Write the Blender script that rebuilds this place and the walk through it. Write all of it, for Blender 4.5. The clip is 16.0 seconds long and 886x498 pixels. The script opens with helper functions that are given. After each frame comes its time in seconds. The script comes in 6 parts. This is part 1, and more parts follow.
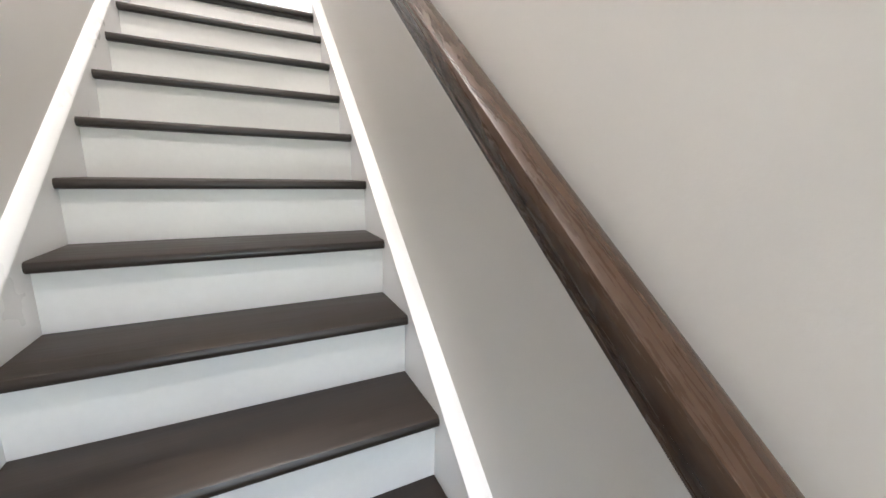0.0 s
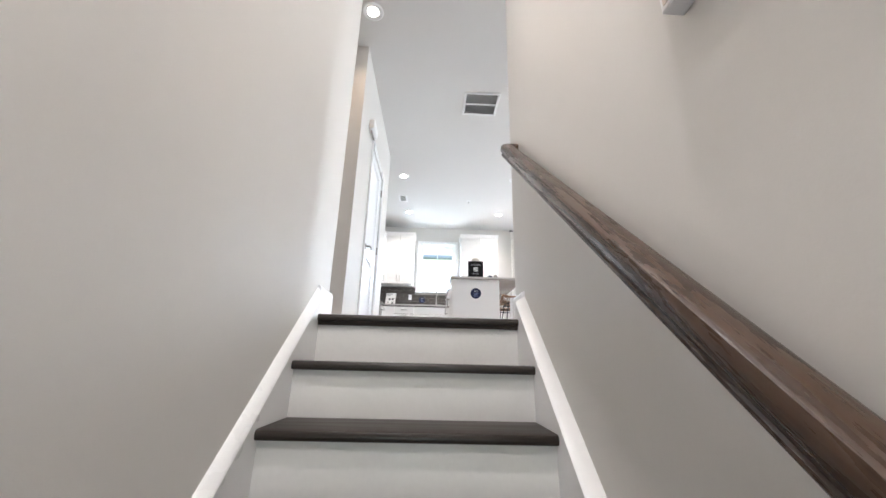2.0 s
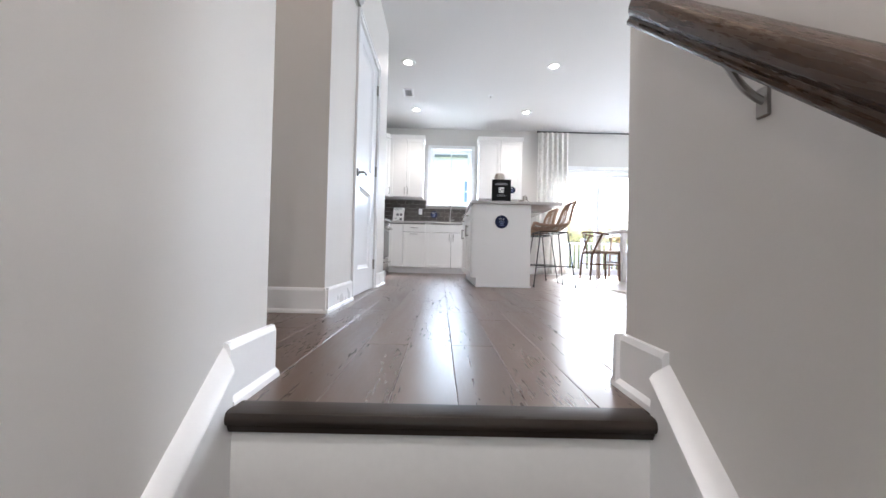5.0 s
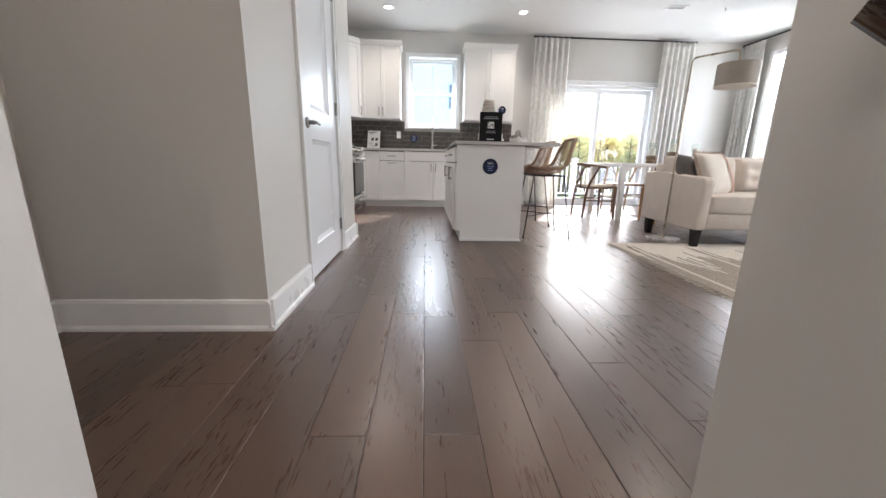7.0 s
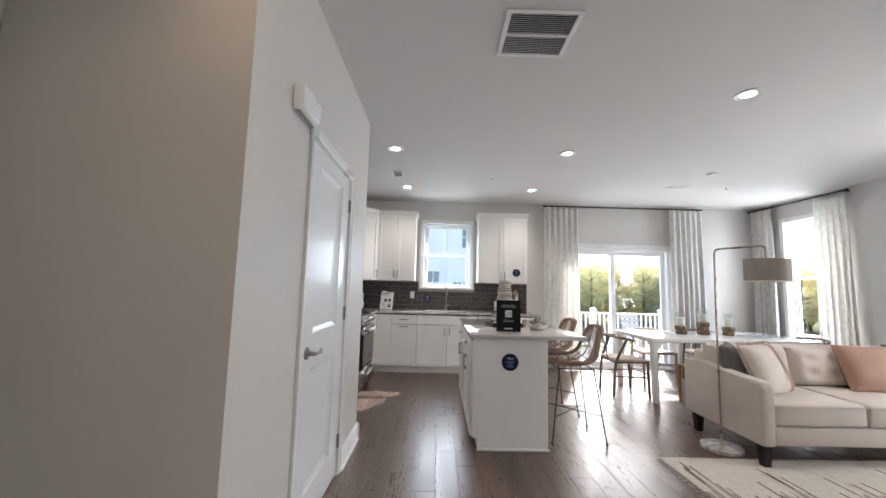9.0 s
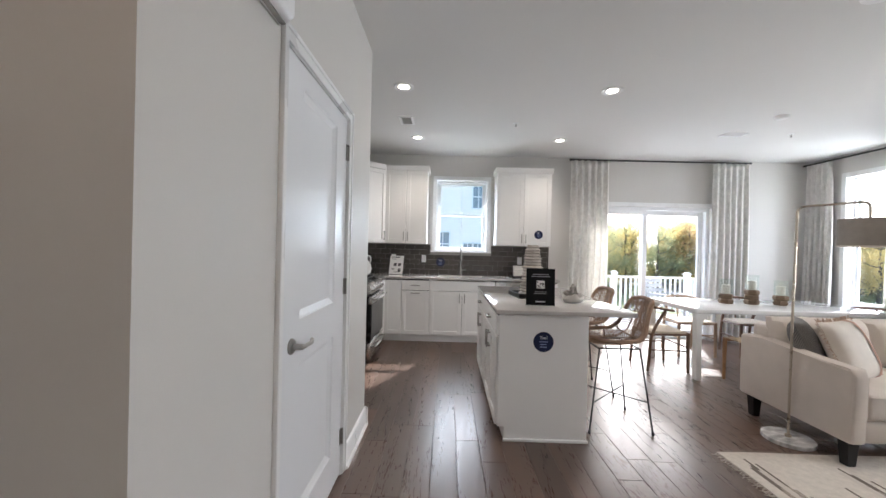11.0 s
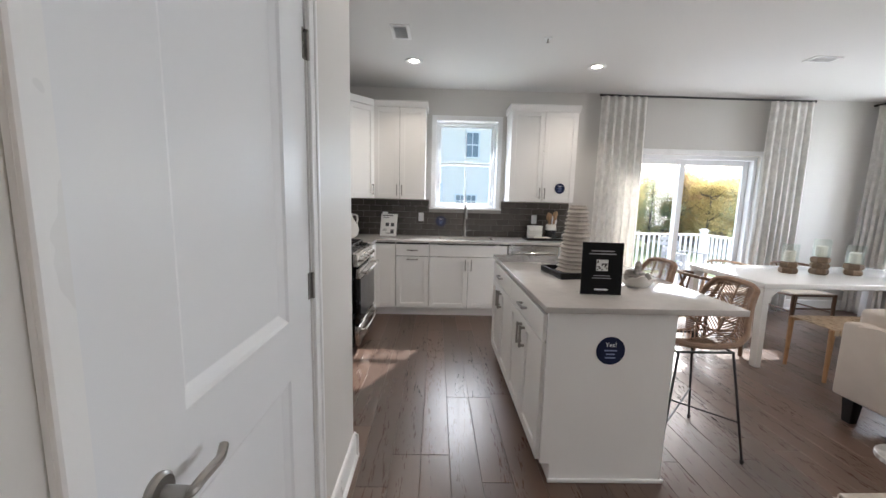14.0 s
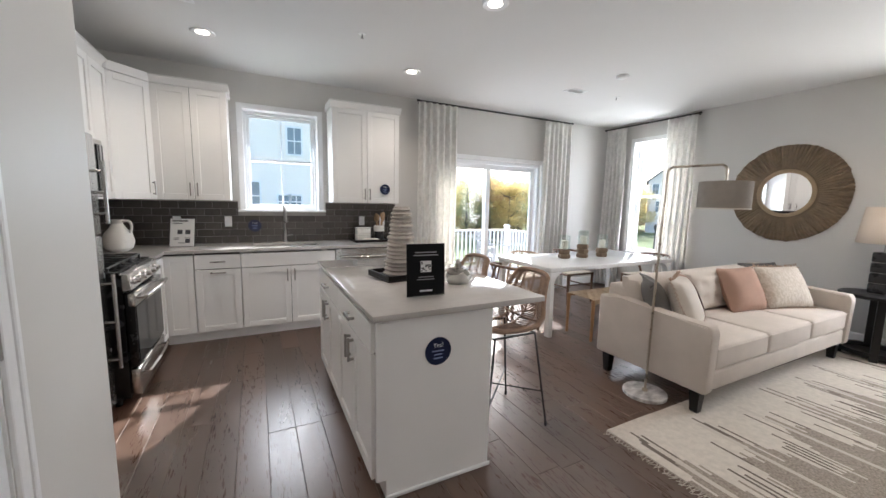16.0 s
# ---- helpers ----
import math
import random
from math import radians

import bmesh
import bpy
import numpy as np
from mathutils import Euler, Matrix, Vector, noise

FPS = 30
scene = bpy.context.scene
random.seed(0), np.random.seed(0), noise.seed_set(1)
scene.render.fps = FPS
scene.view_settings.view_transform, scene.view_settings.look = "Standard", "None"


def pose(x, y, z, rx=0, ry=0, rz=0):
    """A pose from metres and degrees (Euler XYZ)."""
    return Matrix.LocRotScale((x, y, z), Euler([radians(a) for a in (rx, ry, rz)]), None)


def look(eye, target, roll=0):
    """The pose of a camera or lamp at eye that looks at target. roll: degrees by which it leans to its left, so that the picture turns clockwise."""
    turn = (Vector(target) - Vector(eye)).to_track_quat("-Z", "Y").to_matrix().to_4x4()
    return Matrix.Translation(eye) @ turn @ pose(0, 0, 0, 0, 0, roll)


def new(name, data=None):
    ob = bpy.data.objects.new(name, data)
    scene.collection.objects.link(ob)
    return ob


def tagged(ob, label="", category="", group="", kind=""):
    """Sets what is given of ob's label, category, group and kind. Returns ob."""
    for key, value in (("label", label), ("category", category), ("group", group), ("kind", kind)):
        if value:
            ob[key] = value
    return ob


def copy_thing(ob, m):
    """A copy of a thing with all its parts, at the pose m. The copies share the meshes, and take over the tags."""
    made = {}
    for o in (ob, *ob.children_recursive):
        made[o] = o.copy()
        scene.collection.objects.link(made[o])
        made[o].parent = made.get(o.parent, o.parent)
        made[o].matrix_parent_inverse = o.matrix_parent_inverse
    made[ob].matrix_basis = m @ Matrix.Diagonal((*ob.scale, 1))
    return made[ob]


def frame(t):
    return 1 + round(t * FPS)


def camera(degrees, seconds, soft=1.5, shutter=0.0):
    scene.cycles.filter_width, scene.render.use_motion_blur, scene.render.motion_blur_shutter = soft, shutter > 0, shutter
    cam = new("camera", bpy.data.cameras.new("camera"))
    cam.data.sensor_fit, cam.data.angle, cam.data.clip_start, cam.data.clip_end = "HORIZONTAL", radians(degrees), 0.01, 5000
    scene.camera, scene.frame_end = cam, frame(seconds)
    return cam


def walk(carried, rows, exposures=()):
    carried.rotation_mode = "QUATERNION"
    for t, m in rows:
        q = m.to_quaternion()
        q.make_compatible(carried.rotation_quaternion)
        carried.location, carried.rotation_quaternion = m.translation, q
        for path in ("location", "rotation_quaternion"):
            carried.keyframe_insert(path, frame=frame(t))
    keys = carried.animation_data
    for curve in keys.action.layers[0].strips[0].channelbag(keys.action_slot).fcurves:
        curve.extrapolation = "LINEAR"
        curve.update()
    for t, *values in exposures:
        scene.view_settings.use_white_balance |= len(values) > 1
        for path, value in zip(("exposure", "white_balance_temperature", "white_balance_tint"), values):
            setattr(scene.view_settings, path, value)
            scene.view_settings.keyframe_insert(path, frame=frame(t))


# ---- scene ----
cam = camera(100.3, 16.0, soft=1.5)
PATH = [
    (0, (0.163, -2.516, -0.923), (1.041, -0.762, -1.314), 1.1),
    (0.5, (0.138, -2.215, -0.762), (0.696, -0.306, -0.973), 1.2),
    (1, (0.138, -1.996, -0.582), (0.542, -0.037, -0.577), 1.2),
    (1.5, (0.152, -1.807, -0.371), (0.364, 0.141, 0.03), 1.2),
    (2, (0.151, -1.633, -0.186), (0.203, 0.278, 0.402), 1.4),
    (2.5, (0.181, -1.48, -0.075), (0.259, 0.414, 0.561), 1.4),
    (3, (0.169, -1.342, 0.016), (0.2, 0.569, 0.604), 1.5),
    (3.5, (0.099, -1.173, 0.111), (0.066, 0.76, 0.624), 1.5),
    (4, (0.102, -1.006, 0.18), (0.132, 0.967, 0.509), 1.4),
    (4.5, (0.11, -0.872, 0.289), (0.129, 1.122, 0.437), 1.3),
    (5, (0.087, -0.75, 0.332), (0.099, 1.25, 0.364), 1.3),
    (5.2, (0.075, -0.719, 0.371), (0.113, 1.28, 0.338), 1.5),
    (7.3, (0.135, -0.208, 0.849), (0.247, 1.731, 0.374), 1.4),
    (7.5, (0.135, -0.177, 0.934), (0.254, 1.777, 0.528), 1.5),
    (8, (0.158, -0.056, 1.1), (0.215, 1.943, 1.133), 1.4),
    (8.2, (0.158, -0.031, 1.153), (0.173, 1.963, 1.309), 1.4),
    (10.3, (0.043, 0.298, 1.369), (0.08, 2.285, 1.589), 1.4),
    (10.5, (0.041, 0.358, 1.348), (0.082, 2.352, 1.49), 1.4),
    (11, (0.045, 0.6, 1.338), (0.021, 2.6, 1.329), 1.4),
    (11.5, (0.043, 0.763, 1.399), (-0.102, 2.75, 1.227), 1.4),
    (12, (0.014, 0.875, 1.42), (-0.197, 2.842, 1.126), 1.4),
    (12.5, (-0.064, 1.05, 1.422), (-0.324, 3.008, 1.108), 1.3),
    (13, (-0.117, 1.193, 1.424), (-0.371, 3.152, 1.11), 1.2),
    (13.5, (-0.135, 1.327, 1.423), (-0.295, 3.295, 1.109), 1.2),
    (14, (-0.126, 1.494, 1.405), (-0.084, 3.475, 1.133), 1.4),
    (14.5, (-0.099, 1.585, 1.402), (0.132, 3.558, 1.164), 1.3),
    (15, (-0.06, 1.632, 1.396), (0.403, 3.563, 1.161), 1.2),
    (15.5, (-0.045, 1.639, 1.408), (0.683, 3.487, 1.166), 1.2),
    (16, (-0.034, 1.634, 1.413), (0.859, 3.407, 1.163), 1.2),
]
EXPOSURES = [(0.0, 4.35, 5850, 8), (0.5, 4.42, 5600, 4), (1.0, 4.28, 5400, 4), (1.5, 3.92, 5500, 5), (2.5, 3.58, 5800, 10), (3.5, 3.55, 5750, 10), (4.5, 3.34, 5650, 10), (5.0, 3.3, 5600, 10), (7.3, 2.8, 6000, 10), (7.6, 2.72, 6000, 10), (8.0, 2.62, 6000, 10), (10.5, 2.52, 5950, 10), (12.5, 2.56, 6000, 10), (13.0, 2.48, 6050, 10), (14.0, 2.46, 6050, 10), (16.0, 2.46, 6050, 10)]
walk(cam, [(t, look(eye, target, roll)) for t, eye, target, roll in PATH], EXPOSURES)

# ---- daylight ----
world = bpy.data.worlds.new("sky")
scene.world = world
world.use_nodes = True
wn = world.node_tree
sky = wn.nodes.new("ShaderNodeTexSky")
sky.sky_type, sky.sun_disc = "NISHITA", False
SUN_EL, SUN_AZ = 40.0, 26.0  # degrees above the horizon, degrees from +y towards +x
sky.air_density, sky.dust_density, sky.ozone_density = 0.9, 3.5, 1.0
sky.sun_elevation, sky.sun_rotation = radians(SUN_EL), radians(SUN_AZ)
wn.nodes["Background"].inputs[1].default_value = 0.115
wn.links.new(sky.outputs[0], wn.nodes["Background"].inputs[0])

sun = bpy.data.lights.new("sun", "SUN")
sun.energy, sun.angle, sun.color = 2.0, radians(0.8), (1.0, 0.95, 0.88)
sun_ob = new("sun", sun)
sd = Vector((math.sin(radians(SUN_AZ)) * math.cos(radians(SUN_EL)), math.cos(radians(SUN_AZ)) * math.cos(radians(SUN_EL)), math.sin(radians(SUN_EL))))
sun_ob.matrix_world = look(tuple(sd * 40), (0, 0, 0))


def window_light(name, eye, target, w, h, watts, color=(0.93, 0.97, 1.0)):
    """The sky's light in an opening."""
    l = bpy.data.lights.new(name, "AREA")
    l.shape, l.size, l.size_y, l.energy, l.color = "RECTANGLE", w, h, watts, color
    ob = new(name, l)
    ob.matrix_world = look(eye, target)
    return ob


window_light("slider_light", (3.16, 6.62, 1.05), (3.16, 0, 0.0), 1.75, 1.95, 3.6, (0.86, 0.94, 1.0))
window_light("kitchen_window_light", (0.25, 6.62, 1.68), (0.25, 0, -1.0), 0.78, 0.74, 3.5, (0.86, 0.94, 1.0))
window_light("side_window_light", (5.82, 5.56, 1.55), (0, 4.6, 1.2), 0.64, 1.8, 9.5, (0.97, 0.98, 1.0))
# Unseen window on the side wall, added to brighten the closet wall.
window_light("living_window_light", (5.82, 2.0, 1.5), (0, 2.0, 1.1), 1.2, 1.5, 17.5, (1.0, 0.97, 0.93))
# Unseen opening at the stair foot, added to brighten the stairs.
window_light("entry_light", (0.1, -4.98, -1.3), (0.45, -1.5, -0.6), 0.8, 1.6, 1.2, (1.0, 0.95, 0.9))

# ---- materials ----
def mat(name, color, rough=0.5, metal=0.0, vary=0.06, scale=6.0, bump=0.0, bump_scale=60.0, stretch=(1, 1, 1), spread=0.0, rough_vary=0.08, spec=0.5, coat=0.0):
    """A surface with a broad and a fine unevenness of colour, gloss and relief."""
    m = bpy.data.materials.new(name)
    m.use_nodes = True
    nt = m.node_tree
    b = nt.nodes["Principled BSDF"]
    b.inputs["Metallic"].default_value = metal
    b.inputs["Specular IOR Level"].default_value = spec
    b.inputs["Coat Weight"].default_value = coat
    tc = nt.nodes.new("ShaderNodeTexCoord")
    mp = nt.nodes.new("ShaderNodeMapping")
    mp.inputs["Scale"].default_value = stretch
    nt.links.new(tc.outputs["Object"], mp.inputs["Vector"])
    n1, n2 = nt.nodes.new("ShaderNodeTexNoise"), nt.nodes.new("ShaderNodeTexNoise")
    n1.inputs["Scale"].default_value, n1.inputs["Detail"].default_value = scale, 4
    n2.inputs["Scale"].default_value, n2.inputs["Detail"].default_value = bump_scale, 3
    for n in (n1, n2):
        nt.links.new(mp.outputs[0], n.inputs["Vector"])
    mix = nt.nodes.new("ShaderNodeMath")
    mix.operation = "MULTIPLY_ADD"
    nt.links.new(n2.outputs["Fac"], mix.inputs[0])
    mix.inputs[1].default_value = 0.4
    nt.links.new(n1.outputs["Fac"], mix.inputs[2])
    ramp = nt.nodes.new("ShaderNodeMapRange")
    ramp.inputs[1].default_value, ramp.inputs[2].default_value = 0.4, 1.0
    ramp.inputs[3].default_value, ramp.inputs[4].default_value = 1 - vary, 1 + vary
    nt.links.new(mix.outputs[0], ramp.inputs[0])
    val = ramp.outputs[0]
    if spread:
        oi = nt.nodes.new("ShaderNodeObjectInfo")
        r2 = nt.nodes.new("ShaderNodeMapRange")
        r2.inputs[3].default_value, r2.inputs[4].default_value = 1 - spread, 1 + spread
        nt.links.new(oi.outputs["Random"], r2.inputs[0])
        mu = nt.nodes.new("ShaderNodeMath")
        mu.operation = "MULTIPLY"
        nt.links.new(val, mu.inputs[0])
        nt.links.new(r2.outputs[0], mu.inputs[1])
        val = mu.outputs[0]
    sc = nt.nodes.new("ShaderNodeVectorMath")
    sc.operation = "SCALE"
    sc.inputs[0].default_value = color
    nt.links.new(val, sc.inputs["Scale"])
    nt.links.new(sc.outputs[0], b.inputs["Base Color"])
    rr = nt.nodes.new("ShaderNodeMapRange")
    rr.inputs[1].default_value, rr.inputs[2].default_value = 0.3, 0.7
    rr.inputs[3].default_value, rr.inputs[4].default_value = max(0.02, rough - rough_vary), min(1, rough + rough_vary)
    nt.links.new(n1.outputs["Fac"], rr.inputs[0])
    nt.links.new(rr.outputs[0], b.inputs["Roughness"])
    if bump:
        bp = nt.nodes.new("ShaderNodeBump")
        bp.inputs["Strength"].default_value, bp.inputs["Distance"].default_value = bump, 0.01
        nt.links.new(n2.outputs["Fac"], bp.inputs["Height"])
        nt.links.new(bp.outputs[0], b.inputs["Normal"])
    return m


def wood(name, color, rough, dark=0.5, axis="y", scale=1.0, spread=0.0, bump=0.25, ring=9.0, slope=0.0, island=False, spec=0.5):
    """Wood with grain along one axis, its lines bent by noise; each piece has its own part of the pattern."""
    m = bpy.data.materials.new(name)
    m.use_nodes = True
    nt = m.node_tree
    b = nt.nodes["Principled BSDF"]
    tc = nt.nodes.new("ShaderNodeTexCoord")
    b.inputs["Specular IOR Level"].default_value = spec
    oi = nt.nodes.new("ShaderNodeNewGeometry" if island else "ShaderNodeObjectInfo")
    rnd_out = oi.outputs["Random Per Island" if island else "Random"]
    mp = nt.nodes.new("ShaderNodeMapping")
    mp.inputs["Scale"].default_value = {"x": (0.09, 1, 1), "y": (1, 0.09, 1), "z": (1, 1, 0.09)}[axis]
    off = nt.nodes.new("ShaderNodeVectorMath")
    off.operation = "MULTIPLY_ADD"
    nt.links.new(rnd_out, off.inputs[0])
    off.inputs[1].default_value = (37.0, 53.0, 19.0)
    turn = nt.nodes.new("ShaderNodeVectorRotate")
    turn.rotation_type = "X_AXIS"
    turn.inputs["Angle"].default_value = slope
    nt.links.new(tc.outputs["Object"], turn.inputs["Vector"])
    nt.links.new(turn.outputs[0], off.inputs[2])
    nt.links.new(off.outputs[0], mp.inputs["Vector"])
    n1 = nt.nodes.new("ShaderNodeTexNoise")
    n1.inputs["Scale"].default_value, n1.inputs["Detail"].default_value, n1.inputs["Distortion"].default_value = 7 * scale, 3, 0.6
    nt.links.new(mp.outputs[0], n1.inputs["Vector"])
    rings = nt.nodes.new("ShaderNodeMath")
    rings.operation = "MULTIPLY"
    rings.inputs[1].default_value = ring
    nt.links.new(n1.outputs["Fac"], rings.inputs[0])
    saw = nt.nodes.new("ShaderNodeMath")
    saw.operation = "PINGPONG"
    saw.inputs[1].default_value = 0.5
    nt.links.new(rings.outputs[0], saw.inputs[0])
    n2 = nt.nodes.new("ShaderNodeTexNoise")
    n2.inputs["Scale"].default_value, n2.inputs["Detail"].default_value = 160 * scale, 2
    nt.links.new(mp.outputs[0], n2.inputs["Vector"])
    add = nt.nodes.new("ShaderNodeMath")
    add.operation = "MULTIPLY_ADD"
    nt.links.new(n2.outputs["Fac"], add.inputs[0])
    add.inputs[1].default_value = 0.7
    nt.links.new(saw.outputs[0], add.inputs[2])
    mr = nt.nodes.new("ShaderNodeMapRange")
    mr.inputs[1].default_value, mr.inputs[2].default_value = 0.25, 0.95
    mr.inputs[3].default_value, mr.inputs[4].default_value = dark, 1.15
    nt.links.new(add.outputs[0], mr.inputs[0])
    val = mr.outputs[0]
    if spread:
        r2 = nt.nodes.new("ShaderNodeMapRange")
        r2.inputs[3].default_value, r2.inputs[4].default_value = 1 - spread, 1 + spread
        nt.links.new(rnd_out, r2.inputs[0])
        mu = nt.nodes.new("ShaderNodeMath")
        mu.operation = "MULTIPLY"
        nt.links.new(val, mu.inputs[0])
        nt.links.new(r2.outputs[0], mu.inputs[1])
        val = mu.outputs[0]
    sc = nt.nodes.new("ShaderNodeVectorMath")
    sc.operation = "SCALE"
    sc.inputs[0].default_value = color
    nt.links.new(val, sc.inputs["Scale"])
    nt.links.new(sc.outputs[0], b.inputs["Base Color"])
    rr = nt.nodes.new("ShaderNodeMapRange")
    rr.inputs[3].default_value, rr.inputs[4].default_value = max(0.05, rough - 0.07), rough + 0.1
    nt.links.new(add.outputs[0], rr.inputs[0])
    nt.links.new(rr.outputs[0], b.inputs["Roughness"])
    bp = nt.nodes.new("ShaderNodeBump")
    bp.inputs["Strength"].default_value, bp.inputs["Distance"].default_value = bump, 0.003
    nt.links.new(add.outputs[0], bp.inputs["Height"])
    nt.links.new(bp.outputs[0], b.inputs["Normal"])
    return m


def glass(name, tint=(1, 1, 1), rough=0.0, gloss=0.06):
    """A thin pane: clear, with a faint gloss."""
    m = bpy.data.materials.new(name)
    m.use_nodes = True
    nt = m.node_tree
    nt.nodes.remove(nt.nodes["Principled BSDF"])
    tr, gl, mx = (nt.nodes.new("ShaderNode" + k) for k in ("BsdfTransparent", "BsdfGlossy", "MixShader"))
    tr.inputs[0].default_value = (*tint, 1)
    gl.inputs["Roughness"].default_value = rough + 0.01
    mx.inputs[0].default_value = gloss
    nt.links.new(tr.outputs[0], mx.inputs[1])
    nt.links.new(gl.outputs[0], mx.inputs[2])
    nt.links.new(mx.outputs[0], nt.nodes["Material Output"].inputs[0])
    return m


def glow(name, color, strength):
    m = bpy.data.materials.new(name)
    m.use_nodes = True
    b = m.node_tree.nodes["Principled BSDF"]
    b.inputs["Base Color"].default_value = (*color, 1)
    b.inputs["Emission Color"].default_value = (*color, 1)
    b.inputs["Emission Strength"].default_value = strength
    return m


WALL = mat("greige_wall_paint", (0.655, 0.635, 0.608), 0.55, vary=0.02, scale=1.5, bump=0.03, bump_scale=220)
CEIL = mat("ceiling_paint", (0.72, 0.71, 0.695), 0.8, vary=0.015, scale=1.2, bump=0.06, bump_scale=180)
TRIM = mat("white_trim_paint", (0.84, 0.84, 0.84), 0.32, vary=0.02, scale=3, bump=0.02, bump_scale=90)
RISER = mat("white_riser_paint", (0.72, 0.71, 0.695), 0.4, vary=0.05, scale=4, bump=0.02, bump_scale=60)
DOORPAINT = mat("white_door_paint", (0.80, 0.81, 0.83), 0.3, vary=0.006, scale=2, rough_vary=0.015)
CAB = mat("white_cabinet_paint", (0.87, 0.86, 0.845), 0.36, vary=0.012, scale=5, bump=0.015, bump_scale=90)
DUCT_SHADE = mat("duct_shade_grey", (0.11, 0.115, 0.11), 0.8)
# Shade in the cabinet gaps, put in as a near-black colour.
GAP_SHADE = mat("painted_gap_shade", (0.015, 0.014, 0.013), 0.9)
FLOOR_ARGS = dict(color=(0.097, 0.057, 0.039), rough=0.29, dark=0.88, axis="y", spread=0.24, bump=0.018, ring=2, spec=0.85)
FLOOR = wood("dark_oak_floor", **FLOOR_ARGS)
FLOOR_FAR = wood("dark_oak_floor_far", island=True, **FLOOR_ARGS)
JOINT = mat("floor_joint", (0.05, 0.035, 0.03), 0.5)
TREAD = wood("dark_stained_tread", (0.02, 0.0125, 0.008), 0.36, dark=0.6, axis="x", bump=0.12, ring=6)
RAIL = wood("dark_stained_rail", (0.058, 0.032, 0.018), 0.24, dark=0.62, axis="y", bump=0.05, ring=6, slope=-0.7028, scale=2.6)
QUARTZ = mat("white_quartz", (0.53, 0.505, 0.485), 0.06, vary=0.06, scale=14, bump_scale=260, rough_vary=0.015, spec=0.8)
TILE = mat("grey_glazed_tile", (0.085, 0.075, 0.067), 0.2, vary=0.12, scale=9, bump=0.12, bump_scale=18, spread=0.16)
GROUT = mat("light_grout", (0.34, 0.32, 0.30), 0.85, vary=0.1, scale=30)
STEEL = mat("brushed_steel", (0.58, 0.57, 0.55), 0.27, 1.0, vary=0.005, scale=10, rough_vary=0.004)
NICKEL = mat("satin_nickel", (0.36, 0.345, 0.325), 0.33, 1.0, vary=0.04, scale=10)
BLACKM = mat("black_enamel", (0.01, 0.01, 0.011), 0.25, vary=0.1, scale=10, spec=0.3)
BLACKWIRE = mat("black_metal", (0.015, 0.015, 0.016), 0.45, vary=0.1, scale=20)
DARKGLASS = mat("oven_glass", (0.01, 0.011, 0.012), 0.06, vary=0.05, scale=8, rough_vary=0.02)
PANE = glass("window_pane", gloss=0.035)
CLEAR = glass("clear_glass", (0.96, 0.98, 0.97))
VINYL = mat("white_vinyl", (0.84, 0.85, 0.86), 0.35, vary=0.01)
LINEN = mat("sofa_linen", (0.62, 0.555, 0.495), 0.92, vary=0.06, scale=7, bump=0.35, bump_scale=420, spec=0.2)
CURTAIN = mat("patterned_curtain", (0.86, 0.845, 0.815), 0.9, vary=0.2, scale=24, stretch=(1.0, 1.0, 0.6), bump=0.25, bump_scale=350, spec=0.15)
ROD = mat("black_rod", (0.015, 0.014, 0.014), 0.4)
LAMPGLOW = glow("led_disc", (1.0, 0.88, 0.72), 3.0)
NAVY = mat("navy_sticker", (0.012, 0.018, 0.055), 0.45, vary=0.05, spec=0.25)
INKW = mat("white_print", (0.8, 0.8, 0.82), 0.5)


def translucent(m, amount, tint):
    """Lets light through a thin cloth or leaf."""
    nt = m.node_tree
    b, out = nt.nodes["Principled BSDF"], nt.nodes["Material Output"]
    tl, mx = nt.nodes.new("ShaderNodeBsdfTranslucent"), nt.nodes.new("ShaderNodeMixShader")
    tl.inputs[0].default_value = (*tint, 1)
    mx.inputs[0].default_value = amount
    nt.links.new(b.outputs[0], mx.inputs[1])
    nt.links.new(tl.outputs[0], mx.inputs[2])
    nt.links.new(mx.outputs[0], out.inputs[0])
    return m


translucent(CURTAIN, 0.32, (0.88, 0.86, 0.82))

# ---- building helpers ----
ORG = {}


def thing(name, label, category, at=(0, 0, 0), rz=0.0, group="", kind=""):
    """An Empty at the thing's base; its parts are given in its own axes."""
    ob = new(name)
    ob.matrix_basis = pose(*at, 0, 0, rz)
    ob.empty_display_size = 0.1
    return tagged(ob, label, category, group, kind)


def finish(bm, name, material, smooth):
    me = bpy.data.meshes.new(name)
    bmesh.ops.recalc_face_normals(bm, faces=bm.faces)
    if smooth:
        for f in bm.faces:
            f.smooth = True
        for e in bm.edges:
            if len(e.link_faces) == 2 and e.calc_face_angle(0) > 0.6:
                e.smooth = False
    bm.to_mesh(me)
    bm.free()
    for mm in (material if isinstance(material, (list, tuple)) else [material]):
        me.materials.append(mm)
    return me


def part(name, bm, material, parent=None, label="", smooth=True):
    ob = new(name, finish(bm, name, material, smooth))
    if parent is not None:
        ob.parent = parent
    return tagged(ob, label)


def structure(name, bm, material, label, category, smooth=False):
    return tagged(part(name, bm, material, None, label, smooth), category=category, kind="structure")


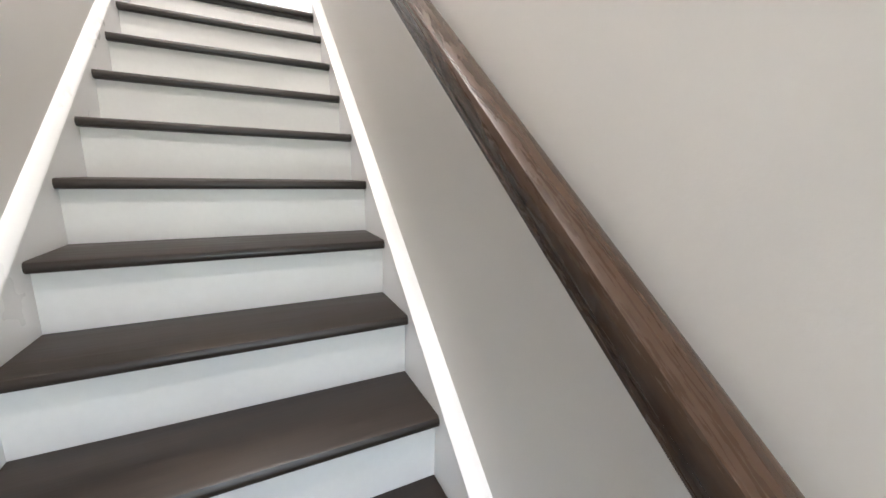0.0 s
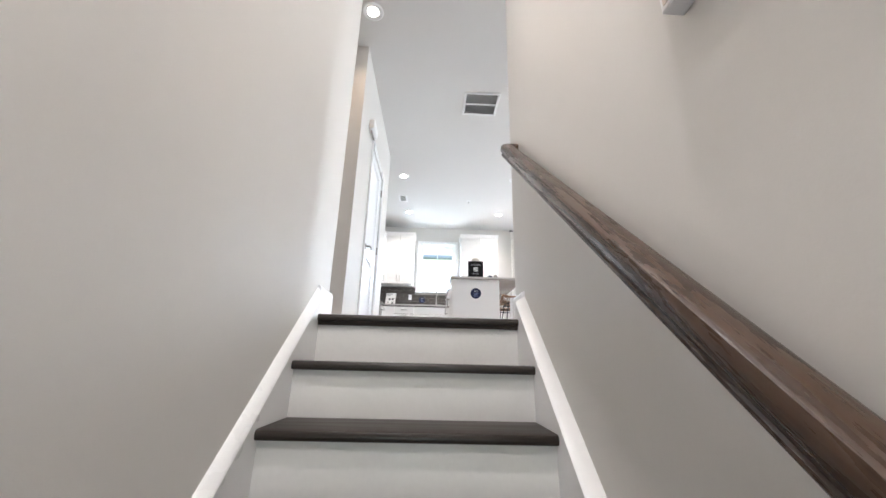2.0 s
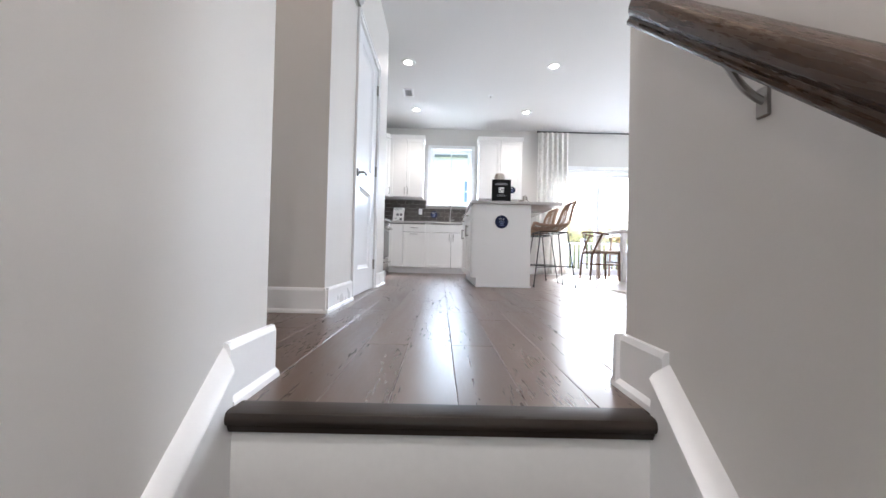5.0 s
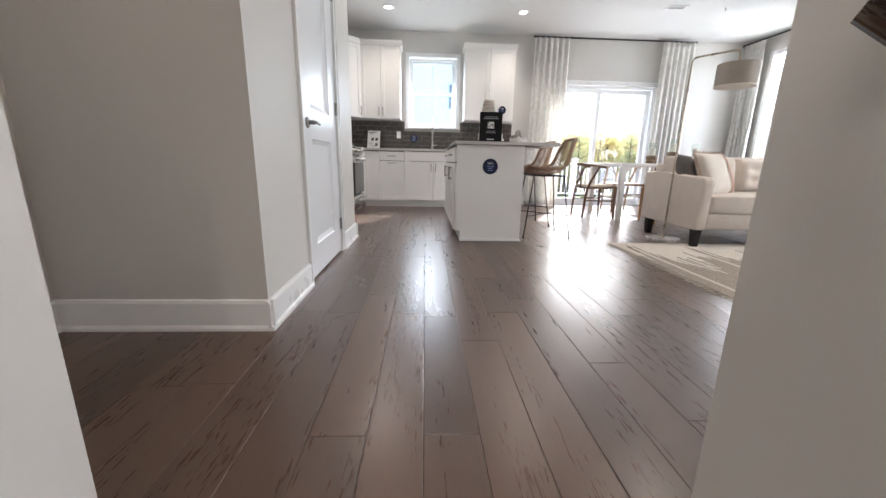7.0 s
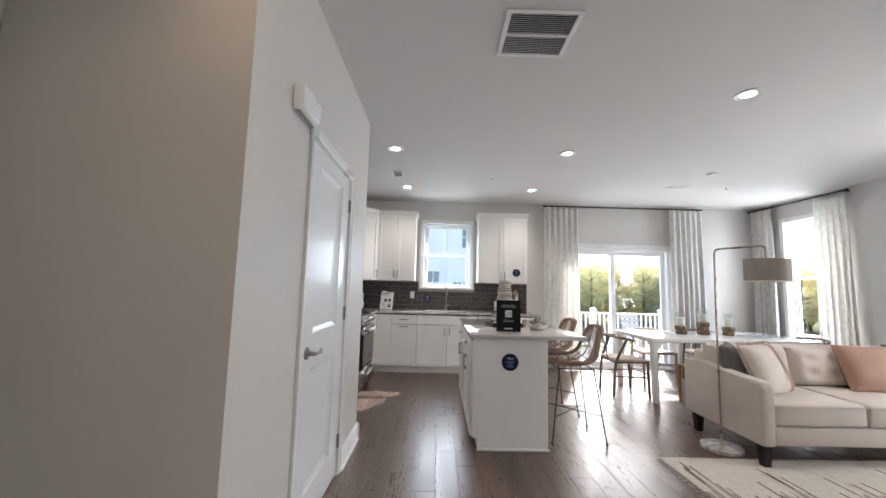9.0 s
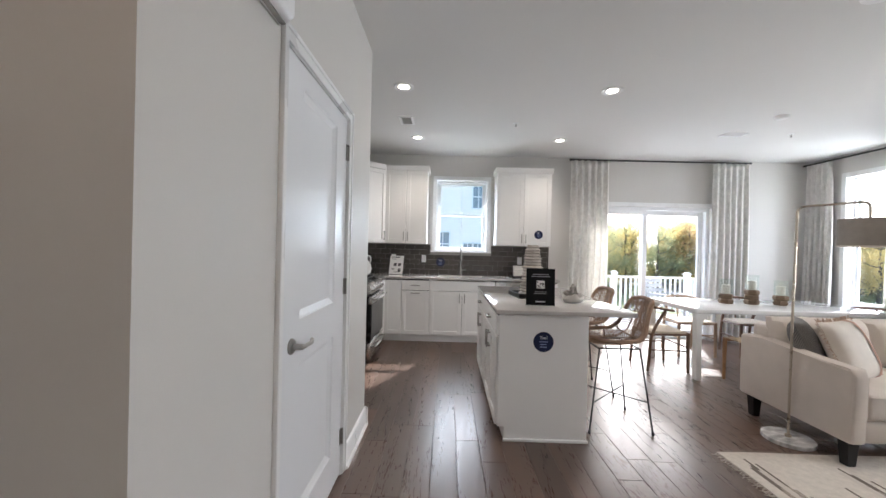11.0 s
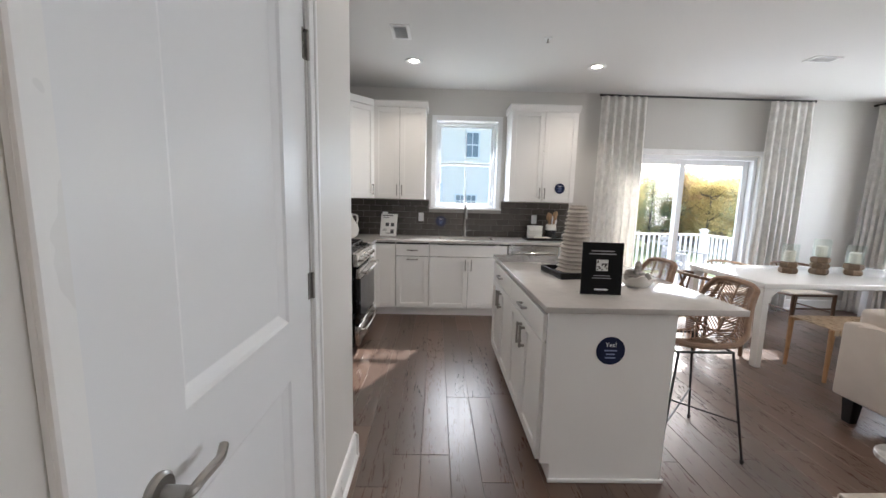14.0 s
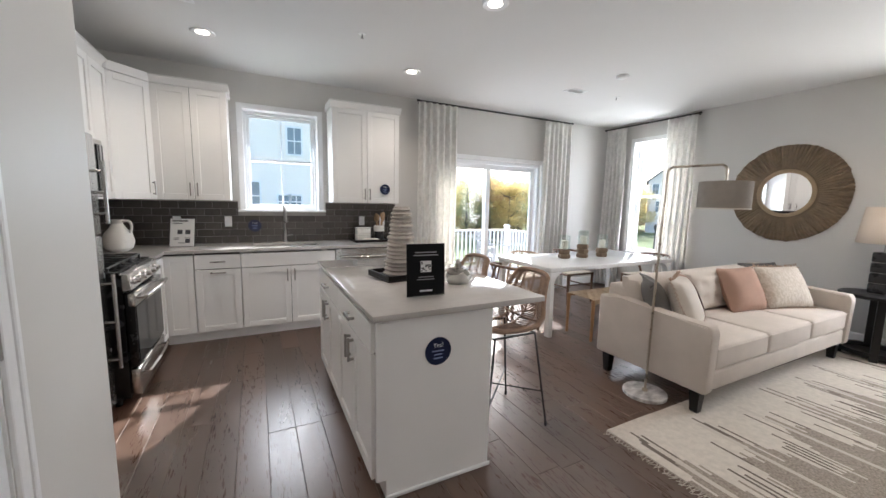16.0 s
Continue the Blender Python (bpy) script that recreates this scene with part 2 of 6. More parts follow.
def box(bm, x0, y0, z0, x1, y1, z1, bevel=0.0, seg=1, m=None):
    """A box between two corners, its edges eased."""
    r = bmesh.ops.create_cube(bm, size=1, matrix=(m or Matrix()) @ Matrix.LocRotScale(((x0 + x1) / 2, (y0 + y1) / 2, (z0 + z1) / 2), None, (abs(x1 - x0), abs(y1 - y0), abs(z1 - z0))))
    if bevel:
        es = {e for v in r["verts"] for e in v.link_edges}
        bmesh.ops.bevel(bm, geom=list(es), offset=bevel, segments=seg, affect="EDGES", profile=0.5)
    return bm


def abox(*a, **k):
    return box(bmesh.new(), *a, **k)


def prism(bm, outline, axis, a, b, bevel=0.0):
    """An outline of 2D points drawn out along an axis from a to b. x: (y, z), y: (x, z), z: (x, y)."""
    def put(p, d):
        return {"x": (d, p[0], p[1]), "y": (p[0], d, p[1]), "z": (p[0], p[1], d)}[axis]
    v0 = [bm.verts.new(put(p, a)) for p in outline]
    v1 = [bm.verts.new(put(p, b)) for p in outline]
    n = len(outline)
    fs = [bm.faces.new(v0), bm.faces.new(v1[::-1])]
    fs += [bm.faces.new((v0[i], v1[i], v1[(i + 1) % n], v0[(i + 1) % n])) for i in range(n)]
    if bevel:
        bmesh.ops.bevel(bm, geom=list({e for f in fs for e in f.edges}), offset=bevel, segments=1, affect="EDGES")
    return bm


def rod(bm, pts, r, n=10, r1=None):
    """A round bar along a line of points."""
    pts = [Vector(p) for p in pts]
    rings = []
    side = None
    for i, p in enumerate(pts):
        d = (pts[min(i + 1, len(pts) - 1)] - pts[max(i - 1, 0)]).normalized()
        if side is None:
            side = d.orthogonal().normalized()
        side = (side - d * side.dot(d)).normalized()
        up = d.cross(side)
        rad = r if r1 is None else r + (r1 - r) * i / (len(pts) - 1)
        rings.append([bm.verts.new(p + rad * (math.cos(2 * math.pi * k / n) * side + math.sin(2 * math.pi * k / n) * up)) for k in range(n)])
    for a, b in zip(rings, rings[1:]):
        for k in range(n):
            bm.faces.new((a[k], a[(k + 1) % n], b[(k + 1) % n], b[k]))
    bm.faces.new(rings[0][::-1])
    bm.faces.new(rings[-1])
    return bm


def arod(pts, r, n=10, r1=None):
    return rod(bmesh.new(), pts, r, n, r1)


def lathe(profile, at=(0, 0, 0), n=32, bm=None, wobble=None):
    """A turned shape from (radius, height) pairs."""
    bm = bm or bmesh.new()
    rings = []
    for r, z in profile:
        rings.append([bm.verts.new((at[0] + (r + (wobble(k / n, z) if wobble else 0)) * math.cos(2 * math.pi * k / n), at[1] + (r + (wobble(k / n, z) if wobble else 0)) * math.sin(2 * math.pi * k / n), at[2] + z)) for k in range(n)])
    for a, b in zip(rings, rings[1:]):
        for k in range(n):
            bm.faces.new((a[k], a[(k + 1) % n], b[(k + 1) % n], b[k]))
    if profile[0][0] > 1e-4:
        bm.faces.new(rings[0][::-1])
    if profile[-1][0] > 1e-4:
        bm.faces.new(rings[-1])
    bmesh.ops.remove_doubles(bm, verts=bm.verts, dist=1e-5)
    return bm


def bend(pts, r=0.05, n=5):
    """Rounds the corners of a line of points."""
    pts = [Vector(p) for p in pts]
    out = [pts[0]]
    for a, b, c in zip(pts, pts[1:], pts[2:]):
        p, q = b + (a - b).normalized() * r, b + (c - b).normalized() * r
        out += [p.lerp(b, t).lerp(b.lerp(q, t), t) for t in [i / n for i in range(n + 1)]]
    return out + [pts[-1]]


def cushion(bm, cx, cy, cz, w, d, h, n=14, pinch=0.0, m=None, power=4.0):
    """A stuffed pad: full in the middle, thin and slightly wavy at the rim."""
    m = m or Matrix.Translation((cx, cy, cz))
    grid = {}
    for s in (1, -1):
        for i in range(n + 1):
            for j in range(n + 1):
                u, v = 2 * i / n - 1, 2 * j / n - 1
                k = ((1 - abs(u) ** power) * (1 - abs(v) ** power)) ** 0.5
                px = u * w / 2 * (1 - pinch * (1 - v * v))
                py = v * d / 2 * (1 - pinch * (1 - u * u))
                rim = i in (0, n) or j in (0, n)
                if rim and s < 0:
                    grid[s, i, j] = grid[1, i, j]
                else:
                    bulge = h / 2 * k * (1 + 0.06 * noise.noise((u * 2 + cx * 7, v * 2 + cy * 5, s + cz)))
                    grid[s, i, j] = bm.verts.new(m @ Vector((px, py, s * bulge)))
        for i in range(n):
            for j in range(n):
                f = (grid[s, i, j], grid[s, i + 1, j], grid[s, i + 1, j + 1], grid[s, i, j + 1])
                bm.faces.new(f if s > 0 else f[::-1])
    return bm


def words(text, size, material, parent, m, name="lettering", thick=0.0004):
    """Printed words as a mesh, lying in the x-y plane of m."""
    cu = bpy.data.curves.new(name, "FONT")
    cu.body, cu.size, cu.align_x, cu.align_y, cu.extrude = text, size, "CENTER", "CENTER", thick
    tmp = bpy.data.objects.new("tmp", cu)
    scene.collection.objects.link(tmp)
    me = bpy.data.meshes.new_from_object(tmp.evaluated_get(bpy.context.evaluated_depsgraph_get()))
    bpy.data.objects.remove(tmp)
    me.transform(m)
    me.materials.append(material)
    ob = new(name, me)
    ob.parent = parent
    return ob

# ---- the rooms ----
CZ = 2.77            # ceiling
XL, XR = -0.364, 0.575   # faces of the stair walls
YB, XE = 6.38, 5.6   # faces of the back wall and the side wall
KX = -1.46           # kitchen's left wall
CX = -0.545          # closet wall face
LOW = -2.66          # lower floor


def holed_wall(along, lo, hi, z0, z1, n0, n1, holes):
    """A wall along x or y between lo and hi, n0 to n1 thick, with holes (a, b, bottom, top)."""
    bm = bmesh.new()
    cuts = sorted({lo, hi, *[c for h in holes for c in h[:2]]})
    for a, b in zip(cuts, cuts[1:]):
        spans = [(z0, z1)]
        for h in holes:
            if h[0] <= a and b <= h[1]:
                spans = [(z0, h[2]), (h[3], z1)]
        for s0, s1 in spans:
            if s1 - s0 > 0.005:
                box(bm, a, n0, s0, b, n1, s1) if along == "x" else box(bm, n0, a, s0, n1, b, s1)
    return bm


WALL_L = "matte greige painted drywall"
structure("wall_stair_left", abox(XL - 0.12, -5.0, LOW, XL, 0.222, CZ), WALL, "smooth light greige painted stair wall", "wall")
structure("wall_stair_right", abox(XR, -5.0, LOW, XR + 0.12, 0.215, CZ), WALL, "smooth warm greige painted stair wall with handrail", "wall")
# The hole is out of view, added to hold the lamp behind it.
structure("wall_entry", holed_wall("x", XL - 0.12, XR + 0.12, LOW, CZ, -5.12, -5.0, [(-0.3, 0.5, LOW + 0.1, -0.55)]), WALL, WALL_L + " at the foot of the stairs", "wall")
structure("wall_hall_end", abox(-1.55, 0.1, 0, -1.43, 1.285, CZ), WALL, WALL_L + " closing the short hall", "wall")
structure("wall_hall_near", abox(-1.43, 0.1, 0, XL - 0.12, 0.222, CZ), WALL, WALL_L, "wall")
structure("wall_closet_front", abox(-1.55, 1.285, 0, CX - 0.11, 1.395, CZ), WALL, "shaded greige painted drywall beside the hall", "wall")
structure("wall_closet_side", holed_wall("y", 1.285, 3.335, 0, CZ, CX - 0.11, CX, [(1.912, 2.74, 0, 2.066)]), WALL, "light greige painted drywall around a closet door", "wall")
structure("wall_closet_end", abox(-1.55, 3.225, 0, CX - 0.11, 3.335, CZ), WALL, WALL_L, "wall")
structure("wall_closet_back", abox(-1.67, 1.395, 0, -1.55, 3.225, CZ), WALL, WALL_L, "wall")
structure("wall_kitchen_left", abox(KX - 0.12, 3.335, 0, KX, YB + 0.2, CZ), WALL, WALL_L + " behind the range", "wall")
structure("wall_back", holed_wall("x", KX, XE + 0.2, 0, CZ, YB, YB + 0.2, [(-0.14, 0.645, 1.285, 2.388), (2.2, 4.11, 0, 2.045)]), WALL, "light greige back wall with window and patio door", "wall")
# The first opening is out of view, added for more side light.
structure("wall_side", holed_wall("y", -2.2, YB, 0, CZ, XE, XE + 0.2, [(1.4, 2.6, 0.75, 2.25), (4.97, 5.83, 0.66, 2.45)]), WALL, "light greige living room wall with a window and an added opening", "wall")
structure("wall_front", holed_wall("x", XR + 0.12, XE + 0.2, 0, CZ, -2.4, -2.2, []), WALL, WALL_L, "wall")
structure("ceiling", abox(-1.75, -5.2, CZ, XE + 0.3, YB + 0.3, CZ + 0.2), CEIL, "flat white painted ceiling", "ceiling")
structure("floor_lower", abox(XL - 0.12, -5.12, LOW - 0.15, XR + 0.12, -2.83, LOW), FLOOR, "dark oak floor at the foot of the stairs", "floor")


def baseboard(p, q, normal, label="tall white painted baseboard with shoe moulding"):
    """A run of baseboard and shoe from p to q on the floor; normal: the way it faces."""
    p, q, nrm = Vector((*p, 0)), Vector((*q, 0)), Vector((*normal, 0))
    d = (q - p)
    bm = bmesh.new()
    prof = [(0, 0), (0.028, 0), (0.026, 0.012), (0.018, 0.02), (0.015, 0.022), (0.015, 0.122), (0.009, 0.135), (0, 0.137)]
    v0 = [bm.verts.new(p + nrm * a + Vector((0, 0, b))) for a, b in prof]
    v1 = [bm.verts.new(p + d + nrm * a + Vector((0, 0, b))) for a, b in prof]
    n = len(prof)
    bm.faces.new(v0), bm.faces.new(v1[::-1])
    for i in range(n):
        bm.faces.new((v0[i], v1[i], v1[(i + 1) % n], v0[(i + 1) % n]))
    return structure("baseboard", bm, TRIM, label, "baseboard")


baseboard((XL, 0.032), (XL, 0.248), (1, 0))
baseboard((-1.43, 0.222), (XL, 0.222), (0, 1))
baseboard((-1.43, 0.222), (-1.43, 1.285), (1, 0))
baseboard((-1.43, 1.285), (CX + 0.026, 1.285), (0, -1))
baseboard((CX, 1.26), (CX, 1.867), (1, 0))
baseboard((CX, 2.795), (CX, 3.36), (1, 0))
baseboard((CX + 0.026, 3.335), (-0.75, 3.335), (0, 1))
baseboard((XR, 0.032), (XR, 0.24), (-1, 0))
baseboard((XR - 0.026, 0.215), (XR + 0.146, 0.215), (0, 1))
baseboard((XR + 0.12, -2.2), (XR + 0.12, 0.24), (1, 0))
baseboard((1.63, YB), (2.13, YB), (0, -1))
baseboard((4.18, YB), (XE, YB), (0, -1))
baseboard((XE, -2.2), (XE, YB), (-1, 0))
baseboard((XR + 0.12, -2.2), (XE, -2.2), (0, 1))

# ---- staircase ----
RISE, N_STEPS = 0.19, 14
NOSE = [0.0] + [-0.238 - 0.2195 * i for i in range(N_STEPS - 1)]
stairs = thing("staircase", "straight staircase with dark-stained treads and white risers", "stairs", kind="structure")
for i, y in enumerate(NOSE):
    z = -RISE * i
    back = 0.062 if i == 0 else NOSE[i - 1] + 0.03
    bm = bmesh.new()
    prof = [(back, z), (y + 0.012, z), (y + 0.004, z - 0.003), (y, z - 0.011), (y, z - 0.02), (y + 0.004, z - 0.028), (y + 0.012, z - 0.031), (back, z - 0.031)]
    if i == 0:
        prof = [(a, b + 0.006) for a, b in prof[:7]] + [(y + 0.01, z - 0.026), (y + 0.016, z - 0.04), (back, z - 0.04)]
    prism(bm, prof, "x", XL + 0.022, XR - 0.041)
    part("tread", bm, TREAD, stairs, "dark-stained oak tread with a rounded nose")
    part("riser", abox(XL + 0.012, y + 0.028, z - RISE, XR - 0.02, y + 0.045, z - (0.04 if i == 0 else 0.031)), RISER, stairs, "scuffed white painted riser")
K = RISE / 0.2195
LINE = lambda y: -RISE + K * (y + 0.238)
for wall_x, in_x in ((XL, XL + 0.024), (XR, XR - 0.04)):
    bot = NOSE[-1] - 0.2
    bm = prism(bmesh.new(), [(0.03, LINE(0.03) + 0.03), (bot, LINE(bot) + 0.03), (bot, LOW), (NOSE[-1], LOW), (0.06, -0.25), (0.03, -0.05)], "x", wall_x, in_x)
    part("skirt_board", bm, TRIM, stairs, "white painted sloping skirt board")
    bm = bmesh.new()
    top = 0.086 if wall_x < 0 else 0.07
    sec = [(wall_x, top), (wall_x + (in_x - wall_x) * 0.3, top - 0.006), (wall_x + (in_x - wall_x) * 0.9, 0.05), (in_x + (in_x - wall_x) * 0.08, 0.04), (in_x + (in_x - wall_x) * 0.08, 0.0305), (wall_x, 0.0305)]
    ends = [[bm.verts.new((a, y, LINE(y) + b)) for a, b in sec] for y in (bot, 0.03)]
    for k in range(len(sec)):
        bm.faces.new((ends[0][k], ends[1][k], ends[1][(k + 1) % len(sec)], ends[0][(k + 1) % len(sec)]))
    bm.faces.new(ends[0]), bm.faces.new(ends[1][::-1])
    part("skirt_cap", bm, TRIM, stairs, "white sloping moulded cap of the skirt board")

# ---- closet door ----
door = thing("door_1", "closed white two-panel door with satin nickel lever", "door", kind="structure")
X = CX
DY0, DY1, DZ = 1.915, 2.737, 2.06


def panel_leaf(bm, y0, y1, z0, z1, x, panels):
    """A panelled leaf facing +x: frame, sloping mouldings and raised fields."""
    ys = sorted({y0, y1, *[p for q in panels for p in q[:2]]})
    for a, b in zip(ys, ys[1:]):
        hs = sorted([q[2:] for q in panels if q[0] <= a and b <= q[1]])
        zz = [z0] + [c for h in hs for c in h] + [z1]
        for s0, s1 in zip(zz[::2], zz[1::2]):
            box(bm, x - 0.035, a, s0, x, b, s1)
    for a, b, s0, s1 in panels:
        box(bm, x - 0.033, a, s0, x - 0.018, b, s1)
        c = 0.03
        o = [(a, s0), (b, s0), (b, s1), (a, s1)]
        inn = [(a + c, s0 + c), (b - c, s0 + c), (b - c, s1 - c), (a + c, s1 - c)]
        mid = [(a + 0.006, s0 + 0.006), (b - 0.006, s0 + 0.006), (b - 0.006, s1 - 0.006), (a + 0.006, s1 - 0.006)]
        vm = [bm.verts.new((x - 0.0005, *p)) for p in o]
        vo = [bm.verts.new((x - 0.007, *p)) for p in mid]
        vi = [bm.verts.new((x - 0.0178, *p)) for p in inn]
        for i in range(4):
            bm.faces.new((vo[i], vo[(i + 1) % 4], vi[(i + 1) % 4], vi[i]))
            bm.faces.new((vm[i], vm[(i + 1) % 4], vo[(i + 1) % 4], vo[i]))
    return bm


leaf = part("leaf", panel_leaf(bmesh.new(), DY0 + 0.003, DY1 - 0.003, 0.012, DZ - 0.003, X - 0.006, [(2.098, 2.55, 0.205, 0.852), (2.098, 2.55, 1.032, 1.965)]), DOORPAINT, door, smooth=False)
bm = bmesh.new()
for y0, y1 in ((DY0 - 0.048, DY0 - 0.004), (DY1 + 0.004, DY1 + 0.058)):
    box(bm, X, y0, 0, X + 0.012, y1, DZ + 0.058, 0.002)
    box(bm, X + 0.008, y0 if y0 < DY0 else y1 - 0.018, 0, X + 0.019, (y0 + 0.018) if y0 < DY0 else y1, DZ + 0.058, 0.003)
box(bm, X, DY0 - 0.004, DZ + 0.004, X + 0.012, DY1 + 0.004, DZ + 0.058, 0.002)
box(bm, X + 0.008, DY0 - 0.04, DZ + 0.04, X + 0.019, DY1 + 0.04, DZ + 0.058, 0.003)
part("casing", bm, TRIM, door, "white moulded door casing", False)
bm = bmesh.new()
box(bm, X - 0.11, DY0 - 0.003, 0, X, DY0 + 0.001, DZ)
box(bm, X - 0.11, DY1 - 0.001, 0, X, DY1 + 0.003, DZ)
box(bm, X - 0.11, DY0, DZ, X, DY1, DZ + 0.005)
part("jamb", bm, TRIM, door)
for z in (0.23, 1.1, 1.87):
    bm = arod([(X + 0.004, DY1 + 0.001, z - 0.045), (X + 0.004, DY1 + 0.001, z + 0.045)], 0.006, 8)
    box(bm, X - 0.005, DY1 - 0.022, z - 0.045, X - 0.001, DY1, z + 0.045)
    part("hinge", bm, NICKEL, door, "satin nickel hinge")
hy, hz = 2.02, 0.94
lever = part("lever", rod(lathe([(0.0, 0), (0.031, 0), (0.031, 0.006), (0.026, 0.011), (0.012, 0.013), (0.011, 0.05)], n=24), bend([(0, 0, 0.045), (0.0, 0.0, 0.052), (0.03, 0.002, 0.053), (0.085, -0.004, 0.05), (0.11, 0.004, 0.042)], 0.008, 3), 0.0085, 8), NICKEL, door, "satin nickel lever handle on a round rose")
lever.matrix_basis = Matrix.Translation((X - 0.006, hy, hz)) @ Matrix(((0, 0, 1, 0), (1, 0, 0, 0), (0, 1, 0, 0), (0, 0, 0, 1)))

# ---- windows ----
def sash_window(name, label, axis, a0, a1, z0, z1, n, out, casing=0.058, muntin=0.5, sill=True):
    """A double-hung window in an opening a0 to a1 wide; n: the wall's room face; out: +1, the way outwards along the other axis."""
    win = thing(name, label, "window", kind="structure")

    def b3(bm, u0, v0, w0, u1, v1, w1, bev=0.002):
        return box(bm, u0, v0, w0, u1, v1, w1, bev) if axis == "x" else box(bm, v0, u0, w0, v1, u1, w1, bev)
    bm = bmesh.new()
    f = 0.03
    d0, d1 = n + out * 0.10, n + out * 0.17
    b3(bm, a0, d0, z0, a0 + f, d1, z1), b3(bm, a1 - f, d0, z0, a1, d1, z1)
    b3(bm, a0 + f, d0, z0, a1 - f, d1, z0 + f), b3(bm, a0 + f, d0, z1 - f, a1 - f, d1, z1)
    part("window_frame", bm, VINYL, win)
    zm = (z0 + z1) / 2 + 0.02
    for s, (s0, s1, depth) in enumerate(((z0 + f, zm + 0.018, 0.115), (zm - 0.018, z1 - f, 0.14))):
        bm = bmesh.new()
        e0, e1 = n + out * depth, n + out * (depth + 0.024)
        w = 0.034
        b3(bm, a0 + f, e0, s0, a0 + f + w, e1, s1), b3(bm, a1 - f - w, e0, s0, a1 - f, e1, s1)
        b3(bm, a0 + f + w, e0, s0, a1 - f - w, e1, s0 + w), b3(bm, a0 + f + w, e0, s1 - w, a1 - f - w, e1, s1)
        if muntin:
            am = a0 + (a1 - a0) * muntin
            b3(bm, am - 0.009, e0 + out * 0.008, s0 + w, am + 0.009, e1 - out * 0.004, s1 - w)
        sash = part("sash", bm, VINYL, win, "white vinyl sash")
        g = part("pane", b3(bmesh.new(), a0 + f + w - 0.005, e0 + out * 0.011, s0 + w - 0.005, a1 - f - w + 0.005, e0 + out * 0.014, s1 - w + 0.005, 0), PANE, sash, "clear glass pane")
        g.visible_shadow = False
    bm = bmesh.new()
    t0, t1 = n - out * 0.016, n
    c = casing
    b3(bm, a0 - c, t0, z0 - (0 if sill else c), a0, t1, z1 + c), b3(bm, a1, t0, z0 - (0 if sill else c), a1 + c, t1, z1 + c)
    b3(bm, a0, t0, z1, a1, t1, z1 + c)
    b3(bm, a0 - 0.004, n, z0, a0 + 0.002, n + out * 0.1, z1, 0), b3(bm, a1 - 0.002, n, z0, a1 + 0.004, n + out * 0.1, z1, 0), b3(bm, a0, n, z1 - 0.002, a1, n + out * 0.1, z1 + 0.004, 0)
    part("casing", bm, TRIM, win, "white painted window casing")
    bm = bmesh.new()
    b3(bm, a0 - c - 0.02, n - out * 0.045, z0 - 0.022, a1 + c + 0.02, n + out * 0.1, z0 + 0.002, 0.004)
    part("window_sill", bm, TRIM, win, "white painted sill")
    return win


sash_window("window_1", "white double-hung kitchen window above the sink", "x", -0.14, 0.645, 1.285, 2.388, YB, 1)
sash_window("window_2", "tall white double-hung living room window", "y", 4.97, 5.83, 0.66, 2.45, XE, 1, casing=0.065)
# Out of view: added only as an opening for the extra lamp.
sash_window("window_3", "unseen white living room window, added to bring in light", "y", 1.4, 2.6, 0.75, 2.25, XE, 1)

slider = thing("door_2", "white sliding glass patio door", "patio door", kind="structure")
bm = bmesh.new()
SX0, SX1, SZ = 2.2, 4.11, 2.045
for a, b in ((SX0, SX0 + 0.045), (SX1 - 0.045, SX1)):
    box(bm, a, YB + 0.04, 0, b, YB + 0.17, SZ, 0.003)
box(bm, SX0 + 0.045, YB + 0.04, SZ - 0.05, SX1 - 0.045, YB + 0.17, SZ, 0.003)
box(bm, SX0 + 0.045, YB + 0.04, 0, SX1 - 0.045, YB + 0.17, 0.03, 0.003)
part("door_frame", bm, VINYL, slider)
for a, b, d in ((SX0 + 0.045, 3.175, 0.07), (3.10, SX1 - 0.045, 0.115)):
    bm = bmesh.new()
    w = 0.07
    y0, y1 = YB + d, YB + d + 0.035
    box(bm, a, y0, 0.03, a + w, y1, SZ - 0.05, 0.003), box(bm, b - w, y0, 0.03, b, y1, SZ - 0.05, 0.003)
    box(bm, a + w, y0, 0.03, b - w, y1, 0.12, 0.003), box(bm, a + w, y0, SZ - 0.12, b - w, y1, SZ - 0.05, 0.003)
    sash = part("door_panel", bm, VINYL, slider, "white vinyl sliding panel")
    g = part("pane", abox(a + w - 0.005, y0 + 0.015, 0.115, b - w + 0.005, y0 + 0.019, SZ - 0.115), PANE, sash, "clear glass pane")
    g.visible_shadow = False
bm = bmesh.new()
c = 0.062
box(bm, SX0 - c, YB - 0.016, 0, SX0, YB, SZ + c, 0.003), box(bm, SX1, YB - 0.016, 0, SX1 + c, YB, SZ + c, 0.003), box(bm, SX0, YB - 0.016, SZ, SX1, YB, SZ + c, 0.003)
part("casing", bm, TRIM, slider, "white painted casing")

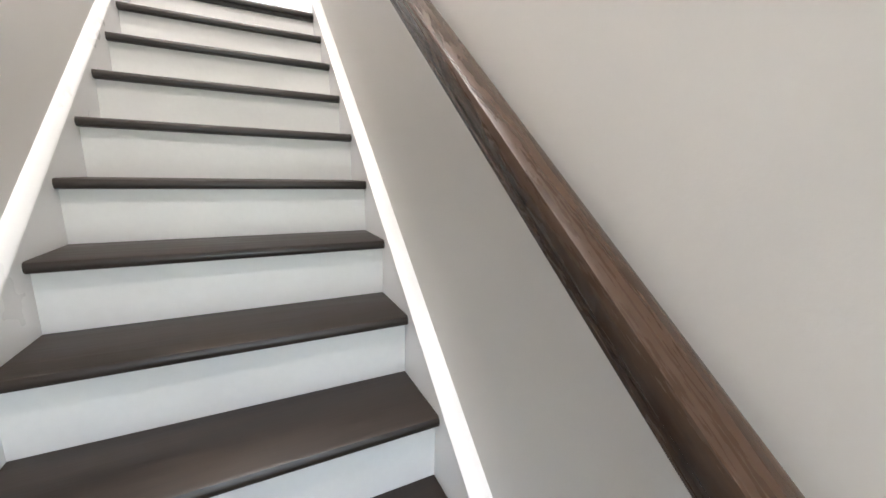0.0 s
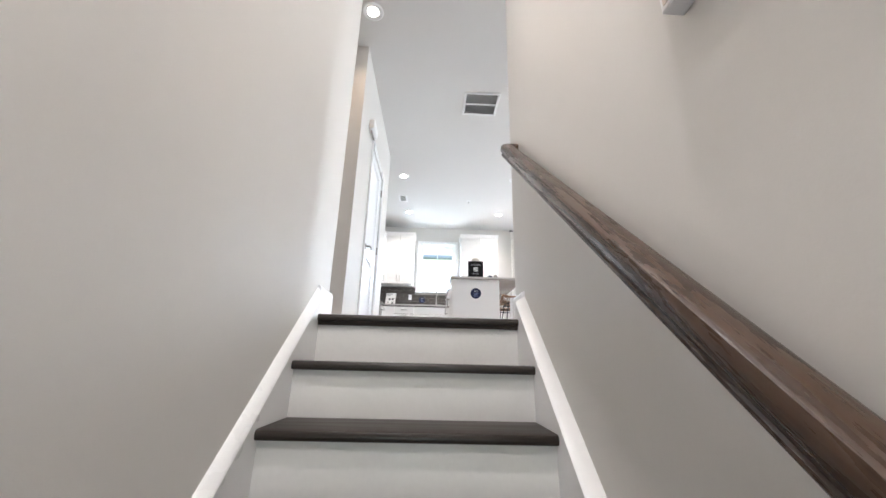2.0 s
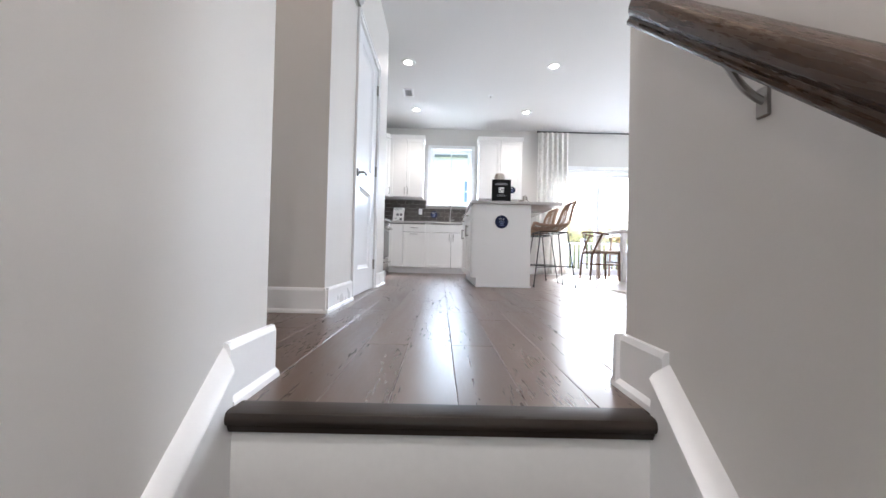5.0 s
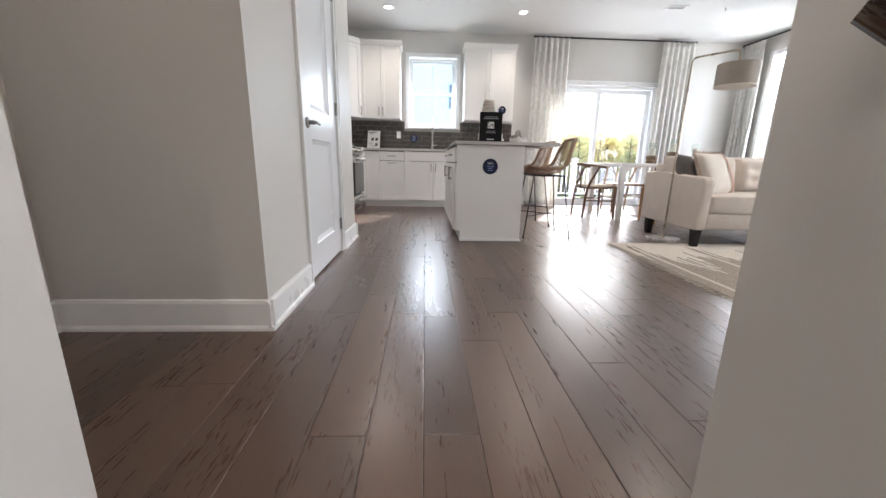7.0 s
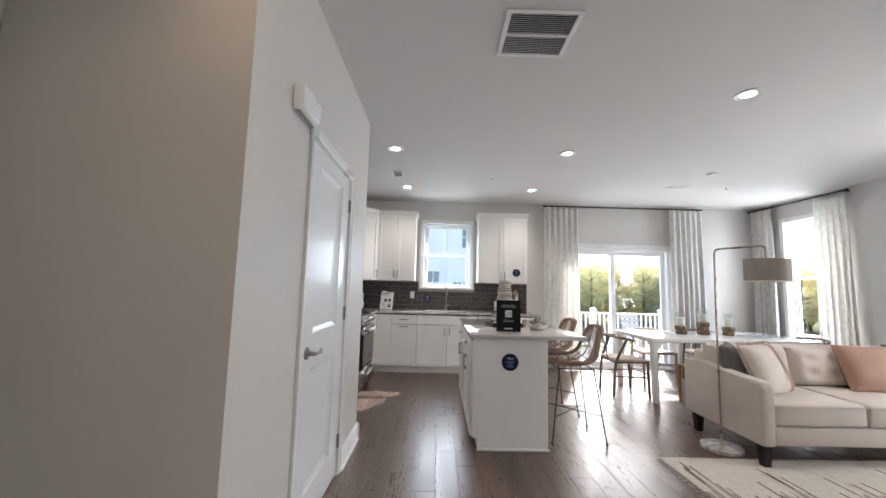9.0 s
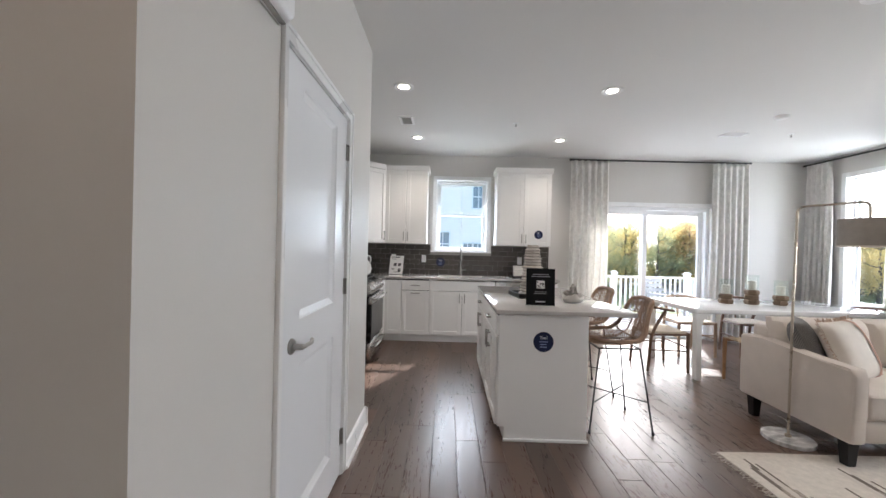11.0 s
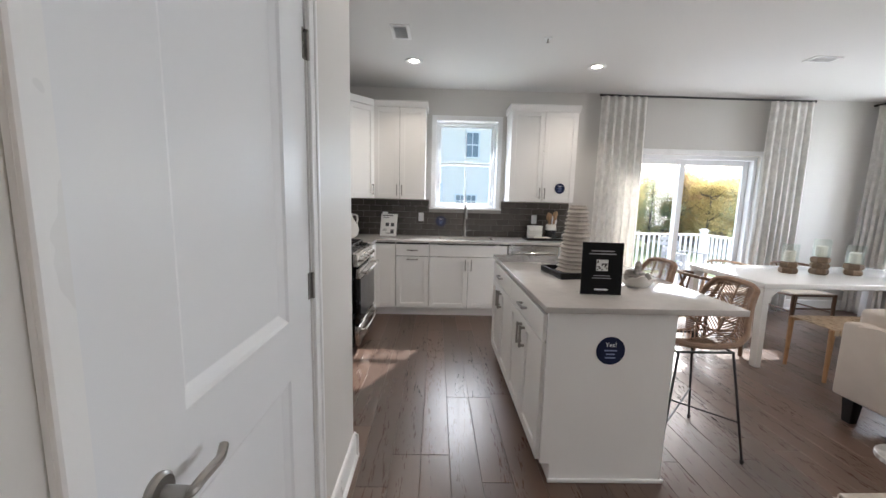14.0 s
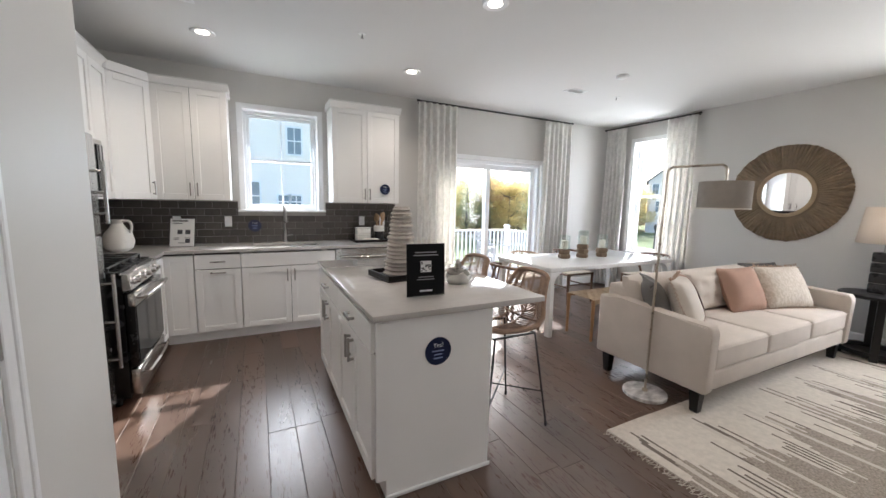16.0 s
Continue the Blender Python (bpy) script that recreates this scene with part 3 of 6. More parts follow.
# ---- ceiling fittings ----
def downlight(x, y, watts=5.2, spread=135, tone=(1.0, 0.84, 0.68)):
    t = thing("recessed_light", "lit round recessed ceiling light with white trim", "ceiling light", (x, y, CZ), group="recessed ceiling lights")
    part("trim_ring", lathe([(0.05, -0.002), (0.085, -0.009), (0.092, -0.003), (0.092, 0.0)], n=32), TRIM, t, "white trim ring")
    part("diffuser", lathe([(0.0, -0.0025), (0.05, -0.0025), (0.05, -0.001)], n=32), LAMPGLOW, t, "glowing warm diffuser")
    l = bpy.data.lights.new("recessed_lamp", "SPOT")
    l.energy, l.spot_size, l.spot_blend, l.color, l.shadow_soft_size = watts, radians(spread), 0.7, tone, 0.06
    o = new("recessed_lamp", l)
    o.location = (x, y, CZ - 0.02)


# The last two are out of view, added to light the living room.
for x, y in ((-0.38, 3.92), (1.48, 3.92), (-0.38, 5.45), (1.48, 5.45), (2.37, 2.63), (4.3, 2.63), (2.37, 0.0)):
    downlight(x, y)
downlight(-0.45, 0.9, 1.8, 130, (1.0, 0.66, 0.4))
# These three are unseen, added over the stairs to brighten their walls.
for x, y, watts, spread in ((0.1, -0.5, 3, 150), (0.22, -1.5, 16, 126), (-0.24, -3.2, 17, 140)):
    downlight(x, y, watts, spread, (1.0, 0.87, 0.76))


def grille(name, label, x0, y0, x1, y1, n, mid):
    t = thing(name, label, "air vent", ((x0 + x1) / 2, (y0 + y1) / 2, CZ))
    w, d = (x1 - x0) / 2, (y1 - y0) / 2
    bm = bmesh.new()
    e = 0.028
    box(bm, -w, -d, -0.009, w, -d + e, 0, 0.002), box(bm, -w, d - e, -0.009, w, d, 0, 0.002)
    box(bm, -w, -d + e, -0.009, -w + e, d - e, 0, 0.002), box(bm, w - e, -d + e, -0.009, w, d - e, 0, 0.002)
    if mid:
        box(bm, -w + e, -0.012, -0.009, w - e, 0.012, 0, 0.002)
    part("frame", bm, TRIM, t)
    # No duct is cut: the sheet's grey carries the shade behind the slats.
    part("backing", abox(-w + e, -d + e, -0.0015, w - e, d - e, -0.0005), DUCT_SHADE, t, "flat grey sheet standing for the shaded duct behind the slats")
    bl = None
    for i in range(n):
        yy = -d + e + (2 * d - 2 * e) * (i + 0.5) / n
        if bl is None:
            bm = bmesh.new()
            box(bm, -w + e, -0.0065, -0.0012, w - e, 0.0065, 0.0012, m=Matrix.Rotation(radians(38), 4, "X"))
            bl = part("slat", bm, TRIM, t, smooth=False)
            bl.location = (0, yy, -0.006)
        else:
            o = bl.copy()
            scene.collection.objects.link(o)
            o.location = (0, yy, -0.006)
    return t


grille("return_air_grille", "large white return air grille in the ceiling", 0.45, 1.86, 0.865, 2.26, 22, True)
grille("ceiling_register", "small white ceiling air register", -0.53, 4.66, -0.37, 4.93, 12, False)
grille("ceiling_register", "small white ceiling air register", 3.3, 5.0, 3.56, 5.14, 7, False)
for x, y, r in ((0.79, 4.82, 0.03), (4.05, 5.0, 0.03)):
    t = thing("fire_sprinkler", "small white fire sprinkler head in the ceiling", "sprinkler", (x, y, CZ))
    part("cover", lathe([(0.0, -0.008), (r, -0.006), (r + 0.004, 0)], n=20), TRIM, t)
    part("nozzle", lathe([(0.0, -0.04), (0.014, -0.038), (0.005, -0.03), (0.005, -0.008)], n=12), NICKEL, t, "metal sprinkler nozzle")
t = thing("smoke_detector", "round white smoke detector on the ceiling", "smoke detector", (3.45, 4.45, CZ))
part("housing", lathe([(0.0, -0.03), (0.045, -0.028), (0.06, -0.015), (0.065, 0)], n=28), TRIM, t)

# ---- handrail ----
rail = thing("handrail", "dark-stained wooden handrail on the stair wall", "handrail", (0.0, 0.0, 0.0))
K = 0.847
RB = lambda y: 0.036 + K * (y + 0.9)
ang = math.atan(K)
half = [(0.023, 0.0), (0.0265, 0.004), (0.0265, 0.009), (0.023, 0.012), (0.023, 0.017), (0.033, 0.026), (0.035, 0.035), (0.0345, 0.048), (0.031, 0.056), (0.019, 0.0615)]
prof = half + [(0.0, 0.063)] + [(-a, b) for a, b in reversed(half)]
RXC = 0.518


def sweep(bm, ends, prof, up):
    rings = []
    for e in ends:
        rings.append([bm.verts.new(Vector(e[0]) + Vector(e[1]) * a + Vector(up) * b) for a, b in prof])
    n = len(prof)
    for p, q in zip(rings, rings[1:]):
        for i in range(n):
            bm.faces.new((p[i], q[i], q[(i + 1) % n], p[(i + 1) % n]))
    bm.faces.new(rings[0]), bm.faces.new(rings[-1][::-1])
    return bm


up = (0, -math.sin(ang), math.cos(ang))
ylow = -2.95
part("rail", sweep(bmesh.new(), [((RXC, ylow, RB(ylow)), (1, 0, 0)), ((RXC, 0.09, RB(0.09)), (1, 0.72, 0.72 * K))], prof, up), RAIL, rail)
part("return", sweep(bmesh.new(), [((RXC, 0.09, RB(0.09)), (1, 0.72, 0.72 * K)), ((XR, 0.088, RB(0.088)), (0, 0.72, 0.72 * K))], prof, up), RAIL, rail, "mitred return into the wall")
for y in (-0.195, -1.297, -2.4):
    z = RB(y) - 0.052
    b = part("bracket", rod(abox(XR - 0.006, y - 0.013, z - 0.03, XR, y + 0.013, z + 0.018, 0.003), bend([(XR - 0.004, y, z - 0.005), (RXC + 0.03, y, z + 0.005), (RXC, y + 0.005, RB(y + 0.005) - 0.002)], 0.025, 5), 0.006, 8), NICKEL, rail, "satin nickel wall bracket")
    part("saddle", sweep(bmesh.new(), [((RXC, y - 0.03, RB(y - 0.03) - 0.003), (1, 0, 0)), ((RXC, y + 0.03, RB(y + 0.03) - 0.003), (1, 0, 0))], [(-0.012, 0), (0.012, 0), (0.012, 0.004), (-0.012, 0.004)], up), NICKEL, b)

# ---- kitchen ----
def shaker(bm, x0, z0, x1, z1, t=0.02, rail=0.057):
    """A shaker front whose face lies at y = -t."""
    b = 0.0015
    box(bm, x0, -t, z0, x0 + rail, 0, z1, b), box(bm, x1 - rail, -t, z0, x1, 0, z1, b)
    box(bm, x0 + rail, -t, z0, x1 - rail, 0, z0 + rail, b), box(bm, x0 + rail, -t, z1 - rail, x1 - rail, 0, z1, b)
    box(bm, x0 + rail - 0.002, -t + 0.012, z0 + rail - 0.002, x1 - rail + 0.002, -0.002, z1 - rail + 0.002)
    return bm


def pull(bm, x, z, length, upright, t=0.02):
    """A square bar pull."""
    h, r = length / 2, 0.006
    if upright:
        box(bm, x - r, -t - 0.034, z - h, x + r, -t - 0.022, z + h, 0.0015)
        for s in (-1, 1):
            box(bm, x - r, -t - 0.024, z + s * (h - 0.012) - r, x + r, -t, z + s * (h - 0.012) + r)
    else:
        box(bm, x - h, -t - 0.034, z - r, x + h, -t - 0.022, z + r, 0.0015)
        for s in (-1, 1):
            box(bm, x + s * (h - 0.012) - r, -t - 0.024, z - r, x + s * (h - 0.012) + r, -t, z + r)
    return bm


def cabinet(name, label, at, rz, w, d, z0, z1, fronts, kick=0.0, crown=0.0, group=""):
    """A cabinet whose front stands at y = 0 and whose width runs along x. fronts: (kind, x0, z0, x1, z1, handle)."""
    c = thing(name, label, "cabinet", at, rz, group)
    bm = abox(0.0015, 0.0, z0 + kick, w - 0.0015, d, z1, 0.001)
    part("body", bm, CAB, c)
    # Dark sheet over the white body stands for shade between the fronts.
    part("reveal", abox(0.004, -0.0012, z0 + kick + 0.003, w - 0.004, 0.0005, z1 - 0.003), GAP_SHADE, c, "near-black sheet painting the shade between the fronts")
    if kick:
        part("toe_kick", abox(0.0, 0.045, z0, w, 0.06, z0 + kick), CAB, c, "white recessed toe kick")
    if crown:
        bm = prism(bmesh.new(), [(0.0, z1), (-0.012, z1 + 0.004), (-0.02, z1 + 0.03), (-0.042, z1 + 0.058), (-0.042, z1 + crown), (d, z1 + crown), (d, z1)], "x", -0.02, w + 0.02)
        part("crown", bm, CAB, c, "white crown moulding")
    for kind, x0, a, x1, b, handle in fronts:
        bm = bmesh.new()
        if kind == "slab":
            box(bm, x0, -0.02, a, x1, 0, b, 0.002)
        else:
            shaker(bm, x0, a, x1, b)
        f = part("drawer_front" if kind == "slab" else "door", bm, CAB, c)
        if handle:
            hx, hz, up = handle
            part("handle", pull(bmesh.new(), hx, hz, 0.13, up), NICKEL, f, "satin nickel bar pull")
    return c


G = 0.0035
FY = 5.795
BT = 0.884
cabinet("base_cabinet", "white shaker corner base cabinet", (-0.835, FY, 0), 0, 0.247, 0.58, 0, BT, [("door", G, 0.105, 0.247 - G, 0.865, None)], 0.1, group="base cabinets")
w = 0.391
cabinet("base_cabinet", "narrow white base cabinet with drawer and pull-out", (-0.586, FY, 0), 0, w, 0.58, 0, BT, [("slab", G, 0.728, w - G, 0.865, (w / 2, 0.798, False)), ("door", G, 0.105, w - G, 0.72, (w / 2, 0.69, False))], 0.1, group="base cabinets")
w = 0.919
cabinet("base_cabinet", "white sink base cabinet with two shaker doors", (-0.195, FY, 0), 0, w, 0.58, 0, 0.67, [("slab", G, 0.728, w - G, 0.865, None), ("door", G, 0.105, w / 2 - 0.0025, 0.72, (w / 2 - 0.035, 0.63, True)), ("door", w / 2 + 0.0025, 0.105, w - G, 0.72, (w / 2 + 0.035, 0.63, True))], 0.1, group="base cabinets")
w = 0.27
cabinet("base_cabinet", "white end base cabinet beside the dishwasher", (1.33, FY, 0), 0, w, 0.58, 0, BT, [("door", G, 0.105, w - G, 0.865, (0.04, 0.78, True))], 0.1, group="base cabinets")

dw = thing("dishwasher", "built-in stainless steel dishwasher with bar handle", "dishwasher", (0.724, FY, 0))
part("body", abox(0.004, 0.0, 0.1, 0.602, 0.57, 0.88), BLACKM, dw, "dark tub behind the door")
part("door", abox(0.006, -0.024, 0.11, 0.6, 0.0, 0.876, 0.004), STEEL, dw)
part("handle", rod(rod(arod(bend([(0.05, -0.06, 0.79), (0.303, -0.07, 0.79), (0.556, -0.06, 0.79)], 0.1, 4), 0.011, 10), [(0.07, -0.06, 0.79), (0.07, -0.02, 0.79)], 0.008, 8), [(0.536, -0.06, 0.79), (0.536, -0.02, 0.79)], 0.008, 8), STEEL, dw, "curved steel bar handle")
part("toe_kick", abox(0.004, 0.05, 0, 0.602, 0.06, 0.1), BLACKM, dw, "black toe kick")

# worktop, open over the sink
SK = (-0.08, 5.90, 0.58, 6.24)
bm = bmesh.new()
z0, z1 = 0.886, 0.916
box(bm, KX, 5.755, z0, SK[0], YB - 0.001, z1, 0.002), box(bm, SK[2], 5.755, z0, 1.62, YB - 0.001, z1, 0.002)
box(bm, SK[0], 5.755, z0, SK[2], SK[1], z1), box(bm, SK[0], SK[3], z0, SK[2], YB - 0.001, z1)
box(bm, KX, 5.425, z0, -0.805, 5.755, z1)
tagged(part("countertop", bm, QUARTZ, None, "polished pale quartz kitchen worktop", smooth=False), category="countertop")
sink = thing("sink", "undermounted stainless steel kitchen sink", "sink", (0, 0, 0))
bm = bmesh.new()
x0, y0, x1, y1 = SK
box(bm, x0 - 0.012, y0 - 0.012, 0.69, x1 + 0.012, y1 + 0.012, 0.70), box(bm, x0 - 0.012, y0 - 0.012, 0.70, x0 - 0.001, y1 + 0.012, 0.885), box(bm, x1 + 0.001, y0 - 0.012, 0.70, x1 + 0.012, y1 + 0.012, 0.885)
box(bm, x0 - 0.001, y0 - 0.012, 0.70, x1 + 0.001, y0 - 0.001, 0.885), box(bm, x0 - 0.001, y1 + 0.001, 0.70, x1 + 0.001, y1 + 0.012, 0.885)
part("basin", bm, STEEL, sink)
part("drain", lathe([(0, 0.701), (0.04, 0.702), (0.045, 0.7005)], (0.25, 6.08, 0), 20), NICKEL, sink, "round steel drain")
fa = thing("kitchen_faucet", "tall satin nickel pull-down faucet behind the sink", "faucet", (0.25, 6.295, 0.916))
part("body", lathe([(0, 0), (0.027, 0), (0.027, 0.012), (0.019, 0.02), (0.017, 0.13), (0.012, 0.14)], n=20), NICKEL, fa)
part("spout", arod(bend([(0, 0, 0.13), (0, 0, 0.40), (0, -0.03, 0.425), (0, -0.17, 0.425), (0, -0.19, 0.34)], 0.06, 6), 0.0115, 12), NICKEL, fa)
part("spray_head", lathe([(0.0, 0.0), (0.015, 0.0), (0.018, 0.02), (0.014, 0.1), (0.012, 0.11)], (0, -0.19, 0.235), 16), NICKEL, fa)
part("lever", arod(bend([(0.015, 0, 0.075), (0.045, 0, 0.08), (0.085, -0.005, 0.085)], 0.02, 3), 0.0075, 8), NICKEL, fa)

UZ0, UZ1 = 1.385, 2.455
UY = 6.058
w = 0.62
cabinet("wall_cabinet", "white two-door shaker wall cabinet with crown", (-0.886, UY, 0), 0, w, 0.321, UZ0, UZ1, [("door", G, UZ0 + G, w / 2 - 0.0025, UZ1 - G, (w / 2 - 0.03, 1.49, True)), ("door", w / 2 + 0.0025, UZ0 + G, w - G, UZ1 - G, (w / 2 + 0.03, 1.49, True))], crown=0.075, group="wall cabinets")
w = 0.80
cabinet("wall_cabinet", "white two-door wall cabinet beside the window", (0.755, UY, 0), 0, w, 0.321, UZ0, UZ1, [("door", G, UZ0 + G, w / 2 - 0.0025, UZ1 - G, (w / 2 - 0.03, 1.49, True)), ("door", w / 2 + 0.0025, UZ0 + G, w - G, UZ1 - G, (w / 2 + 0.03, 1.49, True))], crown=0.075, group="wall cabinets")
# diagonal corner cabinet
cc = thing("corner_cabinet", "white diagonal corner wall cabinet with one door", "cabinet", (0, 0, 0))
bm = prism(bmesh.new(), [(-0.889, UY), (-0.889, YB - 0.001), (KX + 0.001, YB - 0.001), (KX + 0.001, 5.785), (-1.14, 5.785)], "z", UZ0, UZ1)
part("body", bm, CAB, cc)
bm = prism(bmesh.new(), [(-0.88, UY - 0.04), (-0.88, YB - 0.001), (KX + 0.001, YB - 0.001), (KX + 0.001, 5.75), (-1.10, 5.75), (-1.11, 5.77)], "z", UZ1 + 0.001, UZ1 + 0.075)
part("crown", bm, CAB, cc, "white crown moulding")
dl = math.hypot(0.251, 0.273)
dd = part("door", shaker(bmesh.new(), 0.01, UZ0 + G, dl - 0.004, UZ1 - G), CAB, cc)
dd.matrix_basis = Matrix.Translation((-1.14, 5.785, 0)) @ Matrix.Rotation(math.atan2(0.273, 0.251), 4, "Z")
part("handle", pull(bmesh.new(), dl - 0.035, 1.49, 0.13, True), NICKEL, dd, "satin nickel bar pull")

# left run, facing the island
w = 0.36
LX = -1.139
cabinet("wall_cabinet", "narrow white wall cabinet beside the microwave", (LX, 5.425, 0), 90, w, 0.32, UZ0, UZ1, [("door", G, UZ0 + G, w - G, UZ1 - G, (0.035, 1.49, True))], crown=0.075, group="wall cabinets")
w = 0.765
cabinet("wall_cabinet", "short white wall cabinet above the microwave", (LX, 4.658, 0), 90, w, 0.32, 1.83, UZ1, [("door", G, 1.833, w / 2 - 0.0025, UZ1 - G, (w / 2 - 0.03, 1.92, True)), ("door", w / 2 + 0.0025, 1.833, w - G, UZ1 - G, (w / 2 + 0.03, 1.92, True))], crown=0.075, group="wall cabinets")
mw = thing("microwave", "stainless steel over-the-range microwave", "microwave", (-1.08, 4.66, 0), 90)
part("body", abox(0.003, 0.0, 1.40, 0.757, 0.37, 1.825, 0.004), STEEL, mw)
part("window", abox(0.04, -0.012, 1.44, 0.54, -0.001, 1.79, 0.004), DARKGLASS, mw, "dark glass window")
part("handle", arod([(0.58, -0.035, 1.45), (0.58, -0.035, 1.78)], 0.009, 10), STEEL, mw)
part("control_panel", abox(0.62, -0.008, 1.44, 0.745, -0.001, 1.79, 0.003), BLACKM, mw, "black keypad")
w = 0.33
cabinet("base_cabinet", "white base cabinet between range and corner", (-0.835, 5.425, 0), 90, w, 0.6, 0, BT, [("door", G, 0.105, w - G, 0.865, None)], 0.1, group="base cabinets")
rg = thing("gas_range", "stainless and black slide-in gas range", "range", (-0.815, 4.66, 0), 90)
W = 0.76
part("body", abox(0.0, 0.02, 0.06, W, 0.64, 0.90, 0.003), BLACKM, rg, "black enamelled body")
part("oven_door", abox(0.012, -0.035, 0.27, W - 0.012, 0.018, 0.77, 0.01, 2), BLACKM, rg, "black oven door")
part("oven_window", abox(0.03, -0.039, 0.29, W - 0.03, -0.034, 0.68, 0.002), DARKGLASS, rg, "dark oven glass")
part("door_trim", abox(0.010, -0.041, 0.685, W - 0.010, 0.0, 0.772, 0.006, 2), STEEL, rg, "stainless band behind the handle")
part("oven_handle", rod(rod(arod(bend([(0.06, -0.085, 0.735), (W / 2, -0.10, 0.735), (W - 0.06, -0.085, 0.735)], 0.15, 5), 0.014, 12), [(0.08, -0.088, 0.735), (0.08, -0.035, 0.735)], 0.012, 8), [(W - 0.08, -0.088, 0.735), (W - 0.08, -0.035, 0.735)], 0.012, 8), STEEL, rg, "curved stainless oven handle")
part("drawer", abox(0.012, -0.034, 0.075, W - 0.012, 0.018, 0.255, 0.01, 2), STEEL, rg, "stainless storage drawer")
part("drawer_handle", rod(rod(arod(bend([(0.08, -0.07, 0.2), (W / 2, -0.085, 0.2), (W - 0.08, -0.07, 0.2)], 0.15, 5), 0.011, 10), [(0.1, -0.07, 0.2), (0.1, -0.03, 0.2)], 0.009, 8), [(W - 0.1, -0.07, 0.2), (W - 0.1, -0.03, 0.2)], 0.009, 8), STEEL, rg)
part("control_panel", prism(bmesh.new(), [(-0.03, 0.80), (-0.012, 0.905), (0.06, 0.915), (0.06, 0.785)], "x", 0.006, W - 0.006, 0.003), STEEL, rg, "sloping stainless control panel")
for i in range(5):
    k = part("knob", lathe([(0, 0.038), (0.017, 0.036), (0.02, 0.008), (0.026, 0.004), (0.026, 0)], n=18), STEEL, rg, "stainless burner knob")
    k.matrix_basis = Matrix.Translation((0.1 + 0.14 * i, -0.022, 0.845)) @ Matrix.Rotation(radians(82), 4, "X")
part("cooktop", abox(0.0, 0.03, 0.90, W, 0.64, 0.92, 0.004), BLACKM, rg, "black cooktop")
for gx in (0.132, 0.38, 0.628):
    bm = bmesh.new()
    for yy in (0.09, 0.33, 0.58):
        rod(bm, [(gx - 0.115, yy, 0.948), (gx + 0.115, yy, 0.948)], 0.007, 6)
    for xx in (gx - 0.115, gx, gx + 0.115):
        rod(bm, [(xx, 0.09, 0.948), (xx, 0.58, 0.948)], 0.007, 6)
    for xx in (gx - 0.115, gx + 0.115):
        for yy in (0.09, 0.58):
            rod(bm, [(xx, yy, 0.92), (xx, yy, 0.948)], 0.008, 6)
    part("grate", bm, BLACKWIRE, rg, "cast iron grate")
    for yy in (0.2, 0.46):
        part("burner", lathe([(0, 0.936), (0.03, 0.936), (0.04, 0.928), (0.045, 0.92)], (gx, yy, 0), 18), BLACKM, rg)
for fx in (0.05, W - 0.05):
    part("foot", lathe([(0.02, 0.0), (0.02, 0.06)], (fx, 0.1, 0), 10), BLACKM, rg)
    part("foot", lathe([(0.02, 0.0), (0.02, 0.06)], (fx, 0.58, 0), 10), BLACKM, rg)

fr = thing("refrigerator", "tall stainless steel refrigerator beside the closet wall", "refrigerator", (-0.935, 3.78, 0), 90)
part("body", abox(0.0, 0.03, 0.03, 0.87, 0.515, 1.76, 0.006), mat("dark_grey_case", (0.2, 0.2, 0.2), 0.45), fr, "grey painted case")
for a, b in ((0.06, 1.16), (1.17, 1.78)):
    d = part("door", abox(0.003, -0.03, a, 0.867, 0.028, b, 0.012, 2), STEEL, fr)
    h0, h1 = (0.30, 0.92) if a < 1 else (1.24, 1.62)
    bm = arod([(0.832, -0.074, h0), (0.832, -0.074, h1)], 0.011, 10)
    for hz_ in (h0 + 0.06, (h0 + h1) / 2, h1 - 0.06):
        rod(bm, [(0.832, -0.074, hz_), (0.832, -0.028, hz_)], 0.009, 8)
    part("handle", bm, STEEL, d, "steel bar handle on three stubs")
part("base", abox(0.02, 0.05, 0.0, 0.85, 0.5, 0.03), BLACKM, fr)

# ---- island ----
IX, IY0, IY1 = 0.422, 3.196, 4.73
w = (IY1 - IY0) / 2
for i in range(2):
    cabinet("island_cabinet", "white shaker island cabinet with drawer and two doors", (IX, IY1 - w * i, 0), -90, w, 0.60, 0, BT, [("slab", G, 0.728, w - G, 0.865, (w / 2, 0.798, False)), ("door", G, 0.105, w / 2 - 0.0025, 0.72, (w / 2 - 0.035, 0.62, True)), ("door", w / 2 + 0.0025, 0.105, w - G, 0.72, (w / 2 + 0.035, 0.62, True))], 0.1, group="island cabinets")
isl = thing("island_panelling", "white panelled back and end of the kitchen island", "island panel", (0, 0, 0))
bm = prism(bmesh.new(), [(IX - 0.003, 0.1), (IX - 0.003, BT), (1.04, BT), (1.04, 0), (0.468, 0), (0.468, 0.1)], "y", 3.176, 3.194, 0.001)
part("end_panel", bm, CAB, isl)
part("back_panel", abox(1.023, 3.196, 0, 1.04, IY1 + 0.02, BT, 0.001), CAB, isl)
part("end_panel", abox(0.496, IY1 + 0.002, 0, 1.022, IY1 + 0.02, BT, 0.001), CAB, isl)
part("base_moulding", abox(0.460, 3.164, 0, 1.05, 3.1755, 0.022, 0.004), TRIM, isl)
tagged(part("island_countertop", abox(0.395, 3.148, 0.886, 1.362, 4.765, 0.916, 0.003, 2), QUARTZ, None, "polished pale quartz island worktop with seating overhang"), category="countertop")


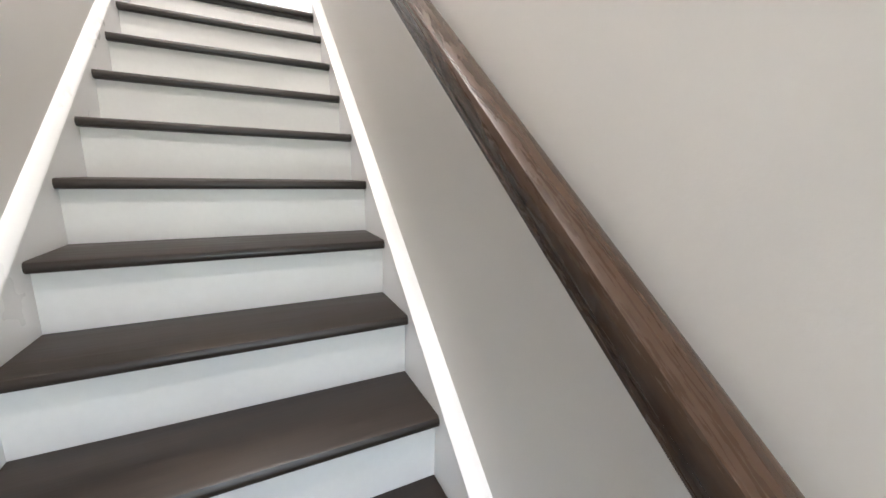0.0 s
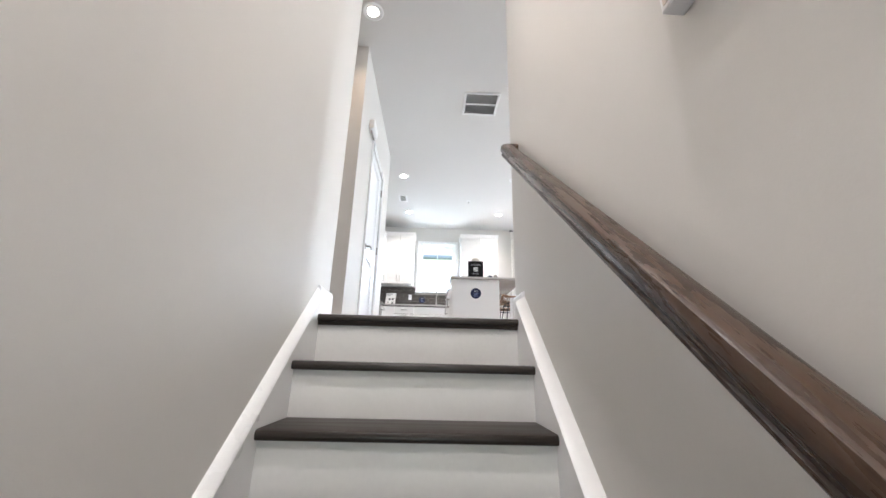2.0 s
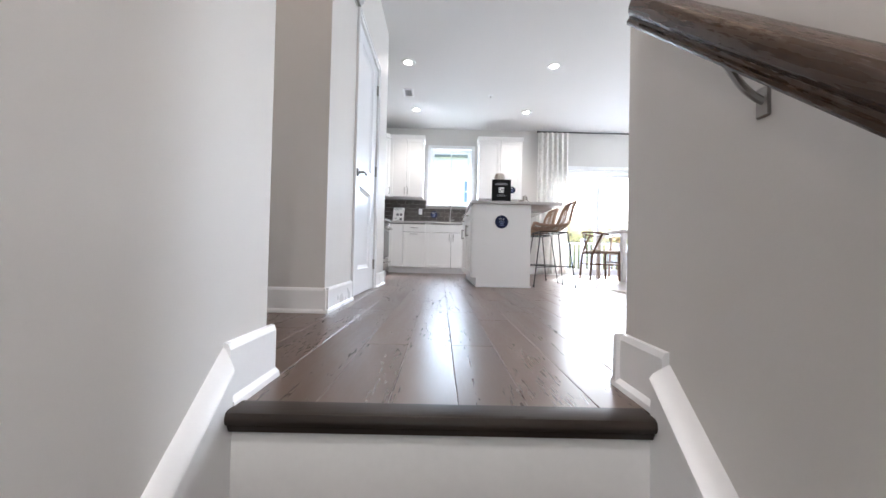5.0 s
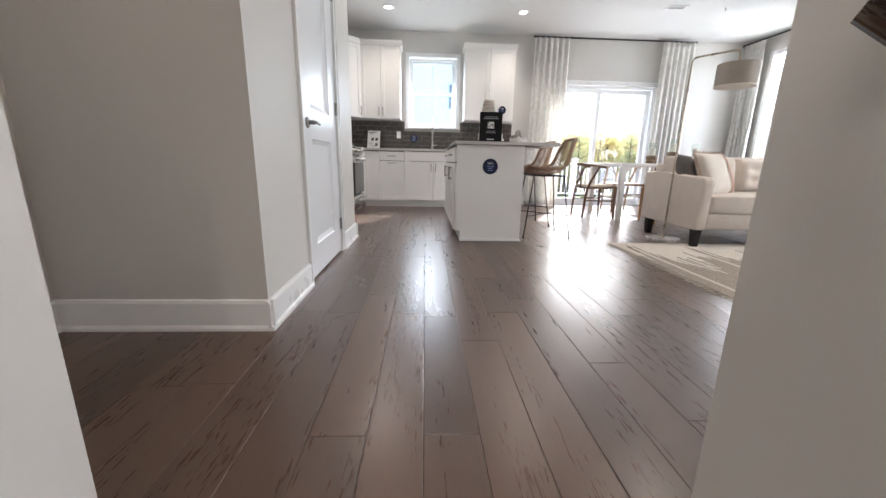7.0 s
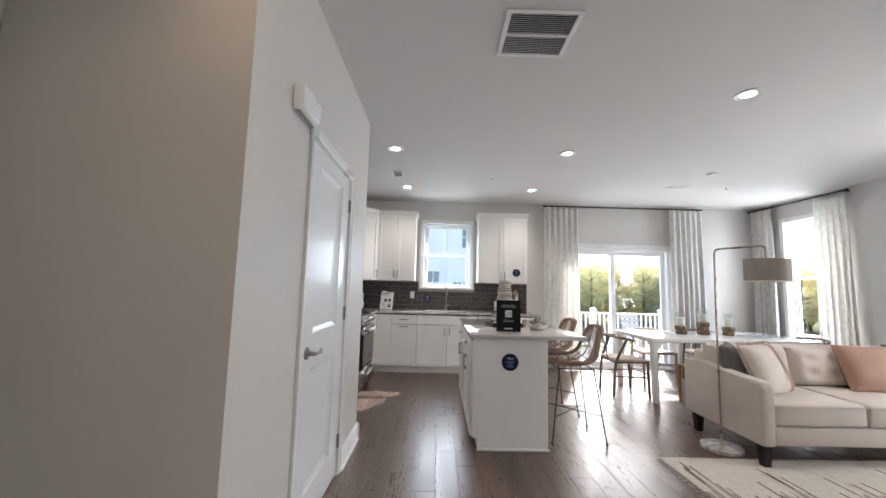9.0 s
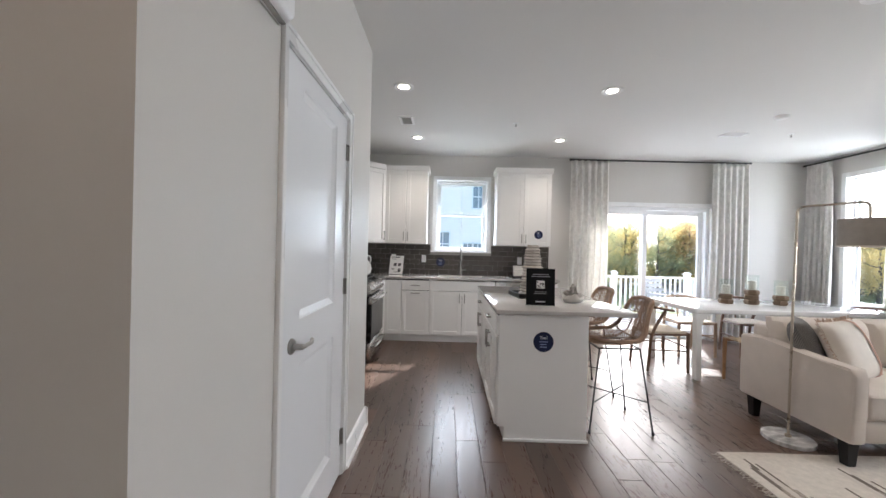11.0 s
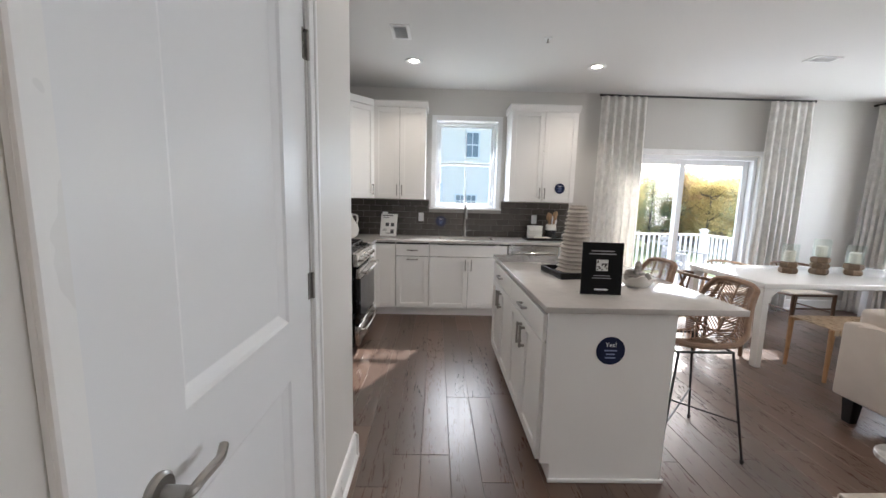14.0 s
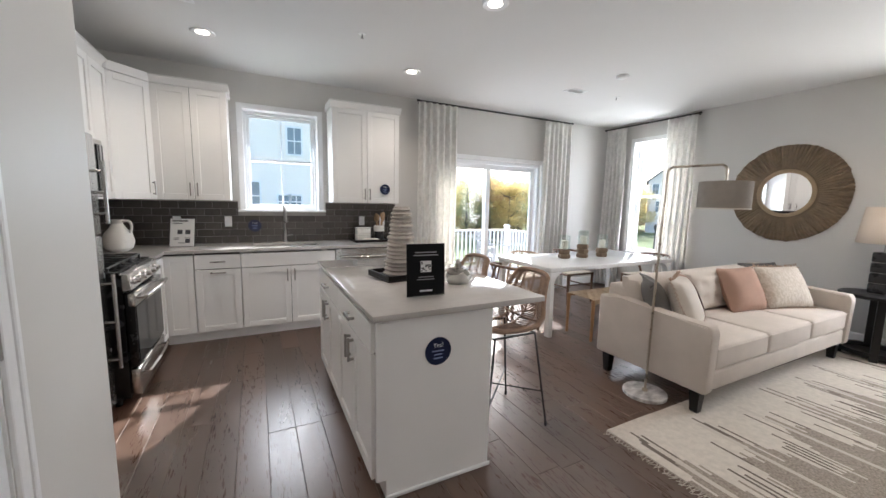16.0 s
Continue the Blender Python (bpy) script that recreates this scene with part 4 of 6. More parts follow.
def sticker(name, at, r, m, label):
    t = thing(name, label, "sticker", at)
    part("disc", lathe([(0, 0.0016), (r, 0.0016), (r, 0.0004)], n=40), NAVY, t).matrix_basis = m
    words("Yes!", r * 0.46, INKW, t, m @ Matrix.Translation((0, r * 0.42, 0.002)))
    bm = bmesh.new()
    for i, ww in enumerate((0.9, 0.62, 0.72)):
        box(bm, -r * ww * 0.5, r * (0.02 - 0.26 * i) - r * 0.045, 0.0017, r * ww * 0.5, r * (0.02 - 0.26 * i) + r * 0.045, 0.0022)
    part("small_print", bm, mat("pale_blue_print", (0.25, 0.3, 0.5), 0.5), t, "rows of small pale print").matrix_basis = m
    return t


FACE = Matrix.Rotation(radians(90), 4, "X")
sticker("round_sticker", (0.728, 3.1758, 0.697), 0.07, FACE, "round navy sticker reading Yes! on the island end")
sticker("round_sticker", (-0.06, 6.3705, 1.105), 0.068, FACE, "round navy sticker on the backsplash tiles")
sticker("round_sticker", (1.375, UY - 0.0205, 1.555), 0.062, FACE, "round navy sticker on a white cabinet door")


def outlet(x, y, z, label, facing=FACE):
    t = thing("wall_outlet", label, "outlet", (x, y, z))
    part("plate", abox(-0.035, -0.057, 0, 0.035, 0.057, 0.005, 0.002), TRIM, t).matrix_basis = facing
    bm = bmesh.new()
    for dy in (-0.022, 0.022):
        box(bm, -0.016, dy - 0.013, 0.005, 0.016, dy + 0.013, 0.007, 0.002)
    part("socket", bm, VINYL, t).matrix_basis = facing


for x in (-0.32, -0.79, 1.17, 1.44):
    outlet(x, 6.371, 1.155, "white double wall outlet on the tiled backsplash")

# ---- things on the worktops ----
WHITECER = mat("matt_white_ceramic", (0.72, 0.70, 0.66), 0.5, vary=0.05, scale=9, bump=0.1, bump_scale=40)
STONEW = mat("pale_ribbed_stoneware", (0.50, 0.455, 0.41), 0.75, vary=0.16, scale=12, bump=0.3, bump_scale=70)
BLACKWOOD = mat("black_lacquered_wood", (0.012, 0.011, 0.011), 0.4, spec=0.3, vary=0.15, scale=12, bump=0.05)
ACRYL = mat("black_sign_print", (0.007, 0.007, 0.008), 0.4, spec=0.2, rough_vary=0.02)
PAPER = mat("white_paper", (0.8, 0.8, 0.79), 0.6, vary=0.01)


def tray(name, label, at, w, d, h, rz=0):
    t = thing(name, label, "tray", at, rz)
    part("base", abox(-w / 2, -d / 2, 0, w / 2, d / 2, 0.01, 0.002), BLACKWOOD, t)
    bm = bmesh.new()
    e = 0.012
    box(bm, -w / 2, -d / 2, 0.0102, w / 2, -d / 2 + e, h, 0.002), box(bm, -w / 2, d / 2 - e, 0.0102, w / 2, d / 2, h, 0.002)
    box(bm, -w / 2, -d / 2 + e, 0.0102, -w / 2 + e, d / 2 - e, h, 0.002), box(bm, w / 2 - e, -d / 2 + e, 0.0102, w / 2, d / 2 - e, h, 0.002)
    part("rim", bm, BLACKWOOD, t)


IT = 0.9162
tray("square_tray", "square black wooden tray on the island", (0.80, 3.93, IT), 0.31, 0.31, 0.04, 8)
va = thing("ribbed_vase", "tall tapering pale stoneware vase with uneven ribs", "vase", (0.815, 3.94, IT + 0.0104))
pr = [(0.0, 0.0), (0.085, 0.0)]
nr = 17
for i in range(nr):
    z = 0.008 + 0.44 * i / nr
    r = 0.108 - 0.052 * (i / nr) ** 1.1 + (0.004 if i % 3 == 0 else -0.002)
    pr += [(r - 0.008, z), (r + 0.004, z + 0.008), (r + 0.005, z + 0.012), (r - 0.004, z + 0.02)]
pr += [(0.052, 0.452), (0.046, 0.452), (0.04, 0.38)]
part("body", lathe(pr, n=56, wobble=lambda a, z: 0.009 * noise.noise((math.cos(a * 6.283) * 2.0, math.sin(a * 6.283) * 2.0, z * 26))), STONEW, va)
sg = thing("counter_sign", "black printed sign in a clear stand on the island", "sign", (0.752, 3.385, IT), -4)
TILT = Matrix.Rotation(radians(87), 4, "X")
part("card", abox(-0.106, 0.004, 0, 0.106, 0.28, 0.003), ACRYL, sg).matrix_basis = TILT
part("holder", box(abox(-0.11, -0.012, 0, 0.11, 0.06, 0.004, 0.001), -0.11, -0.012, 0.004, 0.11, -0.009, 0.012), CLEAR, sg, "clear acrylic base")
GREYINK = mat("grey_print", (0.35, 0.35, 0.36), 0.5)
for ww, yy, hh in ((0.12, 0.235, 0.006), (0.14, 0.22, 0.006), (0.085, 0.105, 0.004), (0.1, 0.092, 0.004)):
    part("print_row", abox(-ww / 2, yy - hh / 2, 0.0032, ww / 2, yy + hh / 2, 0.0036), GREYINK, sg, "row of small grey print").matrix_basis = TILT
part("print_square", abox(-0.03, 0.13, 0.0032, 0.03, 0.19, 0.0038), PAPER, sg, "white printed square").matrix_basis = TILT
bm = bmesh.new()
qr = random.Random(3)
for i in range(7):
    for j in range(7):
        if qr.random() < 0.4:
            box(bm, -0.026 + 0.0075 * i, 0.134 + 0.0075 * j, 0.0039, -0.0195 + 0.0075 * i, 0.1405 + 0.0075 * j, 0.0041)
part("print_marks", bm, ACRYL, sg).matrix_basis = TILT
part("print_bar", abox(-0.035, 0.027, 0.0032, 0.035, 0.036, 0.0036), INKW, sg, "white printed bar").matrix_basis = TILT

bw = thing("ceramic_bowl", "low white ceramic bowl holding a carved knot", "bowl", (1.075, 3.62, IT))
bm = lathe([(0, 0.0), (0.062, 0.0), (0.078, 0.012), (0.088, 0.034), (0.084, 0.056), (0.076, 0.058), (0.074, 0.03), (0.068, 0.015), (0, 0.012)], n=48)
for v in bm.verts:
    a = math.atan2(v.co.y, v.co.x)
    if v.co.z > 0.02:
        v.co.z += (v.co.z - 0.02) * (0.35 * math.sin(3 * a + 0.6) + 0.18 * math.sin(7 * a))
        v.co.xy *= 1 + 0.05 * math.sin(5 * a + v.co.z * 60)
    v.co.y *= 0.8
part("bowl", bm, WHITECER, bw)
kn = thing("carved_knot", "small carved driftwood knot lying in a bowl", "ornament", (1.068, 3.62, IT + 0.0122))
bm = bmesh.new()
for p in range(3):
    pts = []
    for i in range(13):
        a = 2 * math.pi * i / 12
        v = Vector((0.046 * math.cos(a), 0.028 * math.sin(a), 0))
        v.rotate(Euler((radians(70 * p + 20), radians(50 * p), radians(60 * p))))
        pts.append(v + Vector((0.012 * (p - 1), 0, 0.062 + 0.008 * p)))
    rod(bm, pts, 0.0145, 8)
part("links", bm, wood("driftwood", (0.36, 0.33, 0.30), 0.75, axis="x", scale=2), kn)
cup = thing("small_cup", "small white ceramic cup on the island", "cup", (0.98, 4.02, IT))
part("cup", lathe([(0, 0), (0.026, 0), (0.032, 0.01), (0.034, 0.075), (0.030, 0.075), (0.028, 0.012), (0, 0.01)], n=28), WHITECER, cup)

jug = thing("ceramic_jug", "rounded white ceramic jug in the counter corner", "jug", (-1.15, 5.88, IT))
part("body", lathe([(0, 0), (0.06, 0), (0.1, 0.03), (0.115, 0.09), (0.1, 0.16), (0.06, 0.21), (0.04, 0.25), (0.045, 0.285), (0.038, 0.285), (0.033, 0.25)], n=36), WHITECER, jug)
part("handle", arod(bend([(0.035, -0.01, 0.27), (0.1, -0.03, 0.28), (0.11, -0.03, 0.2), (0.085, -0.02, 0.16)], 0.04, 4), 0.011, 10), WHITECER, jug)
sh = thing("counter_leaflet", "white printed leaflet in a stand on the worktop", "sign", (-0.72, 6.10, IT), -14)
T2 = Matrix.Rotation(radians(78), 4, "X")
part("sheet", abox(-0.108, 0.004, 0, 0.108, 0.285, 0.003), PAPER, sh).matrix_basis = T2
bm = bmesh.new()
for ww, xx, yy, hh in ((0.14, -0.02, 0.262, 0.012), (0.08, -0.04, 0.235, 0.006), (0.05, -0.05, 0.09, 0.005), (0.05, -0.05, 0.075, 0.005), (0.05, 0.05, 0.09, 0.005), (0.07, 0.0, 0.04, 0.006)):
    box(bm, xx - ww / 2, yy - hh / 2, 0.0032, xx + ww / 2, yy + hh / 2, 0.0036)
DPRINT = mat("dark_print", (0.06, 0.06, 0.07), 0.6)
part("print", bm, DPRINT, sh, "rows of dark print").matrix_basis = T2
for xx, yy in ((-0.02, 0.15), (0.05, 0.15), (0.05, 0.06)):
    part("print_square", abox(xx - 0.022, yy - 0.022, 0.0032, xx + 0.022, yy + 0.022, 0.0036), DPRINT, sh, "dark printed square").matrix_basis = T2
part("stand", prism(bmesh.new(), [(0.0, 0.0), (0.09, 0.0), (0.058, 0.27)], "x", -0.105, 0.105), CLEAR, sh, "clear acrylic wedge")

tray("oblong_tray", "oblong black tray on the worktop", (1.26, 6.13, IT), 0.52, 0.28, 0.03)
for i, z in enumerate((0.0104, 0.0905)):
    bb = thing("bread_tin", "white lidded enamel tin stacked on a black tray", "tin", (1.13, 6.16, IT + z), 0)
    part("tin", abox(-0.085, -0.06, 0, 0.085, 0.06, 0.06, 0.012, 2), WHITECER, bb)
    part("lid", abox(-0.088, -0.063, 0.0602, 0.088, 0.063, 0.08, 0.006, 2), WHITECER, bb)
jar = thing("utensil_jar", "black and white crock full of wooden utensils", "utensil jar", (1.34, 6.17, IT + 0.0104))
part("lower_glaze", lathe([(0, 0), (0.06, 0), (0.065, 0.01), (0.065, 0.11)], n=30), mat("black_glaze", (0.02, 0.02, 0.022), 0.25), jar, "glossy black lower glaze")
part("upper_glaze", lathe([(0.065, 0.1101), (0.066, 0.17), (0.055, 0.185), (0.05, 0.185), (0.05, 0.12)], n=30), WHITECER, jar, "white upper glaze")
ut = random.Random(2)
UTW = wood("beech_utensil", (0.48, 0.30, 0.16), 0.6, axis="z", scale=2)
for i in range(6):
    a = ut.uniform(0, 6.28)
    top = Vector((0.06 * math.cos(a), 0.04 * math.sin(a), 0.30 + ut.uniform(-0.03, 0.02)))
    u = thing("wooden_spoon", "beech wooden spoon standing in a crock", "spoon", (1.34, 6.17, IT + 0.0304), group="wooden spoons")
    bm = arod([(top.x * 0.3, top.y * 0.3, 0.02), tuple(top * 0.85)], 0.006, 8)
    bmesh.ops.create_uvsphere(bm, u_segments=12, v_segments=8, radius=1, matrix=Matrix.Translation(top * 0.92) @ Matrix.Diagonal((0.024, 0.01, 0.04, 1)))
    part("spoon", bm, UTW, u)
tw = thing("dish_cloth", "folded striped dish cloth on a black tray", "cloth", (1.20, 6.04, IT + 0.0104))
part("cloth", cushion(bmesh.new(), 0, 0, 0.018, 0.2, 0.07, 0.034), mat("striped_cloth", (0.55, 0.5, 0.45), 0.9, vary=0.3, scale=30, stretch=(1, 6, 1)), tw)

# ---- dining and living room ----
RATTAN = mat("brown_rattan", (0.29, 0.18, 0.115), 0.55, vary=0.25, scale=30, bump=0.3, bump_scale=200)
CHAIRWOOD = wood("walnut_chair", (0.17, 0.095, 0.055), 0.42, dark=0.6, axis="z", scale=1.5, bump=0.1)
PALEWOOD = wood("pale_oak_chair", (0.40, 0.28, 0.185), 0.5, dark=0.7, axis="z", scale=1.5, bump=0.1)
CORD = mat("woven_paper_cord", (0.60, 0.52, 0.42), 0.85, vary=0.12, scale=40, bump=0.4, bump_scale=260, stretch=(1, 8, 1))
TABLEW = mat("white_lacquer", (0.80, 0.80, 0.79), 0.08, vary=0.015, rough_vary=0.02)


def bar_stool(at):
    """A bar stool facing -x, with a woven shell on black wire legs."""
    s = thing("bar_stool", "brown woven rattan bar stool on thin black metal legs", "bar stool", at, 0, "bar stools at the island")
    P = [Vector(p) for p in ((-0.235, 0, 0.655), (-0.16, 0, 0.632), (-0.02, 0, 0.625), (0.11, 0, 0.64), (0.19, 0, 0.70), (0.225, 0, 0.80), (0.25, 0, 0.90), (0.27, 0, 0.975))]

    def S(u, v):
        f = v * (len(P) - 1)
        i = min(int(f), len(P) - 2)
        p = P[i].lerp(P[i + 1], f - i)
        hw = 0.215 + 0.03 * math.sin(min(v * 1.5, 1) * math.pi) - 0.055 * max(0, v - 0.55) / 0.45
        wrap = max(0, v - 0.35) / 0.65
        return p + Vector((-0.10 * u * u * wrap * (1.3 - wrap), u * hw * (1 - 0.06 * wrap * u * u), 0.055 * abs(u) ** 3 * (1 - wrap) - 0.05 * u ** 4 * max(0, wrap - 0.6)))
    edge = [S(-1, i / 20) for i in range(21)] + [S(u / 8, 1) for u in range(-7, 8)] + [S(1, 1 - i / 20) for i in range(21)] + [S(u / 8, 0) for u in range(7, -9, -1)]
    part("rim", rod(arod(edge, 0.016, 8), [tuple(p + Vector((0, 0, 0.0))) for p in [S(u / 8, 0.52) for u in range(-8, 9)]], 0.006, 6), RATTAN, s, "bound rattan rim")
    cols = (-1, -0.5, 0, 0.5, 1)
    for c in cols[1:-1]:
        part("upright", arod([S(c, i / 24) for i in range(25)], 0.0055, 6), RATTAN, s)
    bm = bmesh.new()
    for a, b in zip(cols, cols[1:]):
        mid = (a + b) / 2
        for k in range(-2, 40):
            v0 = k / 39
            pts = [S(a + (b - a) * t / 4, min(1, max(0, v0 + 0.095 * (t / 4 if (cols.index(a) % 2 == 0) else 1 - t / 4)))) for t in range(5)]
            if (pts[0] - pts[-1]).length > 0.02:
                rod(bm, pts, 0.0041, 4)
    part("weave", bm, RATTAN, s, "herringbone rattan weave")
    part("seat_frame", arod([(-0.16, -0.16, 0.615), (0.15, -0.16, 0.615), (0.15, 0.16, 0.615), (-0.16, 0.16, 0.615), (-0.16, -0.16, 0.615)], 0.007, 6), BLACKWIRE, s, "black wire frame")
    feet = {}
    for sx in (-1, 1):
        for sy in (-1, 1):
            top, foot = Vector((0.15 * sx, 0.16 * sy, 0.615)), Vector((0.232 * sx, 0.215 * sy, 0.008))
            feet[sx, sy] = (top, foot)
            lg = part("leg", arod([top, foot], 0.0065, 8), BLACKWIRE, s)
            part("foot_cap", lathe([(0.0, -0.008), (0.009, -0.008), (0.011, 0.012), (0.008, 0.018)], tuple(foot), 10), BLACKWIRE, lg)
    at_h = lambda k, z: feet[k][0].lerp(feet[k][1], (0.615 - z) / 0.607)
    part("footrest", arod([at_h((-1, -1), 0.22), at_h((1, 1), 0.22)], 0.005, 6), BLACKWIRE, s, "black wire cross brace")
    part("footrest", arod([at_h((-1, 1), 0.231), at_h((1, -1), 0.231)], 0.005, 6), BLACKWIRE, s, "black wire cross brace")
    return s


stool = bar_stool((1.348, 3.53, 0))
copy_thing(stool, pose(1.36, 4.22, 0, 0, 0, 4))

# dining table
tb = thing("dining_table", "glossy white rectangular dining table with rounded legs", "table", (0, 0, 0))
TX0, TX1, TY0, TY1, TZ = 2.665, 4.72, 4.50, 5.45, 0.758
part("tabletop", abox(TX0, TY0, TZ - 0.05, TX1, TY1, TZ, 0.012, 3), TABLEW, tb)
for sx, x in ((1, TX0), (-1, TX1)):
    for sy, y in ((1, TY0), (-1, TY1)):
        bm = bmesh.new()
        R = 0.13
        z = TZ - 0.052
        arc = [(0.07 + R * (1 - math.cos(a)), z - R * (1 - math.sin(a))) for a in [math.pi / 2 * i / 6 for i in range(7)]]
        out = [(0.012, z), (0.03, 0.0), (0.082, 0.0)] + [(0.07 + R - R * math.cos(math.pi / 2 * i / 6), z - R + R * math.sin(math.pi / 2 * i / 6)) for i in range(7)]
        prism(bm, [(x + sx * a, b) for a, b in out], "y", y + sy * 0.012, y + sy * 0.082, 0.004)
        part("leg", bm, TABLEW, tb, "white leg flaring into the top")


def wishbone(name, label, at, rz, wood_mat):
    """A round-backed armchair facing +y: bent top rail, Y splat, woven seat."""
    c = thing(name, label, "chair", at, rz, "chairs round the dining table")
    rail_pts = [(0.255 * math.cos(a), -0.02 - 0.235 * math.sin(a), 0.70 + 0.035 * math.sin(a)) for a in [math.pi * (-0.06 + 1.12 * i / 20) for i in range(21)]]
    part("top_rail", arod(rail_pts, 0.0155, 8), wood_mat, c)
    for sx in (-1, 1):
        part("back_leg", arod(bend([(0.20 * sx, -0.22, 0.0), (0.20 * sx, -0.19, 0.42), (0.235 * sx, -0.06, 0.695)], 0.12, 5), 0.017, 8), wood_mat, c)
        part("front_leg", arod([(0.235 * sx, 0.21, 0.0), (0.235 * sx, 0.2, 0.3), (0.235 * sx, 0.2, 0.445)], 0.017, 8, 0.02), wood_mat, c)
        part("side_rail", arod([(0.235 * sx, 0.2, 0.425), (0.20 * sx, -0.19, 0.41)], 0.013, 8), wood_mat, c)
        part("stretcher", arod([(0.235 * sx, 0.2, 0.24), (0.20 * sx, -0.205, 0.24)], 0.010, 8), wood_mat, c)
    part("front_rail", arod([(-0.235, 0.2, 0.43), (0.235, 0.2, 0.43)], 0.014, 8), wood_mat, c)
    part("stretcher", arod([(-0.235, 0.2, 0.28), (0.235, 0.2, 0.28)], 0.010, 8), wood_mat, c)
    part("rear_rail", arod([(-0.2, -0.19, 0.41), (0.2, -0.19, 0.41)], 0.013, 8), wood_mat, c)
    part("splat", rod(arod(bend([(0, -0.195, 0.41), (0, -0.22, 0.55), (0.075, -0.24, 0.725)], 0.08, 4), 0.009, 6), bend([(0, -0.195, 0.41), (0, -0.22, 0.55), (-0.075, -0.24, 0.725)], 0.08, 4), 0.009, 6), wood_mat, c, "Y-shaped back splat")
    part("seat", prism(bmesh.new(), [(-0.235, 0.205), (0.235, 0.205), (0.2, -0.195), (-0.2, -0.195)], "z", 0.425, 0.452, 0.006), CORD, c, "woven paper cord seat")
    return c


wishbone("dining_chair", "dark wood wishbone chair at the table's end", (2.56, 5.0, 0), -90, CHAIRWOOD)
wishbone("dining_chair", "pale wood wishbone chair on the window side", (3.3, 5.62, 0), 180, PALEWOOD)
wishbone("dining_chair", "dark wood wishbone chair on the window side", (4.1, 5.62, 0), 180, CHAIRWOOD)
wishbone("dining_chair", "dark wood wishbone chair at the far end", (4.92, 4.98, 0), 90, CHAIRWOOD)
LEGOAK = wood("golden_oak", (0.40, 0.22, 0.105), 0.45, dark=0.7, axis="z", scale=1.5, bump=0.1)
be = thing("dining_bench", "low bench with woven leather seat and oak legs", "bench", (0, 0, 0))
for x in (3.045, 4.3):
    for y in (4.26, 4.60):
        part("leg", arod([(x, y, 0), (x, y, 0.25), (x, y, 0.44)], 0.014, 10, 0.021), LEGOAK, be)
for y in (4.26, 4.60):
    part("rail", arod([(3.045, y, 0.425), (4.3, y, 0.425)], 0.016, 8), LEGOAK, be)
WEB = mat("tan_woven_leather", (0.50, 0.39, 0.27), 0.7, vary=0.2, scale=30, bump=0.2)
bm = bmesh.new()
for i in range(26):
    x = 3.06 + 1.225 * i / 25
    box(bm, x - 0.019, 4.24, 0.443 + (0.002 if i % 2 else 0), x + 0.019, 4.62, 0.447 + (0.002 if i % 2 else 0))
    box(bm, x - 0.019, 4.238, 0.40, x + 0.019, 4.2415, 0.447)
for j in range(7):
    y = 4.27 + 0.32 * j / 6
    for i in range(26):
        x = 3.06 + 1.225 * i / 25
        if (i + j) % 2:
            box(bm, x - 0.028, y - 0.018, 0.4495, x + 0.028, y + 0.018, 0.4525)
part("seat", bm, WEB, be, "woven tan leather strap seat")

BLOCK = wood("raw_wood_block", (0.22, 0.15, 0.095), 0.75, dark=0.6, axis="x", scale=2, bump=0.25)
WAX = mat("ivory_wax", (0.80, 0.76, 0.68), 0.5, vary=0.03)
for x, y, n in ((3.355, 5.018, 2), (3.635, 4.99, 3), (3.955, 4.97, 2)):
    h = thing("candle_holder", "faceted wooden hurricane candle holder with glass cylinder", "candle holder", (x, y, TZ), 0, "candle holders on the table")
    z = 0.0
    for i in range(n):
        k = part("wood_block", lathe([(0.0, 0), (0.064, 0), (0.074, 0.015), (0.074, 0.041), (0.064, 0.056), (0.0, 0.056)], (0, 0, z), 6), BLOCK, h, "faceted raw wood block", False)
        k.matrix_basis = Matrix.Rotation(0.5 * i + x, 4, "Z")
        z += 0.0562
    part("glass_cylinder", lathe([(0.066, z), (0.066, z + 0.175), (0.0625, z + 0.175), (0.0625, z + 0.003), (0.0, z + 0.003)], n=36), CLEAR, h, "clear glass cylinder").visible_shadow = False
    cd = thing("pillar_candle", "ivory pillar candle inside a glass cylinder", "candle", (x, y, TZ + z + 0.0035), 0, "pillar candles")
    ca = part("candle", lathe([(0, 0), (0.042, 0), (0.042, 0.098), (0.036, 0.103), (0.0, 0.1)], n=28), WAX, cd)
    part("wick", arod([(0, 0, 0.1), (0.002, 0, 0.114)], 0.0015, 5), BLACKWIRE, ca, "black wick")

# ---- sofa ----
sf = thing("sofa", "cream linen three-seat sofa with tufted back and black feet", "sofa", (0, 0, 0))
SX0_, SX1_, SY0_, SY1_ = 2.572, 4.93, 2.915, 3.80


def soft_box(x0, y0, z0, x1, y1, z1, r=0.02, seg=3):
    return abox(x0, y0, z0, x1, y1, z1, r, seg)


part("frame", soft_box(SX0_ + 0.10, SY0_ + 0.012, 0.175, SX1_ - 0.10, SY1_ - 0.02, 0.315), LINEN, sf, "cream linen seat frame")
part("back", soft_box(SX0_ + 0.10, SY1_ - 0.17, 0.316, SX1_ - 0.10, SY1_, 0.76, 0.03), LINEN, sf)


